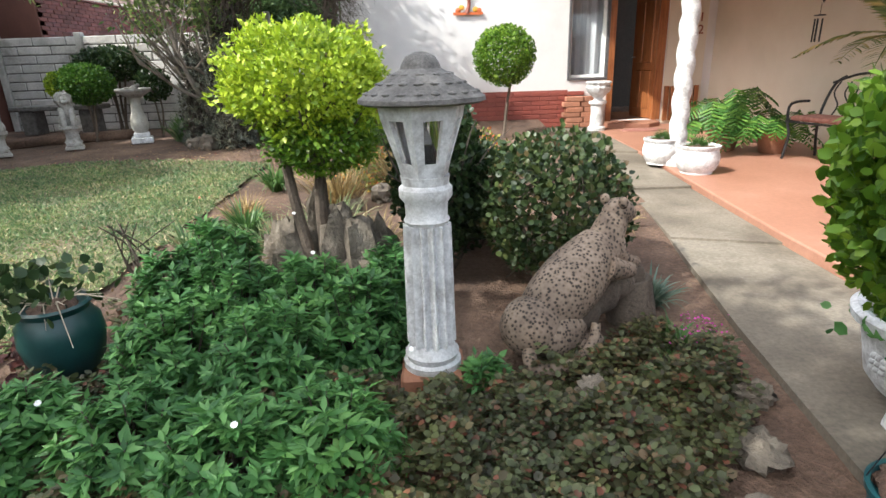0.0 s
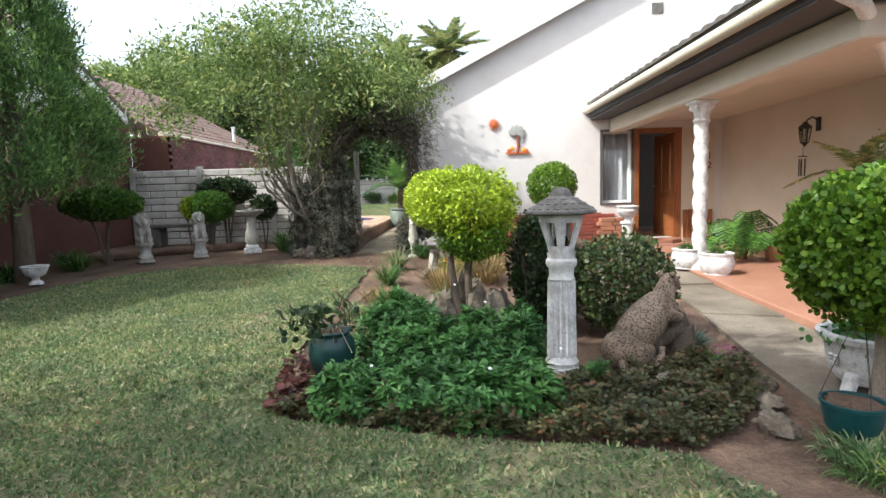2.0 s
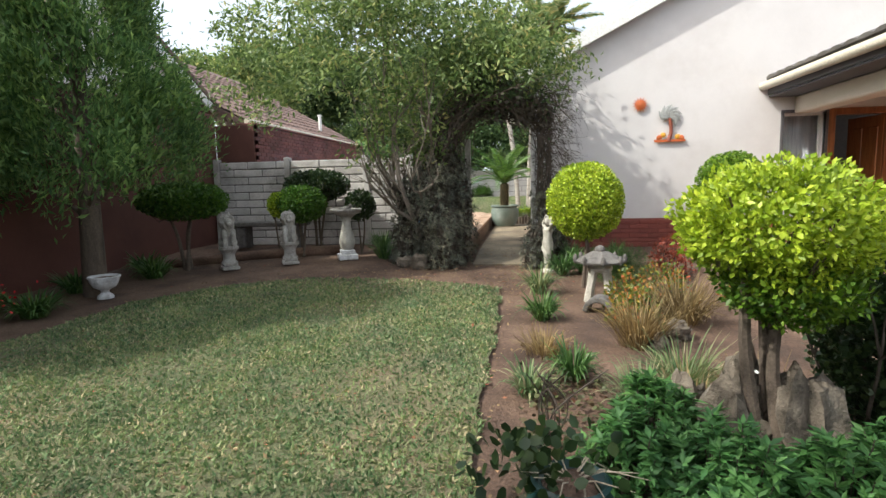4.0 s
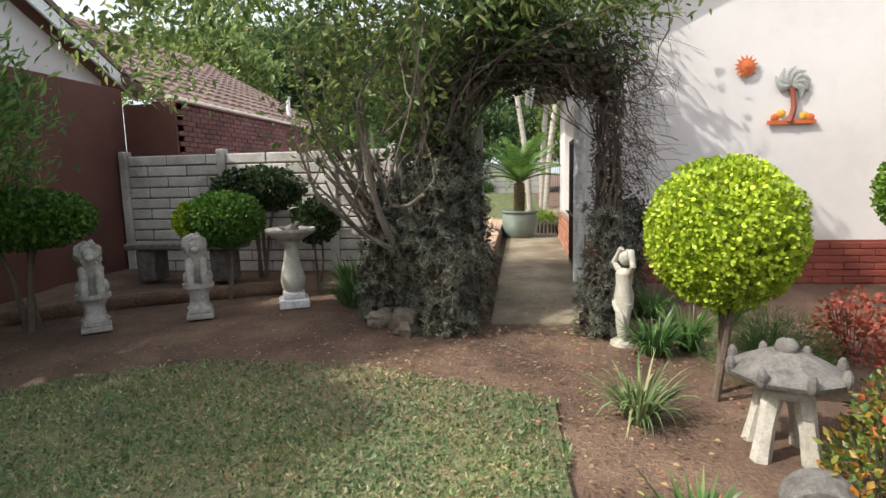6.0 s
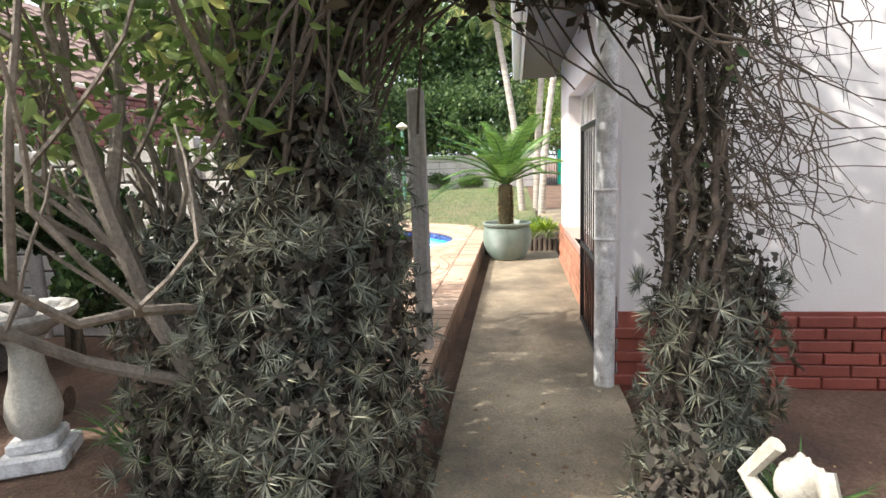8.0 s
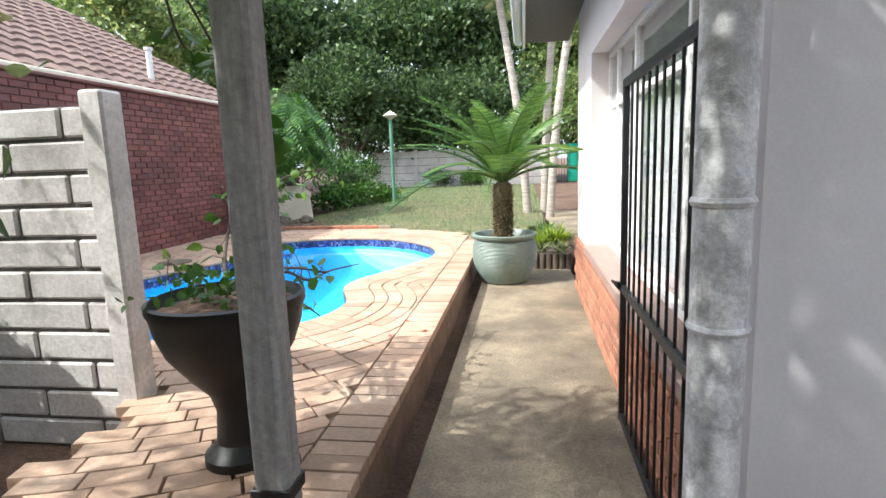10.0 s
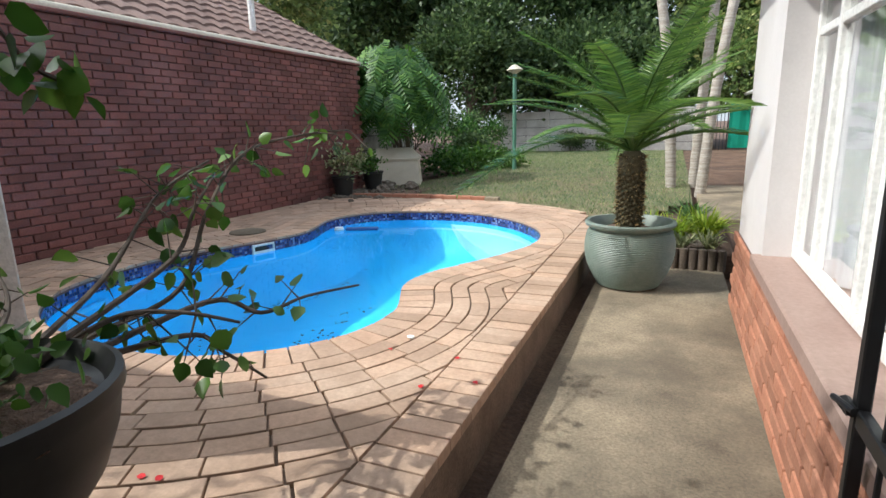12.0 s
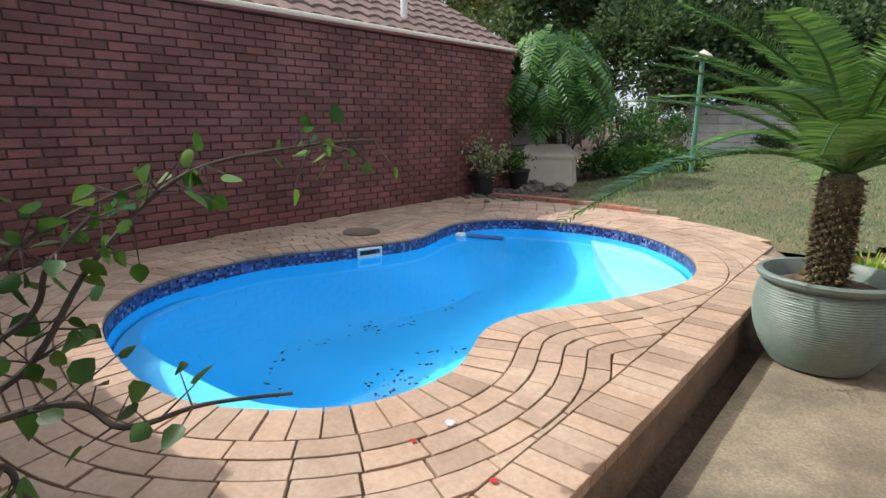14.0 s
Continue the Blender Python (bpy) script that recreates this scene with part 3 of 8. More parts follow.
def build_ground():
    xs, ys = axis_steps(-9, 8, 0.2, 3000), axis_steps(-6, 36, 0.2, 3000)
    gx, gy = np.meshgrid(xs, ys)
    gz = ground_z(gx, gy)
    near = (np.abs(gx) < 12) & (gy < 40) & (gy > -8)
    wob = np.array([noise.noise(Vector((x * 1.3, y * 1.3, 0))) for x, y in zip(gx.ravel(), gy.ravel())]).reshape(gx.shape)
    gz = gz + np.where(near & (gy < 9), 0.012 * wob, 0) - 0.012
    gz = np.where((gx > -6.6) & (gx < -1.78) & (gy > 9.3) & (gy < 17.3), 0.2, gz)
    gz = np.where((gx > -5.6) & (gx < -2.0) & (gy > 11.3) & (gy < 16.7), -1.6, gz)
    gz = np.where((gx > -1.8) & (gx < -0.5) & (gy > 8.2) & (gy < 16), 0.16, gz)
    gz = np.where((gx > 2.6) & (gy < 11.5) & (gx < 9), np.minimum(gz, 0.0), gz)
    n, m = gx.shape
    verts = np.stack([gx, gy, gz], -1).reshape(-1, 3)
    i = np.arange(n * m).reshape(n, m)
    faces = np.stack([i[:-1, :-1], i[:-1, 1:], i[1:, 1:], i[1:, :-1]], -1).reshape(-1, 4)
    me = bpy.data.meshes.new("ground")
    me.from_pydata(verts.tolist(), [], faces.tolist())
    me.materials.append(soil)
    return structure("ground", me, soil, "bare reddish brown garden soil", "ground")


def cell_sheet(name, mask, x0, x1, y0, y1, step, lift, mat, label, category):
    """A thin sheet over the ground, where mask(x, y) holds."""
    xs, ys = np.arange(x0, x1, step), np.arange(y0, y1, step)
    gx, gy = np.meshgrid(xs + step / 2, ys + step / 2)
    keep = mask(gx, gy)
    vs, fs, ids = [], [], {}
    for j, i in zip(*np.nonzero(keep)):
        q = []
        for a, b in ((i, j), (i + 1, j), (i + 1, j + 1), (i, j + 1)):
            if (a, b) not in ids:
                x, y = x0 + a * step, y0 + b * step
                ids[(a, b)] = len(vs)
                vs.append((x, y, float(ground_z(x, y)) + lift + 0.008 * noise.noise(Vector((x * 2, y * 2, 3)))))
            q.append(ids[(a, b)])
        fs.append(tuple(q))
    s = Shape().add(vs, fs)
    return structure(name, s, mat, label, category)


ground = build_ground()
edge = []
for k in range(len(LAWN)):
    p, q = np.array(LAWN[k]), np.array(LAWN[(k + 1) % len(LAWN)])
    m = max(1, int(np.linalg.norm(q - p) / 0.07))
    for j in range(m):
        v = p + (q - p) * j / m
        w = 0.022 * noise.noise(Vector((v[0] * 7, v[1] * 7, 2))) + 0.012 * noise.noise(Vector((v[0] * 23, v[1] * 23, 5)))
        edge.append((float(v[0] + w), float(v[1] + w)))


def clip_half(poly, nx, ny, d):
    """The part of a polygon with nx*x + ny*y <= d."""
    out = []
    for i in range(len(poly)):
        p, q = poly[i], poly[(i + 1) % len(poly)]
        a, b = nx * p[0] + ny * p[1] - d, nx * q[0] + ny * q[1] - d
        if a <= 0:
            out.append(p)
        if (a < 0) != (b < 0) and a != b:
            k = a / (a - b)
            out.append((p[0] + k * (q[0] - p[0]), p[1] + k * (q[1] - p[1])))
    return out


sheet = Shape()
for poly in (clip_half(edge, 0, 1, 3.0), clip_half(edge, 0, -1, -3.0)):
    pts = [Vector((x, y, float(ground_z(x, y)) + 0.018)) for x, y in poly]
    sheet.add(pts, [tuple(t) for t in tessellate_polygon([pts])])
lawn = structure("lawn", sheet, front_turf, "short mown patchy garden lawn", "lawn")
BACK_LAWN = [(-6.4, 17.75), (-3.4, 17.6), (-2.2, 16.6), (-1.55, 16.3), (-0.85, 18.0), (-0.8, 30.5), (-7.5, 30.5), (-7.2, 24), (-5.2, 22.0), (-5.6, 19.6)]
back_lawn = cell_sheet("lawn_back", lambda x, y: inside(BACK_LAWN, x, y), -8, 0, 16, 31, 0.15, 0.14, turf, "sunlit green back lawn behind the pool", "lawn")
for ob_ in (back_lawn,):
    co = np.empty(len(ob_.data.vertices) * 3)
    ob_.data.vertices.foreach_get("co", co)
    co = co.reshape(-1, 3)
    co[:, 2] = np.interp(co[:, 1], [16, 18, 22, 60], [0.43, 0.46, 0.575, 0.62])
    ob_.data.vertices.foreach_set("co", co.ravel())

# garden path and porch floor
path = Shape()
left = [(1.75, -6), (1.95, -1), (2.08, 1.5), (2.2, 2.4), (2.42, 3.7), (2.6, 5.1), (2.75, 7.2), (2.8, 9.81)]
right = [(3.0, -6), (3.0, -1), (2.98, 1.5), (3.0, 2.4), (3.06, 3.5), (3.18, 5.1), (3.36, 7.0), (3.5, 9.81)]
for k in range(len(left) - 1):
    path.prism([left[k], right[k], right[k + 1], left[k + 1]], -0.1, float(ground_z(0, (left[k][1] + left[k + 1][1]) / 2)) * 0.35 + 0.025)
structure("path", path, path_concrete, "worn grey-brown concrete garden path", "path")
porch = Shape().prism([(3.0, 2.0), (9, 2.0), (9, 9.81), (3.5, 9.81), (3.36, 7.0), (3.06, 3.5)], -0.1, 0.095, 0.01)
structure("floor", porch, red_floor, "polished red cement porch floor", "floor")
step = Shape()
step.prism([(3.7, 9.81), (3.72, 9.5), (3.95, 9.3), (4.35, 9.3), (4.6, 9.5), (4.66, 9.81)], 0.09, 0.17, 0.012)
structure("step", step, red_floor, "low rounded red doorstep", "step")

# walkway beside the house
walkway = Shape().add([(x, y, z) for x in (-1.62, SIDE_X - 0.001) for y, z in ((8.25, 0.0), (8.25, 0.175), (9.5, 0.25), (15.05, 0.25), (15.05, 0.0))], [(4, 3, 2, 1, 0), (5, 6, 7, 8, 9), (0, 1, 6, 5), (1, 2, 7, 6), (2, 3, 8, 7), (3, 4, 9, 8), (4, 0, 5, 9)])
structure("walkway", walkway, concrete, "stained pale concrete walkway beside the house", "path")
structure("walkway_back", Shape().box(-0.72, 1.6, 16.6, 31.5, 0.1, 0.47, 0.012), concrete, "concrete strip along the back lawn", "path")
structure("gutter_channel", Shape().box(EDGE_X + 0.02, -1.62, 8.3, 15.2, 0.0, 0.1, 0.004), joint_sand, "dark damp drain channel along the paving", "channel")


# ---- house ----
def wall_with_holes(shape, axis, at, thick, a0, a1, z0, z1, holes):
    """A wall on a plane, made of blocks round its openings; holes are (a0, a1, z0, z1)."""
    cuts_a = sorted({a0, a1, *(v for h in holes for v in h[:2])})
    cuts_z = sorted({z0, z1, *(v for h in holes for v in h[2:])})
    for p, q in zip(cuts_a, cuts_a[1:]):
        run = None
        for r, s in zip(cuts_z, cuts_z[1:]):
            solid = not any(h[0] <= (p + q) / 2 <= h[1] and h[2] <= (r + s) / 2 <= h[3] for h in holes)
            if solid:
                b = (at, at + thick, p, q) if axis == "x" else (p, q, at, at + thick)
                vs = [(x, y, z) for x in b[:2] for y in b[2:] for z in (r, s)]
                shape.add(vs, [(0, 1, 3, 2), (4, 6, 7, 5), (0, 4, 5, 1), (2, 3, 7, 6), (0, 2, 6, 4), (1, 5, 7, 3)])
    return shape


WIN_A, WIN_B, SILL_Z, WIN_TOP = 10.15, 13.05, 0.83, 2.35
side = wall_with_holes(Shape(), "x", SIDE_X, 0.22, GABLE_Y + 0.22, 14.12, 0.0, 2.95, [(WIN_A, WIN_B, SILL_Z, WIN_TOP)])
structure("wall_side", side, plaster, "white plastered house side wall", "wall")
structure("wall_side_return", wall_with_holes(Shape(), "y", 14.12 - 0.22, 0.22, SIDE_X + 0.22, 3.0, 0.0, 2.95, []), plaster, "white plastered house corner wall", "wall")

# gable wall: rises with the roof
RAKE = 0.5
gable = Shape()
FRONT_HOLES = [(3.12, 3.72, 0.9, 2.32), (3.8, 4.6, 0.17, 2.28)]
wall_with_holes(gable, "y", GABLE_Y, 0.22, SIDE_X, 5.5, -0.1, 2.95, FRONT_HOLES)
gx0, gx1, gz0 = SIDE_X, 5.5, 2.95
gable.add([(x, y, z) for y in (GABLE_Y, GABLE_Y + 0.22) for x, z in ((gx0, gz0), (gx1, gz0), (gx1, 3.25 + RAKE * (gx1 + 0.6)), (gx0, 3.15))],
          [(0, 1, 2, 3), (7, 6, 5, 4), (0, 4, 5, 1), (1, 5, 6, 2), (2, 6, 7, 3), (3, 7, 4, 0)])
structure("wall_gable", gable.weld(), plaster, "tall white plastered gable wall in sun", "wall")
# maroon brick base of the gable wall
plinth = thing("plinth_gable", "maroon painted brick base of the gable wall", "plinth", (0, 0, 0))
plinth["kind"] = "structure"
part("backing", Shape().box(SIDE_X - 0.01, 3.1, GABLE_Y - 0.012, GABLE_Y - 0.002, 0.02, 0.71, 0.002), maroon_paint, plinth)
pbrick = Shape().box(-0.145, 0.145, -0.022, 0, -0.033, 0.033, 0.006).mesh("brick", maroon_paint)
for row in range(9):
    for k in range(13):
        o = part("brick", pbrick, None, plinth)
        o.location = (SIDE_X + 0.15 + k * 0.3 - (row % 2) * 0.15 + 0.1, GABLE_Y - 0.012, 0.06 + row * 0.074)

structure("vent", Shape().box(4.08, 4.3, GABLE_Y - 0.02, GABLE_Y - 0.003, 4.55, 4.75, 0.004), grey_stone, "small grey louvre vent in the gable", "vent")

# main roof over the gable
roof_sh = Shape()
EAVE_X = -1.12
def rake_z(x):
    return 3.2 + RAKE * (x + 0.62)
roof_sh.add([(x, y, z) for y in (GABLE_Y - 0.16, 15.2) for x, z in ((EAVE_X, rake_z(EAVE_X)), (6.0, rake_z(6.0)), (6.0, rake_z(6.0) + 0.1), (EAVE_X, rake_z(EAVE_X) + 0.1))],
            [(0, 1, 2, 3), (7, 6, 5, 4), (0, 4, 5, 1), (1, 5, 6, 2), (2, 6, 7, 3), (3, 7, 4, 0)])
house_roof = structure("roof", roof_sh, grey_tile, "grey tiled pitched house roof", "roof")
barge = Shape()
barge.add([(x, y, z) for y in (GABLE_Y - 0.2, GABLE_Y - 0.16) for x, z in ((EAVE_X - 0.02, rake_z(EAVE_X) - 0.1), (6.0, rake_z(6.0) - 0.1), (6.0, rake_z(6.0) + 0.13), (EAVE_X - 0.02, rake_z(EAVE_X) + 0.13))],
          [(0, 1, 2, 3), (7, 6, 5, 4), (0, 4, 5, 1), (1, 5, 6, 2), (2, 6, 7, 3), (3, 7, 4, 0)])
structure("bargeboard", barge, white_paint, "white painted bargeboard on the gable", "trim")
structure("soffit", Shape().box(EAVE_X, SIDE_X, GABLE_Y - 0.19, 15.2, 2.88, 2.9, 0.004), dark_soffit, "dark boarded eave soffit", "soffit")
structure("fascia", Shape().box(EAVE_X - 0.03, EAVE_X, GABLE_Y - 0.2, 15.2, 2.82, 2.98, 0.005), white_paint, "white fascia board", "trim")
structure("eave_gutter", Shape().tube([(EAVE_X - 0.08, GABLE_Y - 0.2, 2.95), (EAVE_X - 0.08, 15.3, 2.93)], 0.055, 12), white_paint, "white round eave gutter", "gutter")
structure("ceiling", Shape().box(SIDE_X, 5.6, GABLE_Y + 0.1, 14.1, 2.93, 2.97, 0.004), white_paint, "plain ceiling over the dark rooms", "ceiling")
# inner wall coloured dark so the doorway reads as unlit
structure("room_wall", Shape().box(-0.35, 6, 11.9, 11.95, 0.1, 2.93, 0.004), dark_room, "inner room wall behind the door, coloured dark as unlit", "wall")
structure("room_floor", Shape().box(-0.38, 6, GABLE_Y + 0.22, 14.0, 0.1, 0.16, 0.004), varnish, "dark wooden room floor", "floor")

# plinth of orange bricks on the side wall, each brick its own piece
side_plinth = thing("plinth_side", "orange face brick base of the side wall", "plinth")
side_plinth["kind"] = "structure"
part("mortar_bed", Shape().box(SIDE_X - 0.012, SIDE_X - 0.001, 9.9, 14.13, 0.22, 0.775, 0.002), mortar, side_plinth)
sbrick = Shape().box(-0.022, 0, -0.107, 0.107, -0.032, 0.032, 0.005).mesh("brick", plinth_brick)
for row in range(7):
    for k in range(19):
        y = 9.98 + k * 0.225 + (row % 2) * 0.11
        if y < 14.05:
            part("brick", sbrick, None, side_plinth).location = (SIDE_X - 0.008, y, 0.285 + row * 0.077)
sill = structure("window_sill", Shape().box(SIDE_X - 0.05, SIDE_X + 0.16, WIN_A - 0.03, WIN_B + 0.04, SILL_Z - 0.055, SILL_Z + 0.014, 0.008).box(SIDE_X + 0.161, SIDE_X + 0.5, WIN_A + 0.002, WIN_B - 0.002, SILL_Z + 0.003, SILL_Z + 0.03, 0.008), mottled("sill_tile", [(0.3, (0.3, 0.2, 0.17)), (0.7, (0.38, 0.27, 0.23))], 3, 0.6, 50, 0.2, 0.2, 0.002), "brown quarry tile window sill", "sill")


def steel_window(name, label, axis, at, a0, a1, z0, z1, mullions, transom, curtain=True):
    """A painted steel window in its opening; axis is the wall's normal."""
    def bar(s, p, q, r, t, d=0.05):
        return s.box(at, at + d, p, q, r, t, 0.004) if axis == "x" else s.box(p, q, at, at + d, r, t, 0.004)
    w = thing(name, label, "window")
    w["kind"] = "structure"
    fr = Shape()
    bar(fr, a0, a1, z0, z0 + 0.045); bar(fr, a0, a1, z1 - 0.045, z1)
    bar(fr, a0, a0 + 0.045, z0 + 0.045, z1 - 0.045); bar(fr, a1 - 0.045, a1, z0 + 0.045, z1 - 0.045)
    frame_ob = part("window_frame", fr, white_paint, w)
    edges = [a0 + 0.045, *mullions, a1 - 0.045]
    for mu in mullions:
        part("mullion", bar(Shape(), mu - 0.022, mu + 0.022, z0 + 0.045, z1 - 0.045), white_paint, w)
    for p, q in zip(edges, edges[1:]):
        if transom:
            part("transom", bar(Shape(), p + 0.022, q - 0.022, transom - 0.02, transom + 0.02), white_paint, w)
        g = Shape()
        ga = at + 0.022
        g.box(ga, ga + 0.005, p, q, z0 + 0.04, z1 - 0.04, 0.001) if axis == "x" else g.box(p, q, ga, ga + 0.005, z0 + 0.04, z1 - 0.04, 0.001)
        pane = part("pane", g, clear_glass, w)
        pane.visible_shadow = False
    if curtain:
        c = Shape()
        n = int((a1 - a0) / 0.025)
        vs, fs = [], []
        for k in range(n + 1):
            a = a0 + (a1 - a0) * k / n
            off = at + 0.09 + 0.028 * math.sin(k * 0.95) + 0.012 * math.sin(k * 0.31)
            for z in (z0 + 0.02, z1):
                vs.append((off, a, z) if axis == "x" else (a, off, z))
        fs = [(2 * k, 2 * k + 2, 2 * k + 3, 2 * k + 1) for k in range(n)]
        c.add(vs, fs)
        c.smooth = True
        tagged(part("curtain", c, curtain_mat), "gathered white net curtain behind the panes", "curtain")
    return w


steel_window("window_1", "white steel casement window with three lights", "x", SIDE_X + 0.13, WIN_A + 0.003, WIN_B - 0.003, SILL_Z + 0.018, WIN_TOP - 0.003, [WIN_A + 0.75, WIN_B - 1.05, WIN_B - 0.42], 1.93)
steel_window("window_2", "narrow window beside the door with net curtain", "y", GABLE_Y + 0.1, 3.12, 3.72, 0.9, 2.32, [], None)
wf = Shape()
for b in ((3.08, 3.12, 0.86, 2.36), (3.72, 3.76, 0.86, 2.36)):
    wf.box(b[0], b[1], GABLE_Y - 0.02, GABLE_Y + 0.06, b[2], b[3], 0.004)
wf.box(3.12, 3.72, GABLE_Y - 0.02, GABLE_Y + 0.06, 2.32, 2.36, 0.004).box(3.12, 3.72, GABLE_Y - 0.03, GABLE_Y + 0.06, 0.86, 0.9, 0.004)
structure("window_surround", wf, dark_soffit, "dark painted window surround", "trim")

# front door, standing open
door = thing("door_1", "varnished wooden front door standing open", "door")
door["kind"] = "structure"
df = Shape().box(3.76, 3.86, GABLE_Y - 0.02, GABLE_Y + 0.14, 0.17, 2.36, 0.006).box(4.56, 4.7, GABLE_Y - 0.02, GABLE_Y + 0.14, 0.17, 2.36, 0.006).box(3.86, 4.56, GABLE_Y - 0.02, GABLE_Y + 0.14, 2.26, 2.36, 0.006)
part("door_frame", df, varnish, door)
lm = pose(4.55, GABLE_Y + 0.03, 0.18, 0, 0, -80)
leaf = part("door_leaf", Shape().box(-0.72, 0, 0, 0.04, 0, 2.07, 0.005), varnish, door)
leaf.matrix_basis = lm
for za, zb in ((0.15, 0.8), (0.92, 1.9)):
    for xa, xb in ((-0.63, -0.4), (-0.32, -0.09)):
        pnl = part("door_panel", Shape().box(xa, xb, -0.012, 0.052, za, zb, 0.012), varnish, leaf)
part("door_handle", Shape().tube([(-0.66, -0.05, 1.02), (-0.56, -0.05, 1.02)], 0.012), grey_metal, leaf)
side_light = thing("door_2", "narrow slatted wooden side panel beside the door", "door")
side_light["kind"] = "structure"
for k in range(6):
    part("slat", Shape().box(4.74 + k * 0.1, 4.815 + k * 0.1, GABLE_Y - 0.05, GABLE_Y - 0.01, 0.15, 0.72, 0.004), varnish, side_light)
part("panel", Shape().box(4.72, 5.36, GABLE_Y - 0.009, GABLE_Y - 0.002, 0.1, 2.34, 0.002), cream_plaster, side_light)

# porch: side wall, front wall, roof, beam and column
structure("wall_porch", Shape().box(5.5, 5.72, 5.6, GABLE_Y + 0.2, 0, 3.2, 0.006), cream_plaster, "cream plastered porch side wall", "wall")
structure("wall_front", Shape().box(5.48, 9.5, 5.38, 5.6, 0, 3.2, 0.006), plaster, "white plastered front wall beside the porch", "wall")
pr = Shape()
def porch_z(x):
    return 2.78 + 0.36 * (x - 2.8)
pr.add([(x, y, z) for y in (2.4, GABLE_Y - 0.003) for x, z in ((2.85, porch_z(2.85)), (9.5, porch_z(9.5)), (9.5, porch_z(9.5) + 0.05), (2.85, porch_z(2.85) + 0.05))],
       [(0, 1, 2, 3), (7, 6, 5, 4), (0, 4, 5, 1), (1, 5, 6, 2), (2, 6, 7, 3), (3, 7, 4, 0)])
porch_roof = structure("roof_porch", pr, grey_tile, "grey tiled lean-to porch roof", "roof")
tile = Shape()
for k in range(6):
    a = math.pi * k / 5
    tile.v.append((0, -0.145 + 0.058 * k, 0.03 * math.sin(a)))
    tile.v.append((0.4, -0.145 + 0.058 * k, 0.03 * math.sin(a) - 0.012))
tile.f += [(2 * k, 2 * k + 1, 2 * k + 3, 2 * k + 2) for k in range(5)]
tile.v += [(0, -0.145, -0.02), (0, 0.145, -0.02)]
tile.f.append((12, 0, 2, 4, 6, 8, 10, 13))
tile_me = tile.mesh("roof_tile", grey_tile)
slope = math.degrees(math.atan(0.36))
for r in range(5):
    for k in range(25):
        o = part("roof_tile", tile_me, None, porch_roof)
        x = 2.8 + r * 0.32
        o.matrix_basis = pose(x, 2.55 + k * 0.292, porch_z(x) + 0.065, 0, -slope, 0)
structure("porch_gutter", Shape().tube([(2.8, 2.4, 2.68), (2.8, 5, 2.7), (2.8, GABLE_Y - 0.01, 2.73)], 0.065, 14), cream_paint, "long round porch gutter", "gutter")
structure("porch_fascia", Shape().box(2.87, 2.89, 2.4, GABLE_Y - 0.01, 2.6, 2.8, 0.003), dark_soffit, "dark grey porch fascia", "trim")
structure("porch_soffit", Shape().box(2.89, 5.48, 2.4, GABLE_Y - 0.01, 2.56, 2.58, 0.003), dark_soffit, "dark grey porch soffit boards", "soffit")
structure("porch_beam", Shape().box(3.26, 3.56, 3.0, GABLE_Y - 0.01, 2.3, 2.56, 0.02), cream_plaster, "cream plastered porch beam", "beam")
structure("porch_ceiling", Shape().box(3.56, 5.5, 3.0, GABLE_Y - 0.01, 2.5, 2.54, 0.01), cream_plaster, "cream porch ceiling", "ceiling")
dp = Shape().tube([(2.85, 2.8, 2.62), (3.1, 2.8, 2.5), (4.2, 4.0, 2.4), (5.42, 5.32, 2.3), (5.5, 5.3, 2.2), (5.5, 5.3, 0.2)], 0.06, 14)
structure("downpipe", dp, white_paint, "white painted downpipe with a swan neck", "pipe")

col = thing("porch_column", "white twisted cast stone porch column", "column", (3.4, 6.0, 0.095))
shaft = Shape()
shaft.lathe([(0.085, 0.12 + 0.02 * k) for k in range(91)], 24, None, 3, 0.13, 26)
part("shaft", shaft, white_stone, col)
part("base", Shape().lathe([(0.13, 0), (0.13, 0.05), (0.11, 0.07), (0.12, 0.09), (0.095, 0.12)], 28), white_stone, col)
cap = Shape().lathe([(0.085, 1.92), (0.11, 1.95), (0.09, 1.98), (0.1, 2.06), (0.15, 2.14), (0.16, 2.16)], 28, None, 8, 0.07).box(-0.15, 0.15, -0.15, 0.15, 2.16, 2.205, 0.01)
for k in range(4):
    cap.ball((0.13 * math.cos(k * 1.571 + 0.785), 0.13 * math.sin(k * 1.571 + 0.785), 2.12), (0.035, 0.035, 0.04), 0, 10, 6)
part("capital", cap, white_stone, col)


# ---- boundaries ----
# neighbour's house: wall along the pool and the lawn, tiled roof, gutter
nb_wall = Shape().box(WALL_X - 0.35, WALL_X - 0.02, 11.0, 18.5, 0, 2.62, 0.01)
structure("wall_pool", nb_wall, mortar, "dark red face brick wall beside the pool", "wall")
structure("wall_lawn", Shape().box(-7.4, -7.1, -6, 10.99, 0, 2.84, 0.01), brown_plaster, "dark brown painted boundary wall", "wall")
structure("wall_lawn_return", Shape().box(-7.1, WALL_X - 0.02, 10.98, 11.2, 0, 2.62, 0.01), brown_plaster, "dark brown painted wall end", "wall")
structure("wall_back", Shape().box(-7.4, 9.5, -6.3, -6, 0, 2.2, 0.01), brown_plaster, "plain brown boundary wall behind the lawn", "wall")
structure("wall_street", Shape().box(9.3, 9.5, -6, 5.38, 0, 2.6, 0.01), plaster, "plain white side wall", "wall")
neighbour = thing("neighbour_roof", "brown tiled roof of the neighbouring house", "roof")
neighbour["kind"] = "structure"
nr = Shape()
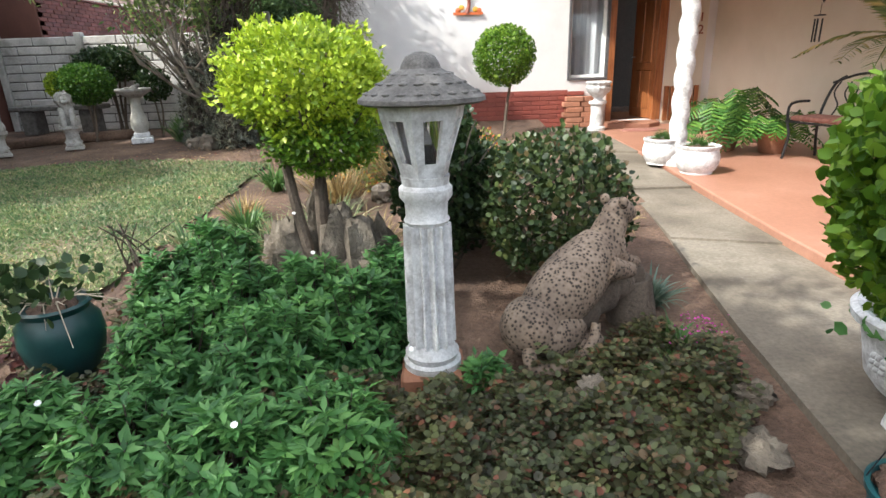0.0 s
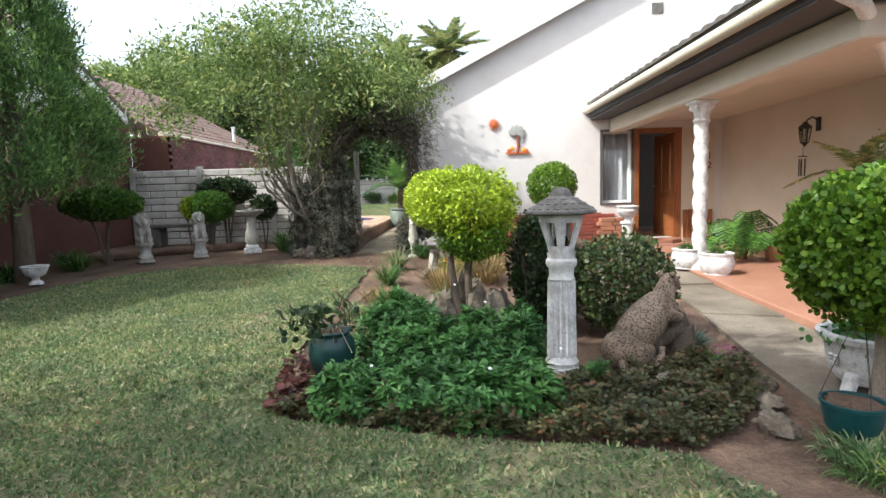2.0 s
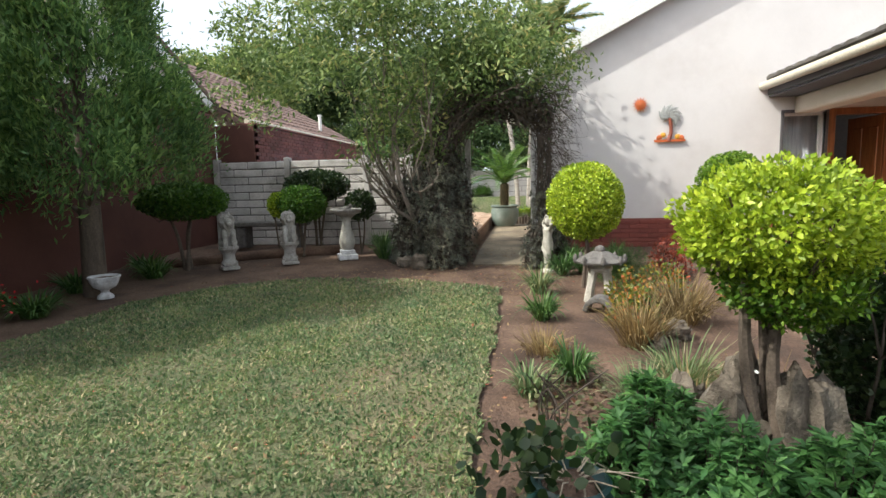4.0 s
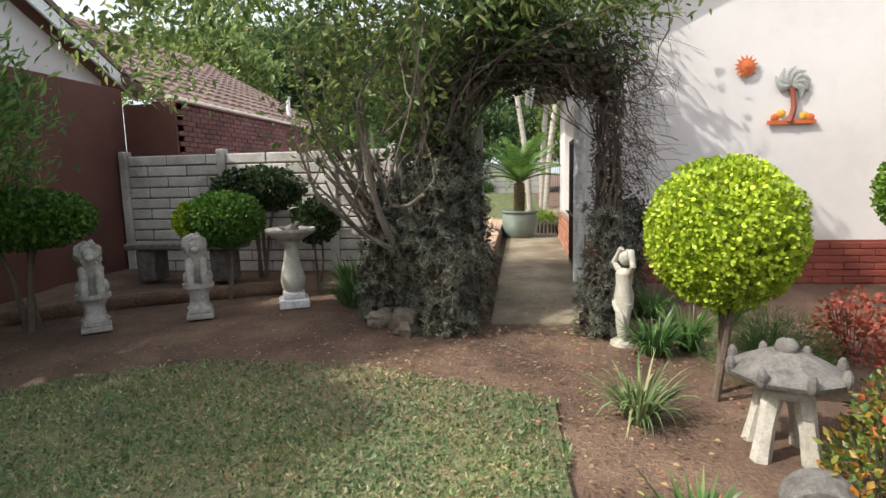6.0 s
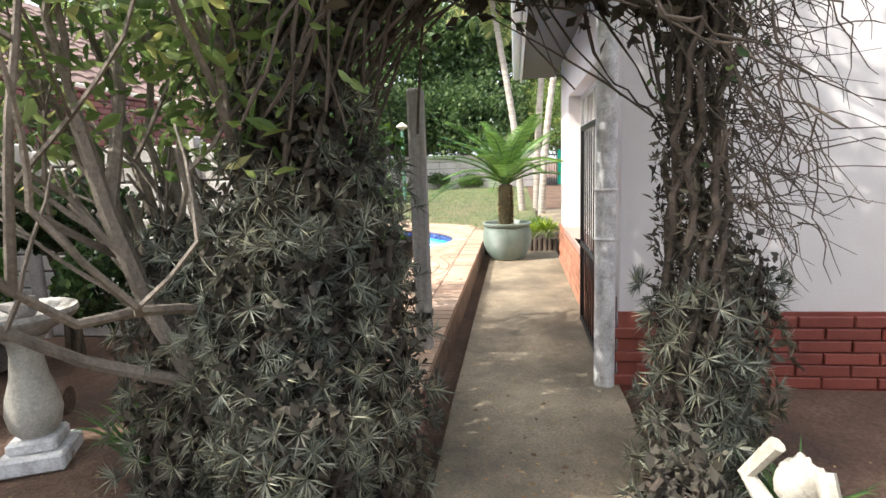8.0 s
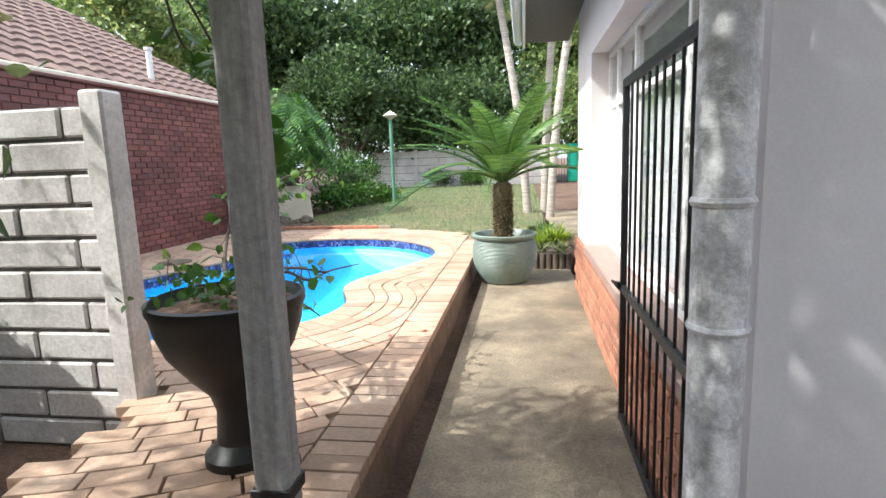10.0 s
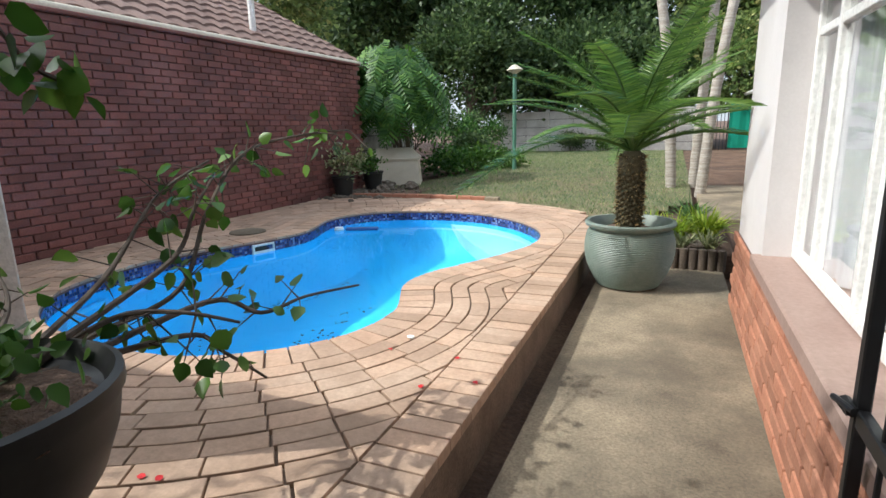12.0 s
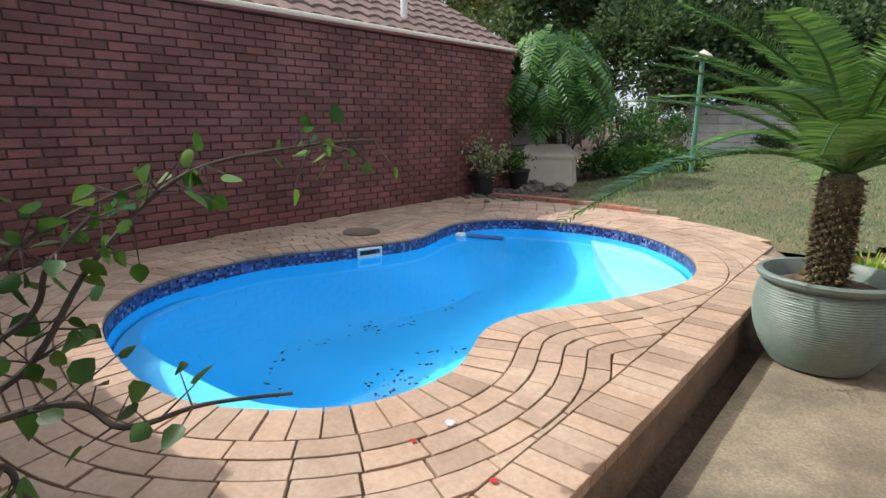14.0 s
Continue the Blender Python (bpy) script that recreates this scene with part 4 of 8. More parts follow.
def nb_z(x):
    return 2.82 + 0.55 * (-6.75 - x)
nr.add([(x, y, z) for y in (11.2, 19.3) for x, z in ((-6.6, nb_z(-6.6)), (-11, nb_z(-11)), (-11, nb_z(-11) - 0.1), (-6.6, nb_z(-6.6) - 0.1))],
       [(0, 1, 2, 3), (7, 6, 5, 4), (0, 4, 5, 1), (1, 5, 6, 2), (2, 6, 7, 3), (3, 7, 4, 0)])
part("roof_deck", nr, roof_tile, neighbour)
rows = Shape()
for r in range(13):
    x = -6.58 - r * 0.3
    for k in range(27):
        y = 11.25 + k * 0.295
        z = nb_z(x) + 0.035
        vs, n = [], 5
        for q in range(n + 1):
            h = 0.035 * abs(math.sin(math.pi * q / n))
            vs += [(x + 0.02, y + 0.29 * q / n, z + h + 0.01), (x - 0.33, y + 0.29 * q / n, nb_z(x - 0.33) + 0.02 + h)]
        vs += [(x + 0.02, y, z - 0.03), (x + 0.02, y + 0.29, z - 0.03)]
        rows.add(vs, [(2 * q, 2 * q + 2, 2 * q + 3, 2 * q + 1) for q in range(n)] + [(12, 13, 10, 8, 6, 4, 2, 0)])
tagged(part("roof_tiles", rows, roof_tile, neighbour), kind="stuff")
part("gutter", Shape().tube([(-6.52, 11.2, 2.72), (-6.52, 19.3, 2.7)], 0.06, 12), cream_paint, neighbour, "cream painted gutter")
part("vent_pipe", Shape().tube([(-7.1, 16.9, 2.9), (-7.1, 16.9, 3.5)], 0.05, 10).tube([(-7.1, 16.9, 3.5), (-7.1, 16.9, 3.54)], 0.07, 10), white_paint, neighbour, "white vent pipe")
SLAB = [(0, 1, 2, 3), (7, 6, 5, 4), (0, 4, 5, 1), (1, 5, 6, 2), (2, 6, 7, 3), (3, 7, 4, 0)]
# white gabled house behind the lawn's boundary wall
gable_house = thing("neighbour_house", "white gabled house behind the brown boundary wall", "house", (-7.5, 8.6, 0))
gable_house["kind"] = "structure"
gw = Shape()
gw.add([(x, y, z) for x in (0.0, -0.2) for y, z in ((2.5, 0.0), (2.5, 3.0), (0.0, 4.3), (-2.5, 3.0), (-2.5, 0.0))],
       [(0, 1, 2, 3, 4), (9, 8, 7, 6, 5), (0, 5, 6, 1), (1, 6, 7, 2), (2, 7, 8, 3), (3, 8, 9, 4), (4, 9, 5, 0)])
part("wall", gw, plaster, gable_house)
for s_ in (-1, 1):
    part("verge_board", Shape().add([(x, s_ * y, z) for x in (0.25, 0.21) for y, z in ((2.95, 2.75), (0.0, 4.32), (0.0, 4.5), (2.95, 2.93))], SLAB), white_paint, gable_house, "white painted verge board")
    part("roof", Shape().add([(x, s_ * y, z) for x in (0.27, -4.5) for y, z in ((3.0, 2.92), (0.0, 4.51), (0.0, 4.6), (3.0, 3.01))], SLAB), roof_tile, gable_house)


def precast_fence(name, label, posts, at, z0, courses, mat, axis="x", block=0.42, ch=0.152):
    """Concrete posts with stacked panels moulded as blocks."""
    f = thing(name, label, "fence")
    f["kind"] = "structure"
    top = z0 + courses * ch
    for a in posts:
        b = (a - 0.06, a + 0.06, at - 0.07, at + 0.07) if axis == "x" else (at - 0.07, at + 0.07, a - 0.06, a + 0.06)
        part("post", Shape().box(*b, z0 - 0.2, top + 0.06, 0.012), mat, f)
    shared = {}
    rng = random.Random(len(posts) * 7 + int(at))
    for a0, a1 in zip(posts, posts[1:]):
        for c in range(courses):
            off = block * 0.5 * (c % 2)
            x = a0 + 0.06
            k = 0
            while x < a1 - 0.07:
                w = min(block - off if k == 0 else block, a1 - 0.06 - x)
                key = round(w, 2)
                if key not in shared:
                    sh = Shape()
                    b = (0.008, w - 0.008, -0.035, 0.035) if axis == "x" else (-0.035, 0.035, 0.008, w - 0.008)
                    shared[key] = sh.box(*b, 0.009, ch - 0.009, 0.01).mesh("block", mat)
                o = part("block", shared[key], None, f)
                j = rng.uniform(-0.004, 0.004)
                o.location = (x, at + j, z0 + c * ch) if axis == "x" else (at + j, x, z0 + c * ch)
                x += w
                k += 1
        b = (a0 + 0.06, a1 - 0.06, at - 0.02, at + 0.02) if axis == "x" else (at - 0.02, at + 0.02, a0 + 0.06, a1 - 0.06)
        part("panel_core", Shape().box(*b, z0 - 0.1, top - 0.004, 0.003), grey_stone, f)
    return f


precast_fence("fence_garden", "weathered precast concrete fence moulded as blocks", [-7.0, -5.5, -3.9, -3.05], 10.8, 0.2, 11, precast, "x", 0.6)
precast_fence("fence_back", "whitewashed precast concrete fence behind the back lawn", [-7.4, -5.6, -3.8, -2.0, -0.15], 31.2, 0.55, 5, white_precast, "x", 1.8, 0.3)
precast_fence("fence_side", "grey precast fence beyond the storage box", [19.2, 20.8, 22.4], -7.2, 0.5, 6, precast, "y", 1.6, 0.3)


# ---- pool ----
def offset_poly(poly, d):
    """A closed outline moved outwards by d, with the direction along it."""
    nxt, prv = np.roll(poly, -1, 0), np.roll(poly, 1, 0)
    t = nxt - prv
    t /= np.linalg.norm(t, axis=1, keepdims=True)
    nrm = np.stack([t[:, 1], -t[:, 0]], 1)
    area = np.sum(poly[:, 0] * nxt[:, 1] - nxt[:, 0] * poly[:, 1])
    if area < 0:
        nrm = -nrm
    return poly + nrm * d


def resample(poly, step):
    closed = np.vstack([poly, poly[:1]])
    seg = np.linalg.norm(np.diff(closed, axis=0), axis=1)
    s = np.concatenate([[0], np.cumsum(seg)])
    n = max(8, int(round(s[-1] / step)))
    q = np.linspace(0, s[-1], n, endpoint=False)
    return np.stack([np.interp(q, s, closed[:, 0]), np.interp(q, s, closed[:, 1])], 1)


def dist_to(poly, p):
    a, b = poly, np.roll(poly, -1, 0)
    ab = b - a
    t = np.clip(((p - a) * ab).sum(1) / (ab * ab).sum(1), 0, 1)
    return float(np.min(np.linalg.norm(a + ab * t[:, None] - p, axis=1)))


pool = thing("pool", "kidney-shaped swimming pool with bright blue paint", "pool")
pool["kind"] = "structure"
shell = Shape()
rings = [(0.0, 0.36), (0.0, 0.1), (-0.14, -0.12), (-0.5, -0.5), (-0.9, -0.68)]
outline = [offset_poly(POOL, d) for d, z in rings[:3]]
centre = POOL.mean(0)
loops = []
for d, z in rings:
    if d >= -0.2:
        loops.append([(x, y, z) for x, y in offset_poly(POOL, d)])
    else:
        k = 1 + d / 1.6
        mid = np.stack([np.interp(POOL[:, 1], [11.6, 16.4], [-4.0, -3.5]), POOL[:, 1]], 1)
        base = offset_poly(POOL, -0.16)
        loops.append([(m[0] + (p[0] - m[0]) * k, c_y + (p[1] - c_y) * (1 + d / 2.6), z) for p, m in zip(base, mid) for c_y in (14.0,)])
n = len(POOL)
vs = [p for l in loops for p in l]
fs = [(j * n + i, j * n + (i + 1) % n, (j + 1) * n + (i + 1) % n, (j + 1) * n + i) for j in range(len(loops) - 1) for i in range(n)]
fs.append(tuple((len(loops) - 1) * n + i for i in range(n)))
shell.add(vs, fs)
shell.smooth = True
part("shell", shell, pool_blue, pool, "bright blue painted pool shell")
# bathing shelf at the far end, shallow-water brightness put into its colour
shelf_pts = [tuple(p) for p in offset_poly(POOL, -0.02) if p[1] > 14.35 and p[0] > -3.75]
arc = [tuple(v) for v in spline([shelf_pts[-1], (-3.25, 15.62), (-2.85, 15.05), shelf_pts[0]], 6, False)[1:]]
part("shelf", Shape().prism(shelf_pts + arc, -0.4, 0.15, 0.02), pool_shallow, pool, "shallow shelf, coloured paler for the thin water over it")
# ledge added at the near end, pale like the sunlit sloping wall
near_pts = [p for p in offset_poly(POOL, -0.02) if p[1] < 12.6]
near_pts = sorted(near_pts, key=lambda p: math.atan2(p[1] - 13.2, p[0] + 3.85))
mid_near = np.array((-3.75, 13.3))
ledge_in = [tuple(np.array(p) + (mid_near - np.array(p)) / np.linalg.norm(mid_near - np.array(p)) * (0.03 + 0.75 * math.sin(math.pi * k / (len(near_pts) - 1)) * (k / (len(near_pts) - 1)) ** 1.3)) for k, p in enumerate(near_pts)]
part("ledge", Shape().prism([tuple(p) for p in near_pts] + ledge_in[::-1], -0.4, 0.12, 0.0), pool_lit_wall, pool, "added curved ledge, coloured pale for the sunlit near wall")
water = Shape().add([(x, y, 0.355) for x, y in POOL], [tuple(range(n))])
wat = structure("water", water, water_mat, "clear still pool water", "water")
wat.visible_shadow = False
band = Shape()
ring_pts = resample(POOL, 0.026)
ring_in = offset_poly(ring_pts, -0.004)
for i in range(len(ring_pts)):
    p, q = ring_in[i], ring_in[(i + 1) % len(ring_in)]
    a, b = p + (q - p) * 0.06, p + (q - p) * 0.94
    for r in range(4):
        z = 0.345 + r * 0.026
        band.add([(a[0], a[1], z), (b[0], b[1], z), (b[0], b[1], z + 0.023), (a[0], a[1], z + 0.023)], [(0, 1, 2, 3)])
tagged(part("tile_band", band, mosaic, pool, "dark blue mosaic waterline tiles"), kind="stuff")
part("band_backing", Shape().add([(x, y, z) for z in (0.35, 0.46) for x, y in POOL], [(i, (i + 1) % n, n + (i + 1) % n, n + i) for i in range(n)]), mortar, pool)
rng = np.random.default_rng(5)
pc = []
while len(pc) < 330:
    x, y = rng.normal(-3.75, 0.55), rng.normal(12.9, 0.75)
    if inside(POOL, x, y) and dist_to(POOL, np.array((x, y))) > 0.6:
        pc.append((x, y, -0.64 if dist_to(POOL, np.array((x, y))) < 0.9 else -0.71))
pc = np.array(pc)
tagged(part("pool_debris", leaf_mesh("pool_debris", black_plastic, pc, np.c_[rng.normal(0, 1, (len(pc), 2)), np.zeros(len(pc))], rng.uniform(0.015, 0.05, len(pc)), LEAF, np.tile((0, 0, 1), (len(pc), 1)), rng), None), "dark sunken leaves on the pool floor", "leaves", "", "stuff")
skim = thing("pool_skimmer", "white pool skimmer mouth in the tile band", "skimmer", (-4.845, 14.1, 0.365), "", 73)
skim.scale = (0.72, 1, 0.8)
part("frame", Shape().box(-0.17, 0.17, -0.02, 0.012, -0.02, 0.015, 0.004).box(-0.17, 0.17, -0.02, 0.012, 0.075, 0.1, 0.004).box(-0.17, -0.145, -0.02, 0.012, 0.015, 0.075, 0.004).box(0.145, 0.17, -0.02, 0.012, 0.015, 0.075, 0.004), white_paint, skim)
part("opening", Shape().box(-0.145, 0.145, 0.0, 0.008, 0.015, 0.075, 0.002), black_plastic, skim)
hatch = tagged(part("skimmer_lid", Shape().lathe([(0.19, 0), (0.19, 0.012), (0.18, 0.016), (0.0, 0.017)], 28), concrete), "round concrete skimmer lid in the paving", "lid")
hatch.location = (-5.3, 14.4, PAVE_Z + 0.001)
clean = thing("pool_cleaner", "dark blue pool cleaner head at the surface", "pool cleaner", (-4.5, 15.45, 0.35), "", 20)
part("body", Shape().box(-0.2, 0.2, -0.04, 0.04, 0, 0.04, 0.012), plain("navy_plastic", (0.02, 0.08, 0.25), 0.4), clean)
part("float", Shape().lathe([(0.05, 0), (0.06, 0.02), (0.05, 0.045)], 16, Matrix.Translation((-0.28, 0, 0))), white_paint, clean)

# paving slab under the pavers, with the pool cut out
outer = np.array([(EDGE_X + 0.004, 9.0), (EDGE_X + 0.004, 16.0), (-2.2, 16.9), (-3.4, 17.5), (-5.6, 17.5), (WALL_X, 17.3), (WALL_X, 10.88), (-3.0, 10.88), (-2.9, 9.6), (-2.2, 9.0)])
# strips from the outline to the border, direction by direction
cent = np.array((-3.75, 14.0))
def border_hit(p, d):
    best = None
    for k in range(len(outer)):
        a, b = outer[k], outer[(k + 1) % len(outer)]
        e = b - a
        den = d[0] * e[1] - d[1] * e[0]
        if abs(den) < 1e-9:
            continue
        w = a - p
        t = (w[0] * e[1] - w[1] * e[0]) / den
        u = (w[0] * d[1] - w[1] * d[0]) / den
        if t > 0 and 0 <= u <= 1 and (best is None or t < best):
            best = t
    return p + d * (best or 0.5)
angles = np.linspace(0, 2 * math.pi, 200, endpoint=False)
star_in, star_out = [], []
for a in angles:
    d = np.array((math.cos(a), math.sin(a)))
    ts = np.arange(0.3, 5.5, 0.02)
    hit_in = inside(POOL, cent[0] + d[0] * ts, cent[1] + d[1] * ts)
    far = float(ts[hit_in].max())
    star_in.append(cent + d * (far + 0.01))
    star_out.append(border_hit(cent, d))
vs = [(*p, z) for z in (PAVE_Z - 0.022,) for p in star_in] + [(*p, PAVE_Z - 0.022) for p in star_out] + [(*p, 0.1) for p in star_out]
L = len(angles)
fs = [(i, (i + 1) % L, L + (i + 1) % L, L + i) for i in range(L)] + [(L + i, L + (i + 1) % L, 2 * L + (i + 1) % L, 2 * L + i) for i in range(L)]
paving = structure("paving", Shape().add(vs, fs), paving_sand, "salmon clay brick paving round the pool", "paving")

near_pavers, far_pavers = [], Shape()
def lay(poly):
    cx, cy = sum(p[0] for p in poly) / len(poly), sum(p[1] for p in poly) / len(poly)
    near_pavers.append((math.hypot(cx + 2.2, cy - 12.2), poly))
# soldier course along the walkway edge
y = 9.02
rp = random.Random(4)
while y < 15.9:
    w = 0.1
    lay([(EDGE_X - 0.222, y), (EDGE_X + 0.012, y), (EDGE_X + 0.012, y + w), (EDGE_X - 0.222, y + w)])
    y += 0.109
d = 0.0
ring_no = 0
while d < 2.6:
    width = 0.222 if ring_no == 0 else 0.108
    length = 0.108 if ring_no == 0 else 0.222
    pts = resample(offset_poly(POOL, d + width / 2), 0.004)
    m = len(pts)
    count = int(m * 0.004 / (length + 0.009))
    shift = (ring_no % 2) * 0.5
    for k in range(count):
        s0 = (k + shift) / count * m
        s1 = s0 + m / count * length / (length + 0.009)
        c = pts[int((s0 + s1) / 2) % m]
        if dist_to(POOL, c) < d + width / 2 - 0.02 or bool(inside(POOL, c[0], c[1])):
            continue
        quad = []
        sm = (s0 + s1) / 2
        for s, side_ in ((s0, -1), (sm, -1), (s1, -1), (s1, 1), (sm, 1), (s0, 1)):
            i = int(s) % m
            t = pts[(i + 8) % m] - pts[(i - 8) % m]
            t /= np.linalg.norm(t) or 1
            nrm = np.array((t[1], -t[0]))
            if dist_to(POOL, pts[i] + nrm * 0.02) < dist_to(POOL, pts[i]):
                nrm = -nrm
            quad.append(tuple(pts[i] + nrm * side_ * (width / 2 - 0.0015)))
        if not bool(inside([tuple(o) for o in outer], c[0], c[1])):
            continue
        quad = clip_half(quad, 1, 0, EDGE_X - 0.23)
        if len(quad) < 3:
            continue
        quad = clip_half(quad, -1, 0, -WALL_X - 0.01)
        if len(quad) < 3:
            continue
        quad = clip_half(quad, 0, -1, -9.03)
        if len(quad) < 3:
            continue
        ar = 0.5 * abs(sum(quad[i][0] * quad[(i + 1) % len(quad)][1] - quad[(i + 1) % len(quad)][0] * quad[i][1] for i in range(len(quad))))
        if ar > 0.002:
            lay(quad)
    d += width + 0.006
    ring_no += 1
near_pavers.sort(key=lambda e: e[0])
for k, (dd, poly) in enumerate(near_pavers):
    top = PAVE_Z + rp.uniform(-0.002, 0.003)
    if k < 300:
        part("paver", Shape().prism(poly, PAVE_Z - 0.05, top, 0.0022), paver_mat, paving)
    else:
        far_pavers.prism(poly, PAVE_Z - 0.03, top, 0.0022)
tagged(part("pavers_joined", far_pavers, paver_mat, paving), kind="stuff")
# retaining face below the edge course
face = thing("retaining_wall", "dirty brick face below the paving edge", "wall")
face["kind"] = "structure"
part("core", Shape().box(EDGE_X - 0.2, EDGE_X - 0.02, 8.9, 15.6, 0.02, PAVE_Z - 0.052, 0.004), joint_sand, face)
fb = Shape().box(-0.03, 0, -0.107, 0.107, -0.03, 0.03, 0.006).mesh("brick", face_brick)
for r in range(4):
    for k in range(29):
        part("brick", fb, None, face).location = (EDGE_X + 0.002, 9.05 + k * 0.225 + (r % 2) * 0.11, 0.15 + r * 0.077)
# brick edging against the back lawn
for k in range(11):
    b = tagged(part("edging_brick", Shape().box(-0.105, 0.105, -0.055, 0.055, 0, 0.09, 0.008), plinth_brick if k < 10 else concrete), "orange clay edging brick laid beside the lawn", "brick", "lawn edging bricks")
    b.matrix_basis = pose(-5.75 + k * 0.225, 17.5 + 0.1 * math.sin(k * 0.33), PAVE_Z - 0.04, 0, 0, random.uniform(-4, 4))

# the pool wall's bricks: single ones where the walk passes nearest, the rest joined
wall_pool = bpy.data.objects["wall_pool"]
wb_me = Shape().box(-0.04, 0.008, -0.106, 0.106, -0.034, 0.034, 0.006).mesh("brick", face_brick)
rest = Shape()
cand = []
for r in range(28):
    for k in range(33):
        y = 11.12 + k * 0.225 + (r % 2) * 0.1125
        if y < 18.45:
            cand.append((abs(y - 13.6) + 0.25 * r * 0.077, y, PAVE_Z - 0.01 + 0.04 + r * 0.0765))
cand.sort()
rb = random.Random(8)
for k, (dd, y, z) in enumerate(cand):
    if z > 2.6:
        continue
    jx = rb.uniform(-0.004, 0.004)
    if k < 300:
        part("brick", wb_me, None, wall_pool).location = (WALL_X - 0.01 + jx, y, z)
    else:
        rest.box(WALL_X - 0.03, WALL_X - 0.002 + jx, y - 0.106, y + 0.106, z - 0.034, z + 0.034, 0.006)
tagged(part("bricks_joined", rest, face_brick, wall_pool), kind="stuff")
structure("wall_coping", Shape().box(WALL_X - 0.4, WALL_X + 0.03, 11.0, 18.52, 2.62, 2.66, 0.01), face_brick, "dark brick wall coping", "trim")


# ---- gate and posts ----
gate = thing("gate", "black iron bar gate folded back against the wall", "gate")
GX = SIDE_X - 0.075
GA, GB, GZ0, GZ1 = 9.98, 11.09, 0.29, 1.895
frm = Shape()
for a in (GA, GB):
    frm.box(GX - 0.014, GX + 0.014, a - 0.014, a + 0.014, GZ0, GZ1, 0.003)
for z in (GZ0 + 0.02, 0.945, GZ1 - 0.02):
    frm.box(GX - 0.012, GX + 0.012, GA + 0.0145, GB - 0.0145, z - 0.02, z + 0.02, 0.003)
part("gate_frame", frm, black_iron, gate)
k = 1
while GA + k * 0.108 < GB - 0.05:
    yb = GA + k * 0.108
    part("bar", Shape().tube([(GX, yb, GZ0 + 0.04), (GX, yb, 0.924)], 0.0058, 8).tube([(GX, yb, 0.966), (GX, yb, GZ1 - 0.04)], 0.0058, 8), black_iron, gate)
    k += 1
part("latch", Shape().tube([(GX - 0.03, GB - 0.06, 0.98), (GX - 0.05, GB, 0.98), (GX - 0.03, GB + 0.05, 0.955), (GX - 0.01, GB + 0.03, 0.93)], 0.007, 8).tube([(GX - 0.02, GB - 0.02, 0.96), (GX - 0.02, GB + 0.035, 0.96)], 0.012, 8), black_iron, gate)
for z in (0.5, 1.6):
    part("hinge", Shape().tube([(GX, GA - 0.02, z - 0.04), (GX, GA - 0.02, z + 0.04)], 0.016, 8).tube([(GX, GA - 0.02, z), (GX - 0.005, GA - 0.14, z)], 0.01, 6), black_iron, gate)
gp = thing("gate_post", "round white concrete gate post beside the house corner", "post", (SIDE_X - 0.09, 9.79, 0.2))
part("shaft", Shape().lathe([(0.062, 0), (0.062, 2.6)], 24), white_stone, gp)
for z in (0.95, 1.24):
    part("collar", Shape().lathe([(0.066, z), (0.07, z + 0.01), (0.066, z + 0.02)], 24), white_stone, gp)
lp = thing("gate_post", "weathered square grey wooden gate post with iron strap", "post", (-1.82, 9.78, PAVE_Z))
part("shaft", Shape().box(-0.048, 0.048, -0.05, 0.05, -0.25, 1.6, 0.012), mottled("weathered_post_wood", [(0.3, (0.3, 0.28, 0.26)), (0.7, (0.46, 0.44, 0.42))], 5, 0.95, 40, 0.3, 0.5, 0.006, stretch=(8, 8, 0.6)), lp)
part("strap", Shape().box(-0.053, 0.053, -0.055, 0.055, 0.2, 0.24, 0.003), black_iron, lp, "black iron strap")


# ---- plants: builders ----
def ribbons(name, mat, roots, ways, lengths, widths, droop, rng, seg=5, fold=0.0):
    """Arching strap leaves: each leaves its root along its way and bends down."""
    n = len(roots)
    roots, ways = np.asarray(roots, float), np.asarray(ways, float)
    ways = ways / np.linalg.norm(ways, axis=1, keepdims=True)
    lengths, widths = np.broadcast_to(lengths, n), np.broadcast_to(widths, n)
    droop = np.broadcast_to(droop, n)
    t = np.linspace(0, 1, seg + 1)
    p = roots[:, None] + lengths[:, None, None] * (t[None, :, None] * ways[:, None])
    p[:, :, 2] -= (droop * lengths)[:, None] * t[None] ** 2.2
    side = np.cross(ways, (0, 0, 1.0))
    side += rng.normal(0, 0.15, side.shape)
    side /= np.maximum(np.linalg.norm(side, axis=1, keepdims=True), 1e-6)
    w = (widths[:, None] * np.maximum(0.06, np.sin(np.pi * (0.18 + 0.8 * t))[None]))[:, :, None] * side[:, None]
    v = np.stack([p - w, p + w], 2).reshape(-1, 3)
    i = (np.arange(n)[:, None] * (seg + 1) + np.arange(seg)[None]).reshape(-1) * 2
    f = np.stack([i, i + 1, i + 3, i + 2], 1)
    me = bpy.data.meshes.new(name)
    me.from_pydata(v.tolist(), [], f.tolist())
    me.materials.append(mat)
    me.polygons.foreach_set("use_smooth", [True] * len(f))
    return me


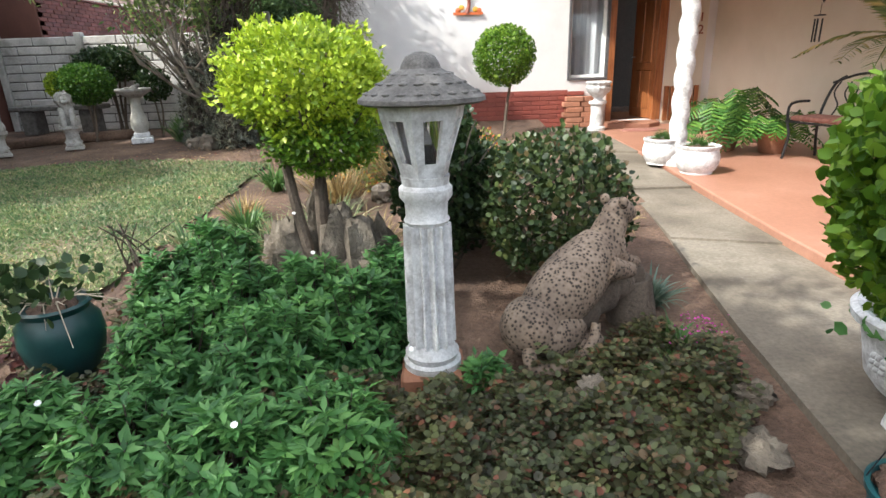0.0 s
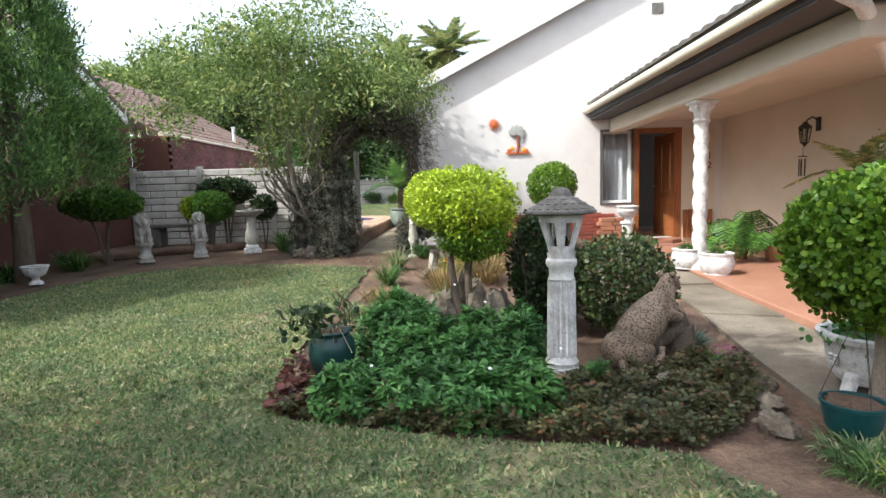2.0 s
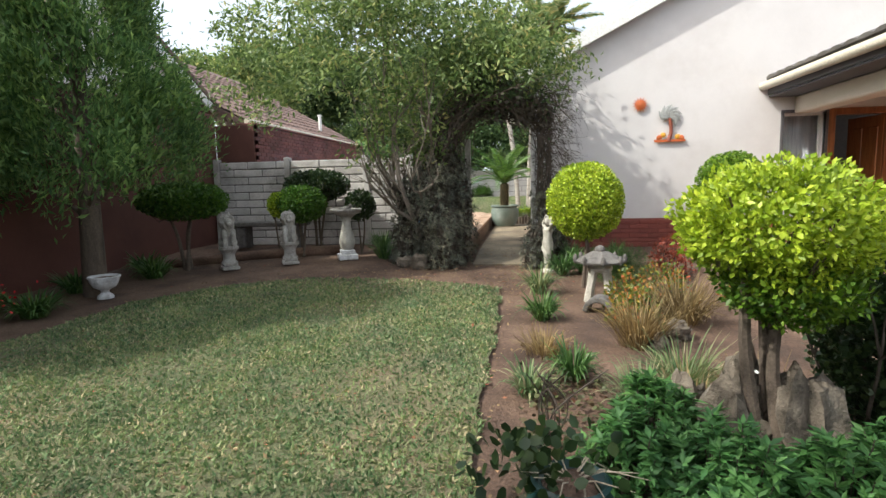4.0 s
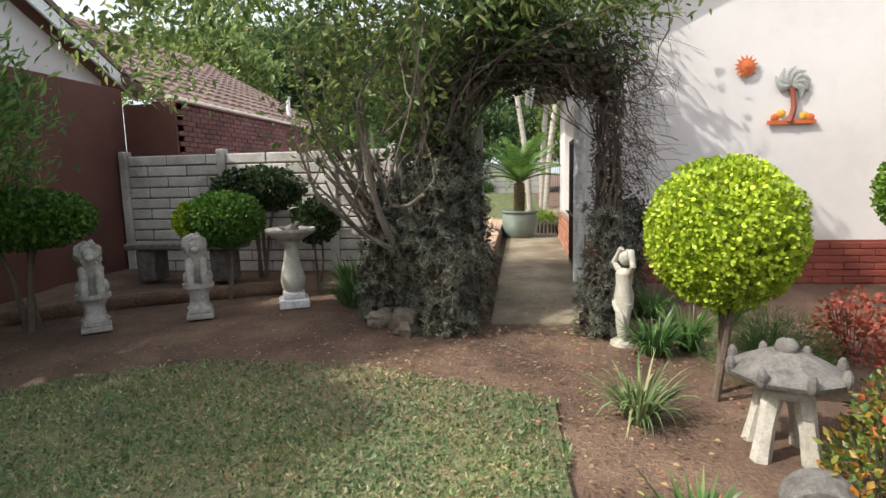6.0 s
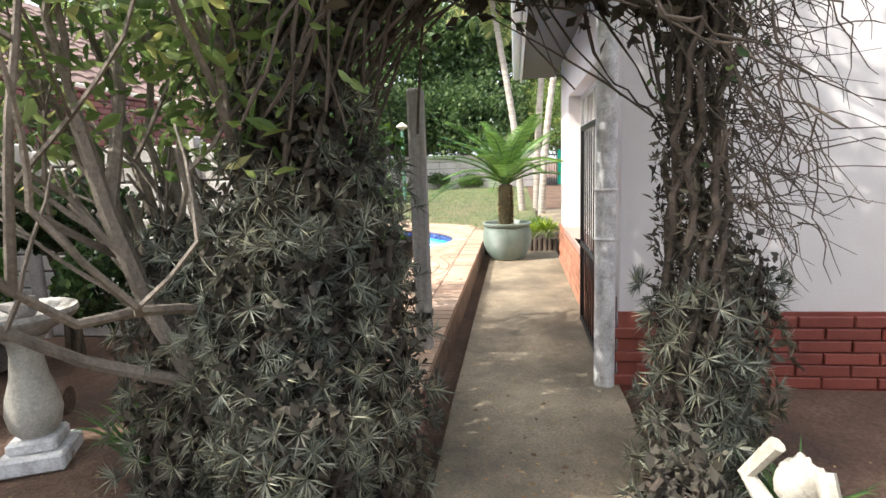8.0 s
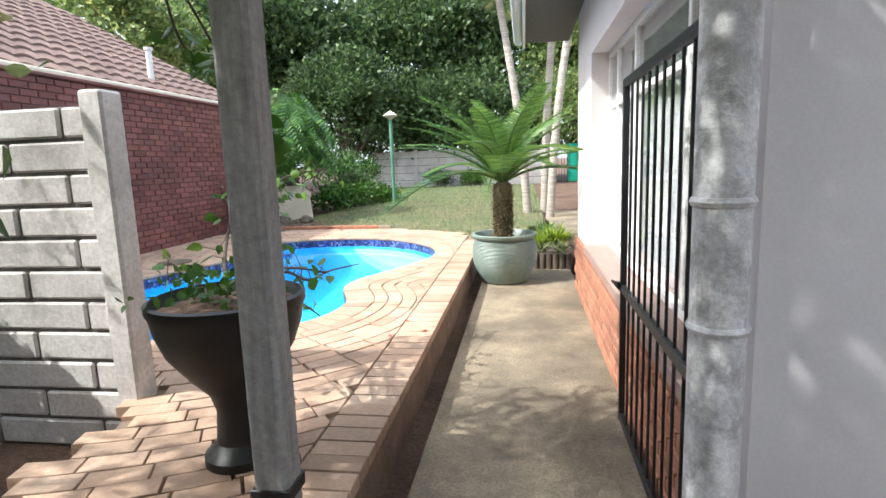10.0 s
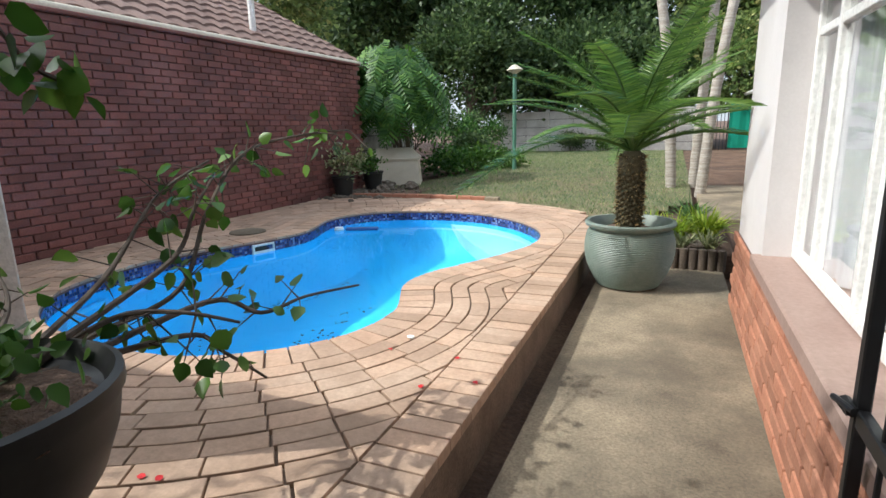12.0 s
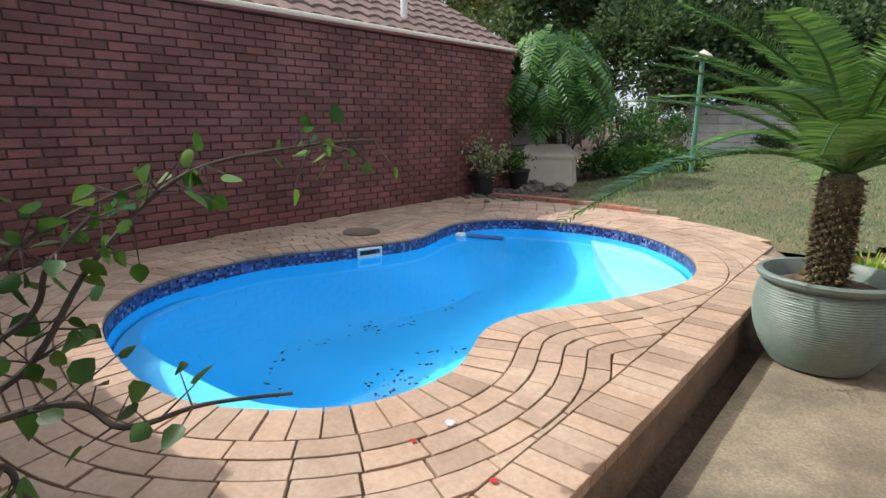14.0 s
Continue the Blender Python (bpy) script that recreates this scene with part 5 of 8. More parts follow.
def shell_leaves(name, mat, centre, radii, count, size, rng, inner=0.8, template=LEAF, lump=0.06, flat_bottom=None):
    """Leaves crowding the surface of a clipped ball."""
    d = sphere_dirs(rng, count)
    lumps = np.array([noise.noise(Vector(q) * 3.1 + Vector((centre[0], centre[1], 0))) for q in d])
    r = rng.uniform(inner, 1.02, count) ** 0.6 * (1 + lump * lumps)
    c = np.array(centre) + d * np.array(radii) * r[:, None]
    ways = d + rng.normal(0, 0.75, d.shape) + np.array((0, 0, 0.25))
    return leaf_mesh(name, mat, c, ways, size * rng.uniform(0.7, 1.3, count), template, d, rng)


def topiary(name, label, at, centre_z, radii, mat, rng_seed, leaves=3200, size=0.042, stems=3, trunk_r=0.022, template=ROUND_LEAF, group="clipped standards", lump=0.06, lean=0.05, trunk_mat=None):
    rng = np.random.default_rng(rng_seed)
    t = thing(name, label, "topiary", at, group)
    twigs = Shape()
    for k in range(stems):
        tr = Shape()
        a = 2 * math.pi * k / stems + rng_seed
        b = Vector((0.05 * math.cos(a), 0.05 * math.sin(a), -0.03)) if stems > 1 else Vector((0, 0, -0.03))
        e = Vector((radii[0] * 0.45 * math.cos(a + 0.5), radii[1] * 0.45 * math.sin(a + 0.5), centre_z))
        mid = b.lerp(e, 0.5) * 1.0 + Vector((rng.normal(0, lean) - e.x * 0.25, rng.normal(0, lean) - e.y * 0.25, 0))
        tr.tube(spline([b, mid, e], 6, False), [trunk_r * (1.25 - 0.5 * q / 11) for q in range(12)], 8)
        for q in range(4):
            a2 = rng.uniform(0, 6.28)
            tip = Vector((radii[0] * 0.8 * math.cos(a2), radii[1] * 0.8 * math.sin(a2), centre_z + radii[2] * rng.uniform(-0.6, 0.6)))
            twigs.tube([mid.lerp(e, 0.6), mid.lerp(tip, 0.6), tip], [trunk_r * 0.5, trunk_r * 0.35, trunk_r * 0.15], 5)
        part("stem", tr, trunk_mat or bark, t)
    tagged(part("twigs", twigs, trunk_mat or bark, t), kind="stuff")
    part("crown", shell_leaves("crown", mat, (0, 0, centre_z), radii, leaves, size, rng, 0.55, template, lump), None, t)
    return t


def grow(rng, shape, start, way, length, radius, depth, tips, spread=0.7, bend=0.25, kids=(2, 4), up=0.12, sides=6, keep=None):
    """Grows a limb and what forks from it; collects points for leaves."""
    p, d = Vector(start), Vector(way).normalized()
    pts, n = [p.copy()], 5
    for k in range(n):
        d = (d + Vector(rng.normal(0, bend, 3)) * 0.5 + Vector((0, 0, up * 0.5))).normalized()
        if keep and not keep(p + d * length / n):
            d = Vector((-abs(d.x) * 0.35, d.y, abs(d.z) + 0.7)).normalized()
        p = p + d * length / n
        pts.append(p.copy())
    shape.tube(pts, [radius * (1 - 0.5 * k / n) for k in range(n + 1)], sides if radius > 0.012 else 4)
    if depth <= 1:
        tips += [(q, d.copy()) for q in pts[1:]]
    if depth == 0:
        return
    for k in range(int(rng.integers(kids[0], kids[1] + 1))):
        q = pts[int(rng.integers(2, n + 1))]
        nd = d + Vector(rng.normal(0, spread, 3))
        if keep:
            nd.z = abs(nd.z) + 0.12
        nd.normalize()
        grow(rng, shape, q, nd, length * rng.uniform(0.55, 0.8), radius * 0.55, depth - 1, tips, spread, bend, kids, up, sides, keep)


def leaf_cloud(name, mat, tips, per, size, rng, jitter=0.12, template=LEAF, down=0.2):
    c = np.repeat(np.array([tuple(p) for p, d in tips]), per, 0)
    d = np.repeat(np.array([tuple(d) for p, d in tips]), per, 0)
    c = c + rng.normal(0, jitter, c.shape)
    w = d * 0.6 + rng.normal(0, 0.8, d.shape) - np.array((0, 0, down))
    return leaf_mesh(name, mat, c, w, size * rng.uniform(0.6, 1.3, len(c)), template, None, rng)


def clump_cloud(rng, centre, radii, clumps, per, clump_r, surface=0.55):
    """Points gathered in clumps over an uneven crown, with gaps between them."""
    d = sphere_dirs(rng, clumps)
    d[:, 2] = np.where(d[:, 2] < -0.35, -d[:, 2], d[:, 2])
    r = rng.uniform(surface, 1.0, clumps) * np.array([1 + 0.22 * noise.noise(Vector(q) * 2.0 + Vector(centre)) for q in d])
    c = np.array(centre) + d * np.array(radii) * r[:, None]
    c = np.repeat(c, per, 0) + rng.normal(0, clump_r, (clumps * per, 3)) * np.array((1, 1, 0.7))
    return c, np.repeat(d, per, 0)


def foliage_mass(name, label, category, at, centre, radii, mat, seed, clumps=120, per=60, clump_r=0.3, size=0.12, template=LEAF, trunk_h=None, trunk_r=0.15, group="", trunk_mat=None):
    """A tree or large shrub seen from some way off."""
    rng = np.random.default_rng(seed)
    t = thing(name, label, category, at, group)
    tr, tips = Shape(), []
    grow(rng, tr, (0, 0, -0.1), (0.05, 0.0, 1), (trunk_h or centre[2]) * 0.9, trunk_r, 2, tips, 0.7, 0.15, (3, 5), 0.2, 8)
    part("trunk", tr, trunk_mat or bark, t)
    c, d = clump_cloud(rng, centre, radii, clumps, per, clump_r)
    part("crown", leaf_mesh("crown", mat, c, d + rng.normal(0, 0.8, d.shape), size * rng.uniform(0.6, 1.3, len(c)), template, None, rng), None, t)
    return t


def strap_clump(name, label, at, n, length, width, mat, seed, droop=0.5, spread=0.8, base=0.06, category="plant", group="strap-leaved clumps"):
    rng = np.random.default_rng(seed)
    t = thing(name, label, category, at, group)
    a = rng.uniform(0, 6.283, n)
    roots = np.c_[np.cos(a) * base * rng.uniform(0, 1, n), np.sin(a) * base * rng.uniform(0, 1, n), np.full(n, -0.01)]
    ways = np.c_[np.cos(a) * rng.uniform(0.1, spread, n), np.sin(a) * rng.uniform(0.1, spread, n), np.ones(n)]
    part("leaves", ribbons("leaves", mat, roots, ways, length * rng.uniform(0.55, 1.1, n), width, droop * rng.uniform(0.4, 1.3, n), rng), None, t)
    return t


def rosette_leaves(rng, centres, axes, per, size):
    """Star rosettes: per leaves fanned round each axis."""
    n = len(centres)
    c = np.repeat(np.asarray(centres), per, 0)
    ax = np.repeat(np.asarray(axes), per, 0)
    r = rng.normal(0, 1, c.shape)
    r -= ax * (r * ax).sum(1, keepdims=True)
    r /= np.linalg.norm(r, axis=1, keepdims=True)
    w = r + ax * rng.uniform(0.0, 0.9, (n * per, 1))
    return c, w, size * rng.uniform(0.65, 1.15, n * per), ax


def bushy_perennial(at, r, h, seed, rosettes=110):
    """Low bush of upright stems that end in whorls of lance-shaped leaves."""
    rng = np.random.default_rng(seed)
    t = thing("perennial_bush", "low bushy blue-green perennial with lance-shaped leaves", "shrub", at, "green perennial bushes")
    d = sphere_dirs(rng, rosettes)
    d[:, 2] = np.abs(d[:, 2])
    k = rng.uniform(0.72, 1.0, rosettes)
    top = d * np.array((r, r, h)) * k[:, None]
    st = Shape()
    for q in top[::2]:
        st.tube([(q[0] * 0.3, q[1] * 0.3, -0.02), (q[0] * 0.75, q[1] * 0.75, q[2] * 0.6), tuple(q)], [0.005, 0.004, 0.002], 4)
    part("branchwork", st, twig_mat, t)
    ax = d * np.array((0.7, 0.7, 1)) + np.array((0, 0, 0.55))
    ax /= np.linalg.norm(ax, axis=1, keepdims=True)
    c, w, s, u = rosette_leaves(rng, top, ax, 19, 0.06)
    c = c - u * rng.uniform(0, 0.07, (len(c), 1))
    tmpl = (LEAF[0] * np.array((0.62, 1, 1)), LEAF[1])
    part("leaves", leaf_mesh("leaves", lf_perennial, c, w, s, tmpl, u, rng), None, t)
    return t


def gz(x, y):
    return float(ground_z(x, y))


# ---- front bed ----
for k, (x, y, r, h) in enumerate([(-0.52, 1.68, 0.26, 0.27), (-0.12, 1.62, 0.26, 0.28), (0.24, 1.5, 0.27, 0.31), (0.52, 1.58, 0.26, 0.3), (-0.22, 2.12, 0.28, 0.33), (0.2, 2.02, 0.3, 0.35), (0.5, 2.3, 0.26, 0.37),
                                  (-0.1, 2.5, 0.32, 0.43), (0.27, 2.5, 0.28, 0.4), (-0.42, 2.68, 0.3, 0.38), (-0.3, 2.9, 0.3, 0.44), (0.62, 2.75, 0.22, 0.36), (1.02, 2.05, 0.1, 0.14)]):
    bushy_perennial((x, y, gz(x, y)), r * 0.9, h * 1.12, 20 + k, 185 if r > 0.2 else 30)
rng = np.random.default_rng(3)
fl = []
for k, (x, y, z) in enumerate([(0.33, 2.35, 0.47), (0.3, 1.42, 0.31), (0.75, 1.85, 0.28), (-0.35, 1.6, 0.28), (0.12, 2.9, 0.5)]):
    f_ = tagged(part("daisy", leaf_mesh("daisy", white_flower, np.tile((0, 0, 0), (9, 1)), np.c_[np.cos(np.arange(9) * 0.7), np.sin(np.arange(9) * 0.7), np.full(9, 0.2)], np.full(9, 0.011), ROUND_LEAF, np.tile((0, 0, 1), (9, 1)), rng), None), "small white daisy among the green leaves", "flower", "white daisies")
    f_.matrix_basis = pose(x, y, z, 30, 10, 0)

# low bronze groundcover along the front edge
def groundcover(poly, n, seed, mat, h=0.1, size=0.036):
    rng = np.random.default_rng(seed)
    xs = np.array(poly)
    pts = []
    while len(pts) < n:
        q = rng.uniform(xs.min(0), xs.max(0), (n, 2))
        pts += [tuple(p) for p in q[inside(poly, q[:, 0], q[:, 1])]]
    q = np.array(pts[:n])
    lump = np.array([0.62 + 1.0 * noise.noise(Vector((x * 6.5, y * 6.5, seed))) for x, y in q])
    z = ground_z(q[:, 0], q[:, 1]) + h * np.clip(lump, 0.12, 1.4) * rng.uniform(0.25, 1.0, n)
    return leaf_mesh("groundcover", mat, np.c_[q, z], np.c_[rng.normal(0, 1, (n, 2)), rng.uniform(-0.1, 0.9, n)], size * rng.uniform(0.6, 1.25, n), ROUND_LEAF, np.tile((0, 0, 1), (n, 1)), rng)


tagged(part("groundcover", groundcover([(-0.9, 1.55), (0.1, 1.28), (0.85, 1.16), (1.15, 1.08), (1.5, 1.25), (1.98, 1.85), (2.0, 2.3), (1.7, 2.4), (1.2, 2.05), (0.7, 1.95), (0.0, 1.95), (-0.7, 2.1)], 23000, 6, lf_cover, 0.14, 0.028), None), "low bronze-green groundcover with rounded leaves", "groundcover", "", "stuff")
tagged(part("groundcover", groundcover([(-0.95, 2.0), (0.6, 2.0), (0.9, 3.4), (-0.9, 4.2)], 2600, 7, lf_cover, 0.08), None), "sparse bronze undergrowth below the bushes", "groundcover", "", "stuff")
tagged(part("red_undergrowth", groundcover([(-1.0, 1.6), (-0.72, 1.52), (-0.7, 2.2), (-1.05, 2.4)], 380, 8, lf_red, 0.13, 0.05), None), "dark red leafy edging beside the lawn", "groundcover", "", "stuff")


def garden_lamp(at):
    """Cast stone lamp: plinth, fluted column, pierced lantern head, tiled hat."""
    t = thing("garden_lamp", "white fluted cast stone garden lamp with grey conical roof", "garden lamp", at)
    part("plinth", Shape().box(-0.125, 0.125, -0.125, 0.125, -0.05, 0.05, 0.012), terracotta, t, "worn brown plinth block")
    part("foot", Shape().lathe([(0.115, 0.05), (0.115, 0.075), (0.1, 0.085), (0.108, 0.11), (0.095, 0.13), (0.085, 0.15)], 32), white_stone, t)
    part("shaft", Shape().lathe([(0.084 - 0.006 * k / 8, 0.15 + 0.49 * k / 8) for k in range(9)], 112, None, 14, 0.16), white_stone, t)
    part("neck", Shape().lathe([(0.078, 0.64), (0.086, 0.655), (0.078, 0.67), (0.08, 0.72), (0.098, 0.745), (0.098, 0.775), (0.086, 0.79), (0.09, 0.82)], 32), white_stone, t)
    body = Shape()
    for k in range(6):
        a0, a1 = math.pi * k / 3 + 0.3, math.pi * (k + 1) / 3 + 0.3
        def ring(r, z, a):
            return (r * math.cos(a), r * math.sin(a), z)
        def strip(u0, u1, r0, z0, r1, z1):
            p = []
            for r, z in ((r0, z0), (r1, z1)):
                for u in (u0, u1):
                    q0, q1 = Vector(ring(r, z, a0)), Vector(ring(r, z, a1))
                    p.append(q0.lerp(q1, u))
            inn = [Vector((q.x * 0.86, q.y * 0.86, q.z)) for q in p]
            body.add(p + inn, [(0, 1, 3, 2), (5, 4, 6, 7), (0, 2, 6, 4), (1, 5, 7, 3), (2, 3, 7, 6), (0, 4, 5, 1)])
        strip(0, 1, 0.088, 0.82, 0.1, 0.87)
        strip(0, 0.27, 0.1, 0.87, 0.15, 1.02)
        strip(0.73, 1, 0.1, 0.87, 0.15, 1.02)
        strip(0, 1, 0.15, 1.02, 0.16, 1.07)
    part("lantern", body.weld(), white_stone, t)
    part("glass", Shape().lathe([(0.045, 0.85), (0.06, 0.95), (0.055, 1.03), (0.02, 1.06)], 20), clear_glass, t, "clear glass lamp jar").visible_shadow = False
    part("bulb_holder", Shape().lathe([(0.03, 0.84), (0.032, 0.9), (0.025, 0.93)], 16), black_plastic, t)
    hat = Shape().lathe([(0.0, 1.07), (0.2, 1.07), (0.222, 1.078), (0.22, 1.092), (0.17, 1.125), (0.11, 1.165), (0.07, 1.185), (0.066, 1.2), (0.05, 1.225), (0.02, 1.238), (0.0, 1.24)], 36)
    top = part("hat", hat, grey_stone, t, "lichened grey tiled hat")
    shingle = Shape().ball((0, 0, 0), (0.02, 0.02, 0.007), 0, 8, 5).mesh("hat_tile", grey_stone)
    for r, z, n in ((0.185, 1.12, 22), (0.14, 1.15, 18), (0.095, 1.178, 12)):
        for k in range(n):
            a = 2 * math.pi * (k + (n % 4) * 0.2) / n
            part("hat_tile", shingle, None, top).location = (r * math.cos(a), r * math.sin(a), z - 0.012)
    return t


garden_lamp((0.815, 2.15, 0.0))


def leopard(at, turn):
    """Cast leopard that sits on a log, one plain mesh."""
    s = Shape()
    s.tube(spline([(-0.2, 0, 0.12), (-0.08, 0, 0.22), (0.1, 0, 0.34), (0.24, 0, 0.44)], 5, False), [0.1 + 0.05 * math.sin(k / 14 * 3.1) for k in range(15)], 16)
    s.ball((-0.22, 0, 0.14), (0.14, 0.14, 0.14), 0.05)
    s.ball((-0.14, -0.11, 0.1), (0.13, 0.06, 0.1), 0.05).ball((-0.14, 0.11, 0.1), (0.13, 0.06, 0.1), 0.05)
    s.ball((0.24, 0, 0.4), (0.1, 0.1, 0.11), 0.05)
    s.tube(spline([(0.22, -0.07, 0.4), (0.3, -0.09, 0.34), (0.38, -0.08, 0.31)], 5, False), [0.045, 0.042, 0.04, 0.037, 0.035, 0.033, 0.032, 0.031, 0.03, 0.03], 10)
    s.tube(spline([(0.22, 0.07, 0.4), (0.3, 0.09, 0.34), (0.4, 0.07, 0.31)], 5, False), [0.045, 0.042, 0.04, 0.037, 0.035, 0.033, 0.032, 0.031, 0.03, 0.03], 10)
    s.tube([(0.24, 0, 0.44), (0.29, 0, 0.53), (0.31, 0, 0.56)], [0.085, 0.07, 0.06], 14)
    s.ball((0.325, 0, 0.565), (0.082, 0.07, 0.07), 0.03)
    s.ball((0.395, 0, 0.54), (0.05, 0.042, 0.036), 0.02)
    s.ball((0.385, 0, 0.515), (0.042, 0.036, 0.022), 0.02)
    for y in (-0.05, 0.05):
        s.ball((0.29, y, 0.625), (0.018, 0.026, 0.03), 0, 10, 7)
    s.tube(spline([(-0.3, -0.06, 0.08), (-0.36, -0.16, 0.05), (-0.22, -0.22, 0.04), (-0.08, -0.21, 0.08), (-0.02, -0.18, 0.17)], 5, False), [0.032 - 0.0006 * k for k in range(20)], 10)
    s.tube([(-0.1, -0.13, 0.04), (0.04, -0.15, 0.035)], [0.045, 0.04], 10)
    s.tube(spline([(0.12, -0.1, 0.36), (0.2, -0.12, 0.33), (0.3, -0.11, 0.3)], 5, False), [0.07, 0.066, 0.062, 0.058, 0.054, 0.05, 0.047, 0.044, 0.042, 0.04], 12)
    ob = part("leopard_statue", s, coat)
    ob.matrix_basis = pose(*at, 0, 0, turn) @ Matrix.Diagonal((1.0, 0.95, 0.92, 1))
    return tagged(ob, "cast spotted leopard statue resting on a log", "statue")


leopard((1.41, 2.38, 0.02), 37)
log = Shape()
log.tube(spline([(-0.3, 0, 0.0), (-0.05, 0.02, 0.13), (0.2, 0, 0.24), (0.36, 0, 0.27)], 6, False), [0.1 + 0.012 * math.sin(k * 2.1) for k in range(18)], 18)
log.tube([(0.32, -0.02, 0.24), (0.34, -0.05, -0.08)], [0.11, 0.13], 14)
lg = tagged(part("log", log, bark), "weathered brown log under the leopard", "log")
lg.matrix_basis = pose(1.5, 2.44, -0.01, 0, 0, 37) @ Matrix.Diagonal((0.95, 0.95, 0.9, 1))


def rock(at, r, seed, label="rough grey-brown garden rock", group="garden rocks", mat=rock_mat):
    ob = part("rock", Shape().ball((0, 0, r[2] * 0.35), r, 0.5, 18, 12, seed), mat)
    ob.matrix_basis = pose(*at, 0, 0, seed * 57)
    return tagged(ob, label, "rock", group)


for k, (x, y, rx, ry, rz) in enumerate([(1.84, 1.6, 0.09, 0.08, 0.05), (1.72, 1.3, 0.1, 0.07, 0.06), (1.98, 1.9, 0.08, 0.065, 0.045), (1.42, 1.95, 0.08, 0.06, 0.06), (0.36, 3.0, 0.17, 0.15, 0.33), (0.08, 3.05, 0.15, 0.14, 0.3), (0.22, 3.2, 0.2, 0.14, 0.34), (0.5, 3.2, 0.13, 0.13, 0.26), (-0.08, 3.3, 0.13, 0.12, 0.22), (-0.42, 2.62, 0.07, 0.06, 0.07),
                                        (-2.36, 8.02, 0.16, 0.12, 0.14), (-2.15, 8.15, 0.12, 0.1, 0.12), (-2.6, 8.2, 0.13, 0.1, 0.1), (0.35, 5.0, 0.12, 0.1, 0.1), (0.12, 4.72, 0.1, 0.09, 0.08)]):
    rock((x, y, gz(x, y)), (rx, ry, rz), k + 1.3)


def lathe_pot(name, label, at, profile, mat, category="plant pot", soil_r=None, soil_z=None, lobes=0, depth=0.0, group="", seg=40):
    t = thing(name, label, category, at, group)
    part("bowl", Shape().lathe(profile, seg, None, lobes, depth), mat, t)
    if soil_r:
        part("potting_soil", Shape().ball((0, 0, soil_z), (soil_r, soil_r, 0.025), 0.3, 20, 8, at[0]), soil, t)
    return t


# shrubs in the bed
def clipped_shrub(label, at, radii, mat, seed, leaves=4200, size=0.035):
    rng = np.random.default_rng(seed)
    t = thing("clipped_shrub", label, "shrub", at, "clipped shrubs")
    tr, tips = Shape(), []
    for k in range(5):
        a = k * 1.26
        grow(rng, tr, (0.08 * math.cos(a), 0.08 * math.sin(a), -0.03), (0.5 * math.cos(a), 0.5 * math.sin(a), 1), radii[2] * 1.1, 0.013, 1, tips, 0.5, 0.2, (3, 4))
    part("branchwork", tr, twig_mat, t)
    part("crown", shell_leaves("crown", mat, (0, 0, radii[2] * 1.05), radii, leaves, size, rng, 0.5, ROUND_LEAF, 0.14), None, t)
    return t


lf_shrub = leaf_material("rounded_shrub_leaf", [(0.0, (0.022, 0.042, 0.016)), (0.5, (0.05, 0.08, 0.028)), (0.9, (0.095, 0.125, 0.045)), (1.0, (0.15, 0.09, 0.05))], 0.4)
clipped_shrub("rounded dense dark green clipped shrub", (1.5, 3.15, 0.0), (0.42, 0.5, 0.41), lf_shrub, 31, 6500, 0.034)
clipped_shrub("upright dark clipped shrub with a grey stem base", (0.86, 3.3, 0.05), (0.27, 0.27, 0.5), lf_dark_topiary, 32, 5000, 0.034)
clipped_shrub("dark low shrub behind the garden lamp", (1.05, 3.75, 0.02), (0.3, 0.3, 0.36), lf_dark_topiary, 33, 3200, 0.034)
bushy = topiary("topiary_standard", "bushy bright green standard with several stems", (0.22, 3.0, 0.18), 0.95, (0.4, 0.36, 0.27), lf_topiary, 41, 12500, 0.031, 3, 0.028, LEAF, "clipped standards", 0.3)
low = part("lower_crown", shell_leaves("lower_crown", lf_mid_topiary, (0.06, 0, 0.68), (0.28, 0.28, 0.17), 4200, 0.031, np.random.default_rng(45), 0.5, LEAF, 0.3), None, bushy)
topiary("topiary_standard", "bright yellow-green clipped ball on a short trunk", (-0.19, 6.88, gz(0, 6.88)), 0.98, (0.42, 0.42, 0.44), lf_topiary, 42, 21000, 0.025, 2, 0.02)
topiary("topiary_standard", "small green clipped ball on a thin stem", (1.83, 8.2, gz(0, 8.2)), 1.1, (0.42, 0.42, 0.4), lf_mid_topiary, 43, 10000, 0.03, 1, 0.02)

# potted standard beside the path
wp = thing("planter", "large white cast stone planter with scroll feet", "planter", (2.55, 1.78, 0.02))
wp.scale = (0.95, 0.95, 0.84)
part("bowl", Shape().lathe([(0.0, 0.06), (0.19, 0.06), (0.23, 0.12), (0.255, 0.26), (0.27, 0.33), (0.305, 0.36), (0.31, 0.395), (0.29, 0.41), (0.26, 0.4), (0.24, 0.33), (0.0, 0.32)], 44), white_stone, wp)
for k in range(3):
    a = k * 2.094 + 3.6
    part("foot", Shape().tube([(0.21 * math.cos(a), 0.21 * math.sin(a), 0.14), (0.26 * math.cos(a), 0.26 * math.sin(a), 0.05), (0.25 * math.cos(a), 0.25 * math.sin(a), 0.0)], [0.045, 0.04, 0.05], 10), white_stone, wp)
gr = Shape()
for k in range(9):
    gr.ball((-0.262 + 0.0 * k, -0.02 + 0.024 * (k % 3) - 0.02, 0.2 + 0.024 * (k // 3)), 0.014, 0, 8, 6)
part("relief", gr, white_stone, wp, "moulded grape relief")
part("potting_soil", Shape().ball((0, 0, 0.34), (0.24, 0.24, 0.03), 0.3, 20, 8, 3), soil, wp)
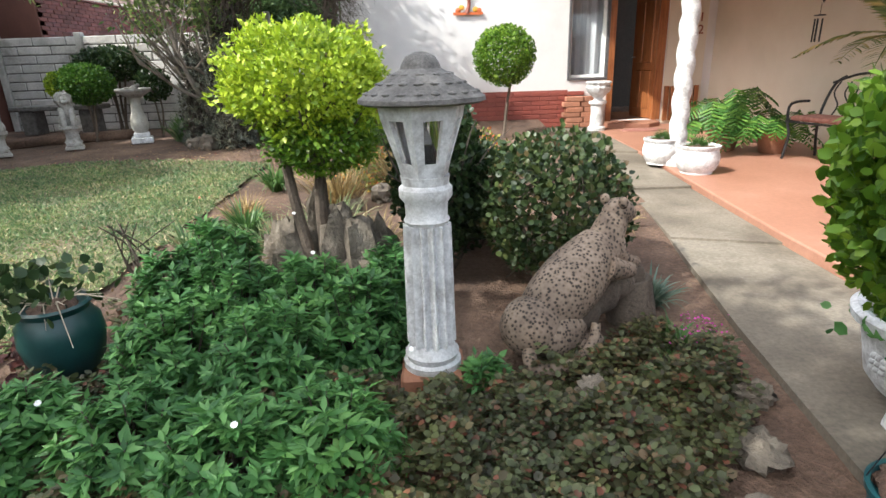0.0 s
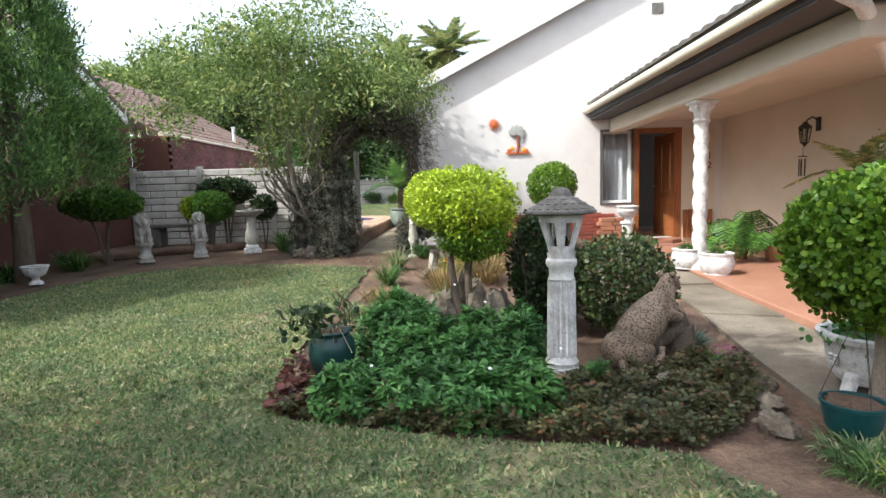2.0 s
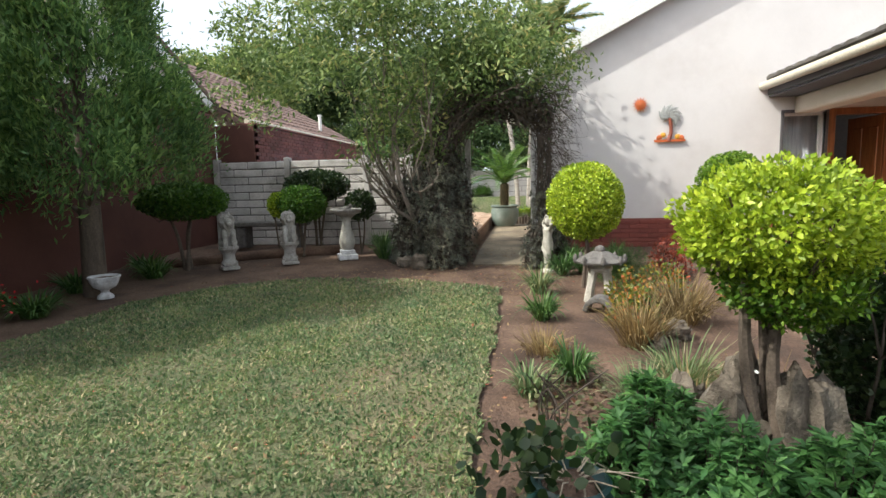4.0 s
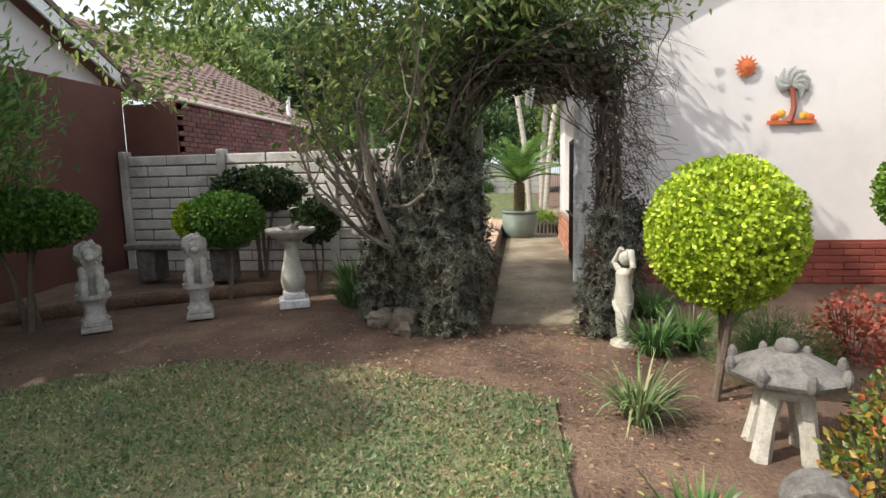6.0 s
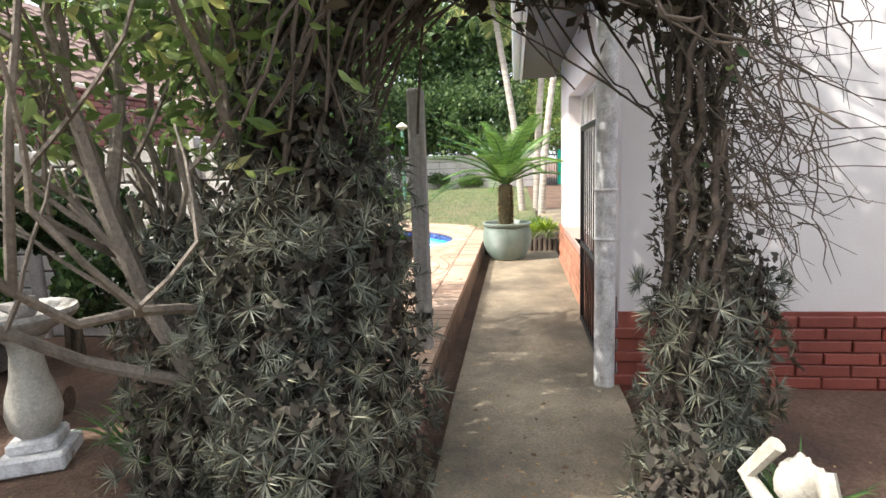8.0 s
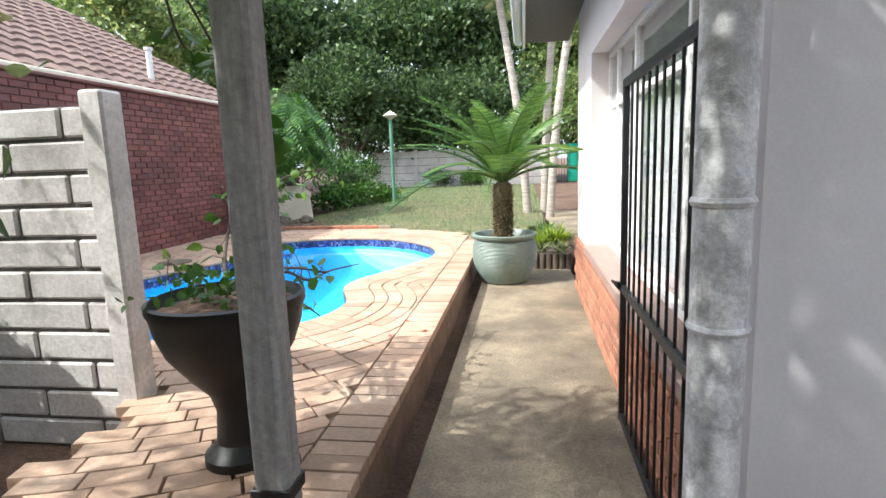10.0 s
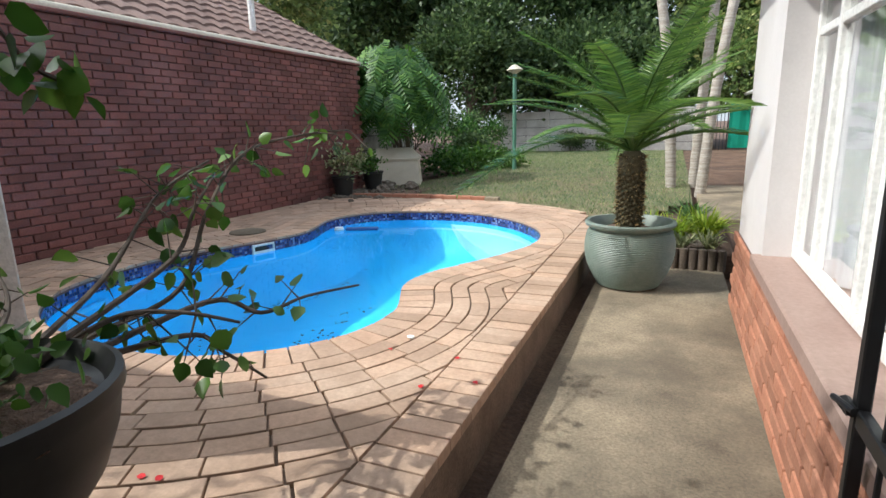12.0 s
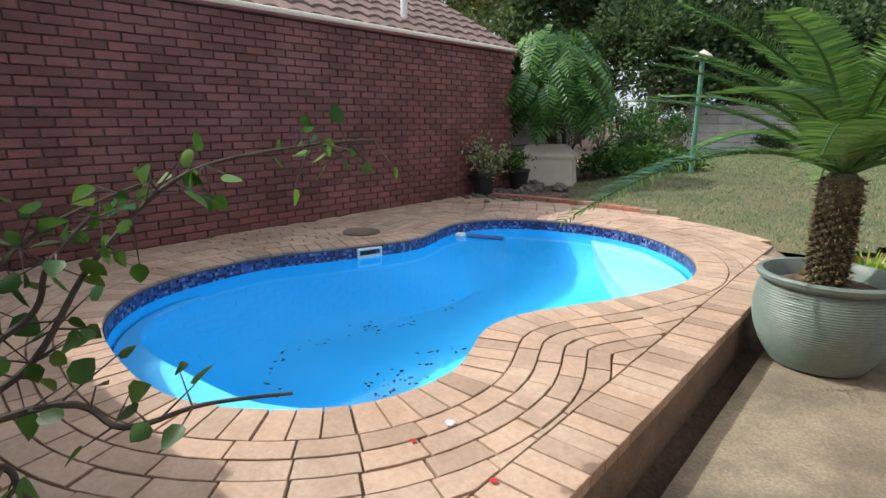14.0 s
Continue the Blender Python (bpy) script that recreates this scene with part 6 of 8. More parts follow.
topiary("topiary_standard", "bright green clipped ball on a stout trunk beside the path", (2.25, 1.32, 0.0), 0.9, (0.46, 0.46, 0.4), lf_mid_topiary, 44, 17000, 0.033, 2, 0.034, ROUND_LEAF, "clipped standards", 0.14, 0.05, tree_bark)
rng = np.random.default_rng(9)
pl = leaf_mesh("trailing_plant", lf_perennial, np.c_[2.52 + rng.normal(0, 0.13, 260), 1.78 + rng.normal(0, 0.13, 260), rng.uniform(0.29, 0.4, 260)], np.c_[rng.normal(0, 1, (260, 2)), rng.uniform(0, 1, 260)], rng.uniform(0.03, 0.06, 260), ROUND_LEAF, None, rng)
tagged(part("trailing_plant", pl, None), "low green leaves in the white planter", "plant", "", "stuff")
tp = lathe_pot("hanging_pot", "teal plastic pot hung by wires from the clipped ball", (2.03, 1.22, 0.02), [(0.0, 0.0), (0.12, 0.0), (0.15, 0.03), (0.175, 0.13), (0.185, 0.135), (0.187, 0.15), (0.17, 0.15), (0.165, 0.12), (0.0, 0.11)], teal_plastic, "plant pot", 0.16, 0.135)
tp.scale = (0.76, 0.76, 1.05)
for k in range(3):
    a = k * 2.094 + 0.4
    part("wire", Shape().tube([(0.18 * math.cos(a), 0.18 * math.sin(a), 0.15), (0.06, 0.04, 0.6)], 0.002, 4), black_iron, tp)
strap_clump("liriope", "grey-green strappy clump beside the path", (1.92, 2.75, 0.0), 150, 0.26, 0.006, lf_grey_strap, 51, 0.5, 1.1)
strap_clump("liriope", "green strappy clump with magenta flower spikes", (1.88, 2.3, 0.0), 80, 0.2, 0.006, lf_strap, 52, 0.5, 1.1)
rng = np.random.default_rng(14)
sp = np.c_[1.95 + rng.normal(0, 0.05, 90), 2.27 + rng.normal(0, 0.05, 90), rng.uniform(0.06, 0.16, 90)]
tagged(part("flower_spikes", leaf_mesh("flower_spikes", pink_flower, sp, rng.normal(0, 1, (90, 3)), 0.011, ROUND_LEAF, None, rng), None), "small magenta flowers beside the path", "flowers", "", "stuff")
strap_clump("grass_tuft", "fine green grass tuft at the path edge", (1.78, 2.02, 0.0), 170, 0.2, 0.003, lf_strap, 53, 0.5, 0.9)
strap_clump("grass_tuft", "fine green grass tuft on bare soil", (1.9, 0.84, 0.0), 380, 0.18, 0.004, lf_strap, 54, 0.6, 1.2, 0.18)
strap_clump("grass_tuft", "yellow-green weeds spreading on bare soil", (1.95, 1.02, 0.0), 420, 0.17, 0.004, lf_grass, 57, 0.6, 1.2, 0.2)
strap_clump("grass_tuft", "fine green weeds on bare soil", (2.12, 0.8, 0.0), 420, 0.16, 0.005, lf_lime, 55, 0.6, 1.2, 0.2)
strap_clump("liriope", "pale strappy clump at the end of the shrub", (2.15, 4.0, 0.02), 110, 0.3, 0.005, lf_dry, 56, 0.5, 1.1)
gp_ = lathe_pot("glazed_pot", "dark teal glazed round pot with dry twigs", (-0.72, 2.25, 0.0), [(0.0, 0.0), (0.08, 0.0), (0.12, 0.06), (0.138, 0.14), (0.132, 0.2), (0.105, 0.235), (0.112, 0.25), (0.12, 0.258), (0.11, 0.265), (0.095, 0.25), (0.0, 0.235)], teal_glaze, "plant pot", 0.09, 0.24)
gp_.scale = (1.15, 1.15, 1.25)
tw = Shape()
rng = np.random.default_rng(16)
for k in range(16):
    a, l = rng.uniform(0, 6.28), rng.uniform(0.1, 0.24)
    tw.tube([(0, 0, 0.25), (0.09 * math.cos(a), 0.09 * math.sin(a), 0.29), (l * math.cos(a), l * math.sin(a), 0.27 - rng.uniform(-0.05, 0.1))], [0.003, 0.0025, 0.001], 4)
part("dry_twigs", tw, twine, gp_)
c_ = np.c_[rng.normal(-0.1, 0.1, 160), rng.normal(0.04, 0.09, 160), rng.uniform(0.22, 0.38, 160)]
part("ivy", leaf_mesh("ivy", lf_dark_topiary, c_, rng.normal(0, 1, (160, 3)), 0.045, ROUND_LEAF, None, rng), None, gp_)
dry = Shape()
for _ in range(9):
    dry.tube(spline([(0, 0, 0), (rng.normal(0, 0.05), rng.normal(0, 0.05), 0.2), (rng.normal(0, 0.12), rng.normal(0, 0.12), 0.42)], 4, False), [0.004] * 7 + [0.002], 4)
bt = tagged(part("dead_shrub", dry, twig_mat), "bare dead twigs beside the lawn", "shrub")
bt.location = (-0.75, 2.95, 0.1)

# grasses and small shrubs towards the house
for k, (x, y, l) in enumerate([(0.02, 3.4, 0.5), (-0.2, 3.6, 0.45), (0.4, 3.55, 0.5), (0.1, 3.9, 0.55)]):
    strap_clump("dry_grass", "dry tan grass among the rocks below the standard", (x, y, gz(x, y)), 260, l, 0.004, lf_dry if k % 2 == 0 else lf_grass, 161 + k, 0.5, 0.9, 0.12)
strap_clump("dry_grass", "tall dry tan ornamental grass", (0.0, 4.75, gz(0, 4.75)), 420, 0.62, 0.004, lf_dry, 61, 0.45, 0.8, 0.14)
strap_clump("dry_grass", "wispy olive ornamental grass", (0.5, 5.45, gz(0, 5.4)), 480, 0.7, 0.004, lf_dry, 62, 0.5, 0.9, 0.2)
strap_clump("dry_grass", "wispy tan grass beside the lawn edge", (-0.72, 4.5, gz(0, 4.5)), 220, 0.32, 0.004, lf_dry, 63, 0.5, 0.9, 0.15)
for k, (x, y, n, l) in enumerate([(-0.72, 6.5, 150, 0.42), (-0.72, 5.45, 170, 0.36), (-0.55, 4.05, 160, 0.34), (-0.85, 3.75, 110, 0.3), (-0.4, 7.55, 150, 0.42), (-0.12, 7.7, 160, 0.42), (0.3, 7.45, 160, 0.4), (-0.2, 8.5, 150, 0.4), (0.4, 8.4, 150, 0.4)]):
    strap_clump("agapanthus", "arching green strap-leaved clump on bare soil", (x, y, gz(x, y)), int(n * 1.3), l * 1.3, 0.007, lf_strap if k % 3 else lf_grass, 70 + k, 0.65, 0.75)
rng = np.random.default_rng(18)
for k, (x, y, r, h, lab) in enumerate([(0.14, 5.86, 0.27, 0.42, "orange and green nandina bush beside the stone lantern"), (0.1, 5.42, 0.24, 0.32, "low orange-leaved nandina bush"), (0.55, 6.35, 0.3, 0.4, "green nandina bush with orange tips"), (0.95, 7.6, 0.28, 0.5, "red-tipped nandina bush below the gable wall"), (1.35, 6.2, 0.3, 0.42, "pale green leafy bush in the bed")]):
    t = thing("nandina", lab, "shrub", (x, y, gz(x, y)), "nandina bushes")
    d = sphere_dirs(rng, 900)
    d[:, 2] = np.abs(d[:, 2])
    c = d * np.array((r, r, h)) * rng.uniform(0.45, 1.0, (900, 1))
    part("leaves", leaf_mesh("leaves", lf_nandina if k != 3 else leaf_material("red_nandina_leaf", [(0, (0.2, 0.05, 0.03)), (1, (0.5, 0.12, 0.08))], 0.45), c, d + rng.normal(0, 0.7, d.shape), rng.uniform(0.03, 0.055, 900), LEAF, None, rng), None, t)
    st = Shape()
    for q in range(12):
        a = rng.uniform(0, 6.28)
        st.tube([(0.05 * math.cos(a), 0.05 * math.sin(a), -0.03), (r * 0.6 * math.cos(a), r * 0.6 * math.sin(a), h * 0.75)], [0.005, 0.003], 4)
    part("branchwork", st, twig_mat, t)
t = thing("fern_bush", "feathery dark green asparagus fern mound", "fern", (0.28, 7.25, gz(0, 7.2)))
d = sphere_dirs(rng, 9000)
d[:, 2] = np.abs(d[:, 2])
part("fronds", leaf_mesh("fronds", lf_strap, d * np.array((0.42, 0.4, 0.45)) * rng.uniform(0.3, 1, (9000, 1)), d + rng.normal(0, 0.6, d.shape), 0.05, NEEDLE, None, rng), None, t)


def stone_lantern(at):
    t = thing("stone_lantern", "low oriental stone lantern with a spread roof", "lantern", at)
    t.scale = (0.88, 0.88, 1.0)
    rf = Shape().lathe([(0.0, 0.4), (0.12, 0.4), (0.29, 0.405), (0.3, 0.425), (0.2, 0.475), (0.1, 0.52), (0.0, 0.53)], 8)
    for k in range(8):
        rf.ball((0.285 * math.cos(k * 0.785), 0.285 * math.sin(k * 0.785), 0.445), (0.028, 0.028, 0.05), 0, 8, 6)
    rf.smooth = False
    part("roof", rf, grey_stone, t)
    part("cap", Shape().ball((0, 0, 0.54), (0.06, 0.06, 0.045), 0.1), grey_stone, t)
    part("body", Shape().lathe([(0.1, 0.3), (0.14, 0.32), (0.15, 0.35), (0.11, 0.4)], 8), pale_statue, t)
    for k in range(4):
        a = k * 1.571 + 0.6
        part("leg", Shape().tube([(0.1 * math.cos(a), 0.1 * math.sin(a), 0.33), (0.14 * math.cos(a), 0.14 * math.sin(a), 0.17), (0.18 * math.cos(a), 0.18 * math.sin(a), -0.02)], [0.055, 0.045, 0.055], 6), pale_statue, t)
    return t


stone_lantern((-0.1, 6.25, gz(0, 6.3) - 0.02))
hb = Shape()
for k in range(12):
    a = math.pi * (0.1 + 0.8 * k / 11)
    hb.box(-0.03, 0.03, -0.1, 0.1, -0.03, 0.03, 0.01, pose(0.16 * math.cos(a), 0, 0.15 * math.sin(a), 0, 90 - math.degrees(a), 0))
hw = tagged(part("stone_arch", hb, grey_stone), "small dark hollow stone arch on the soil", "ornament")
hw.matrix_basis = pose(-0.16, 5.75, gz(0, 5.75) - 0.01, 0, 0, -20) @ Matrix.Diagonal((0.8, 1, 0.9, 1))


def standing_figure(at, h, turn, mat, label, arms_up=True):
    """Garden statue of a standing figure, one plain mesh."""
    s = Shape()
    k = h / 0.72
    s.lathe([(0.09, 0), (0.085, 0.03), (0.06, 0.045)], 16)
    for y in (-0.025, 0.025):
        s.tube([(0, y, 0.03), (0.01, y * 1.1, 0.16), (0.0, y * 1.2, 0.3)], [0.024, 0.03, 0.042], 10)
    s.tube([(0, 0, 0.26), (0, 0, 0.34), (0.005, 0, 0.42), (0, 0, 0.5), (0, 0, 0.53)], [0.06, 0.066, 0.05, 0.058, 0.03], 14)
    s.ball((0.0, 0, 0.6), (0.04, 0.038, 0.048), 0.12)
    s.ball((-0.02, 0, 0.605), (0.045, 0.045, 0.05), 0.3)
    for y in (-1, 1):
        e = [(0, 0.055 * y, 0.5), (0.01, 0.12 * y, 0.56), (-0.01, 0.06 * y, 0.66)] if arms_up else [(0, 0.055 * y, 0.5), (0.02, 0.085 * y, 0.42), (0.05, 0.02 * y, 0.4)]
        s.tube(e, [0.024, 0.02, 0.02], 8)
    s.tube(spline([(0.03, -0.06, 0.3), (0.055, 0.0, 0.27), (0.04, 0.05, 0.2), (0.02, 0.05, 0.05)], 4, False), 0.022, 8)
    ob = part("garden_statue", s, mat)
    ob.matrix_basis = pose(*at, 0, 0, turn) @ Matrix.Diagonal((k, k, k, 1))
    return tagged(ob, label, "statue", "garden statues")


def lion_on_plinth(at, turn):
    """Seated maned lion on a waisted pedestal, one plain mesh."""
    s = Shape()
    s.box(-0.14, 0.14, -0.12, 0.12, 0.0, 0.05, 0.01).box(-0.12, 0.12, -0.1, 0.1, 0.05, 0.1, 0.012)
    s.lathe([(0.12, 0.1), (0.09, 0.14), (0.085, 0.22), (0.12, 0.28), (0.14, 0.3), (0.14, 0.34)], 20)
    s.tube([(-0.08, 0, 0.36), (-0.05, 0, 0.48), (0.02, 0, 0.6), (0.03, 0, 0.66)], [0.1, 0.1, 0.09, 0.08], 14)
    for y in (-0.06, 0.06):
        s.tube([(0.05, y, 0.58), (0.1, y, 0.45), (0.11, y, 0.34)], [0.045, 0.035, 0.035], 10)
        s.ball((-0.04, y * 1.4, 0.39), (0.1, 0.05, 0.07), 0.08)
    s.ball((0.03, 0, 0.7), (0.1, 0.11, 0.12), 0.35, 20, 14, 4)
    s.ball((0.1, 0, 0.7), (0.055, 0.055, 0.065), 0.12)
    s.ball((0.15, 0, 0.675), (0.035, 0.035, 0.03), 0.05)
    ob = part("lion_statue", s, statue_stone)
    ob.matrix_basis = pose(*at, 0, 0, turn)
    return tagged(ob, "weathered stone lion seated on a small pedestal", "statue", "stone lions")


standing_figure((-0.57, 7.8, gz(0, 7.8) - 0.02), 0.82, 200, pale_statue, "pale stone figure with raised arms beside the path")
lion_on_plinth((-4.45, 8.35, gz(0, 8.3)), -60)
lion_on_plinth((-5.2, 7.9, gz(0, 7.9)), -50)


def bird_bath(at):
    t = thing("bird_bath", "pale stone bird bath on a baluster pedestal", "bird bath", at)
    part("base", Shape().box(-0.15, 0.15, -0.15, 0.15, 0, 0.09, 0.012, pose(0, 0, 0, 0, 0, 25)).box(-0.11, 0.11, -0.11, 0.11, 0.09, 0.16, 0.015, pose(0, 0, 0, 0, 0, 25)), white_stone, t)
    part("pedestal", Shape().lathe([(0.08, 0.16), (0.11, 0.2), (0.125, 0.28), (0.115, 0.36), (0.085, 0.46), (0.07, 0.58), (0.075, 0.64), (0.11, 0.68)], 28), pale_statue, t)
    part("basin", Shape().lathe([(0.08, 0.67), (0.17, 0.72), (0.235, 0.76), (0.25, 0.785), (0.245, 0.81), (0.225, 0.8), (0.15, 0.76), (0.0, 0.75)], 32), statue_stone, t, "grey stone basin")
    part("bird", Shape().ball((0.02, 0, 0.8), (0.07, 0.045, 0.05), 0.1).ball((0.08, 0, 0.85), (0.03, 0.028, 0.03), 0).tube([(-0.03, 0, 0.8), (-0.12, 0, 0.82)], [0.025, 0.012], 8), grey_stone, t, "dark stone bird")
    return t


bird_bath((-3.68, 8.8, gz(0, 8.8) - 0.01))
topiary("topiary_standard", "broad oval green clipped standard in shade", (-5.87, 7.9, gz(0, 7.9)), 1.02, (0.66, 0.55, 0.27), lf_green_topiary, 45, 9500, 0.038, 3, 0.025)
topiary("topiary_standard", "rounded green clipped standard with yellow tips", (-4.55, 9.1, gz(0, 9.1)), 0.86, (0.42, 0.36, 0.3), lf_green_topiary, 46, 7000, 0.035, 2, 0.022)
topiary("topiary_standard", "small yellow clipped ball beside the green one", (-4.9, 9.0, gz(0, 9.0)), 0.86, (0.17, 0.17, 0.2), lf_topiary, 47, 2400, 0.03, 1, 0.014)
topiary("topiary_standard", "dark umbrella-shaped clipped standard", (-4.7, 10.2, gz(0, 10.2)), 1.12, (0.62, 0.4, 0.28), lf_dark_topiary, 48, 4200, 0.05, 4, 0.02)
topiary("topiary_standard", "small dark clipped ball beside the bird bath", (-3.6, 9.3, gz(0, 9.3)), 0.8, (0.24, 0.24, 0.24), lf_dark_topiary, 49, 1500, 0.045, 2, 0.014)
strap_clump("agapanthus", "arching grey-green strap-leaved clump under the tree", (-3.05, 8.85, gz(0, 8.9)), 260, 0.55, 0.008, lf_strap, 81, 0.5, 0.7, 0.14)
strap_clump("agapanthus", "arching strap-leaved clump by the fence", (-3.3, 9.6, gz(0, 9.6)), 200, 0.5, 0.008, lf_strap, 82, 0.5, 0.8, 0.12)
kb = Shape().tube(spline([(-6.3, 8.0, 0.2), (-5.4, 8.75, 0.24), (-4.6, 9.1, 0.26), (-3.9, 9.35, 0.28)], 6, False), 0.085, 10)
tagged(part("stone_kerb", kb, soil), "low dark curved kerb behind the statues", "kerb")
bench = thing("stone_bench", "low dark stone bench against the fence", "bench", (-5.55, 9.9, gz(0, 9.9)))
part("seat", Shape().box(-0.75, 0.75, -0.2, 0.2, 0.4, 0.48, 0.015), grey_stone, bench)
for x in (-0.5, 0.5):
    part("support", Shape().box(x - 0.12, x + 0.12, -0.16, 0.16, 0, 0.4, 0.02), grey_stone, bench)

# shaded left side
ur = lathe_pot("garden_urn", "small white footed garden urn", (-5.75, 6.1, gz(0, 6.1)), [(0.0, 0.0), (0.09, 0.0), (0.085, 0.03), (0.04, 0.07), (0.05, 0.1), (0.12, 0.14), (0.15, 0.2), (0.16, 0.24), (0.175, 0.25), (0.17, 0.265), (0.15, 0.26), (0.13, 0.22), (0.0, 0.21)], white_stone, "urn", 0.13, 0.23, 14, 0.03)
for k, (x, y) in enumerate([(-6.4, 6.4), (-6.6, 5.4), (-6.0, 7.3), (-6.5, 7.8), (-6.2, 4.6), (-6.6, 3.6), (-5.9, 5.3)]):
    strap_clump("agapanthus", "dark arching leaves in the shaded border", (x, y, gz(x, y)), 170, 0.5, 0.012, lf_strap, 90 + k, 0.6, 1.0, 0.12)
rng = np.random.default_rng(23)
pc = np.c_[-6.1 + rng.normal(0, 0.2, 60), 4.9 + rng.normal(0, 0.25, 60), rng.uniform(0.2, 0.5, 60)]
tagged(part("red_flowers", leaf_mesh("red_flowers", red_flower, pc, rng.normal(0, 1, (60, 3)), 0.035, ROUND_LEAF, None, rng), None), "bright red flowers in the shaded border", "flowers", "", "stuff")


def conifer(at, h, r, seed, label):
    """Juniper-like conifer: upright sprays clumped along a leader."""
    rng = np.random.default_rng(seed)
    t = thing("conifer", label, "tree", at)
    tr, tips = Shape(), []
    tr.tube([(0, 0, -0.1), (0.05, 0, h * 0.5), (0, 0.05, h * 0.95)], [0.14, 0.09, 0.02], 10)
    cs, ds = [], []
    for k in range(170):
        z = h * (0.3 + 0.7 * rng.uniform() ** 0.95)
        a = rng.uniform(0, 6.283)
        rr = r * (1.06 - z / h) ** 0.55 * rng.uniform(0.7, 1.08) * (1 + 0.22 * math.sin(4 * a + z * 2.6))
        c = np.array((rr * math.cos(a), rr * math.sin(a), z))
        if k % 4 == 0:
            tr.tube([(0, 0, max(0.3, z - 0.5)), tuple(c * 0.6 + np.array((0, 0, z * 0.35))), tuple(c)], [0.03, 0.018, 0.006], 5)
        m = int(rng.integers(180, 340))
        cs.append(c + rng.normal(0, 1, (m, 3)) * np.array((0.13, 0.13, 0.19)) * rng.uniform(0.7, 1.15))
        ds.append(np.array((math.cos(a) * 0.6, math.sin(a) * 0.6, 0.9)) + rng.normal(0, 0.6, (m, 3)))
    part("trunk", tr, bark, t)
    c, d = np.concatenate(cs), np.concatenate(ds)
    part("crown", leaf_mesh("crown", lf_conifer, c, d, rng.uniform(0.06, 0.13, len(c)), NARROW_LEAF, None, rng), None, t)
    return t


conifer((-6.05, 6.3, gz(0, 6.3)), 4.6, 1.5, 25, "large dark green conifer beside the boundary wall")
conifer((-6.5, 4.2, gz(0, 4.2)), 4.5, 1.4, 26, "dense dark conifer in the shaded border")
foliage_mass("garden_tree", "leafy shade tree behind the lawn's open end", "tree", (-4.3, -1.9, 0), (1.5, 1.15, 4.3), (2.5, 1.9, 0.7), lf_tree, 27, 165, 48, 0.28, 0.14, LEAF, 3.0, 0.14)
foliage_mass("garden_tree", "leafy shade tree beside the brown boundary wall", "tree", (-6.4, -2.4, 0), (0.0, 0.9, 4.3), (2.1, 1.9, 0.7), lf_tree, 28, 120, 48, 0.28, 0.14, LEAF, 3.0, 0.14)

# ---- the tree and the thorny arch over the path ----
rng = np.random.default_rng(77)
tree = thing("garden_tree", "many-stemmed leafy tree beside the garden path", "tree", (-2.3, 8.65, gz(0, 8.6)))
tr, tips = Shape(), []
for k, (dx, dy, l, r) in enumerate([(-0.75, -0.1, 1.5, 0.055), (-0.45, 0.15, 1.7, 0.06), (-0.2, -0.15, 1.8, 0.05), (-0.05, 0.15, 1.8, 0.055), (0.05, -0.05, 1.8, 0.045), (-0.95, 0.2, 1.4, 0.045), (-0.6, -0.2, 1.5, 0.045), (-0.15, -0.1, 1.6, 0.04), (-0.3, 0.4, 1.7, 0.045), (-0.8, 0.0, 1.5, 0.035)]):
    grow(rng, tr, (0.14 * math.cos(k * 2.4), 0.12 * math.sin(k * 2.4), -0.05), (dx, dy, 1.15), l, r, 3, tips, 0.5, 0.16, (2, 3), 0.1, 6, lambda v: v.z > 2.1 or v.x < 0.35 and v.z > 0.1 + 1.15 * max(0.0, math.hypot(v.x, v.y) - 0.25))
part("trunk", tr, tree_bark, tree)
tips = [(p, d) for p, d in tips if p.z > 1.6 and not (p.x > 0.3 and p.z < 2.3) and not (p.y < -0.7 and p.z < 2.3 and p.x > -1.2)]
part("crown", leaf_cloud("crown", lf_tree, tips, 6, 0.095, rng, 0.13, TREE_LEAF, 0.6), None, tree)
c, d = clump_cloud(rng, (-0.6, -0.05, 2.85), (2.65, 1.55, 1.6), 330, 46, 0.17, 0.5)
keep = ~((c[:, 0] > 0.3) & (c[:, 2] < 2.25)) & (c[:, 2] > 1.5) & ~((c[:, 2] < 2.0) & (c[:, 0] > -0.9)) & ~((c[:, 1] < -0.75) & (c[:, 2] < 2.3) & (c[:, 0] > -1.2))
c, d = c[keep], d[keep]
part("outer_crown", leaf_mesh("outer_crown", lf_tree, c, d * 0.4 + rng.normal(0, 0.7, d.shape) - np.array((0, 0, 0.55)), 0.098 * rng.uniform(0.6, 1.3, len(c)), TREE_LEAF, None, rng), None, tree)


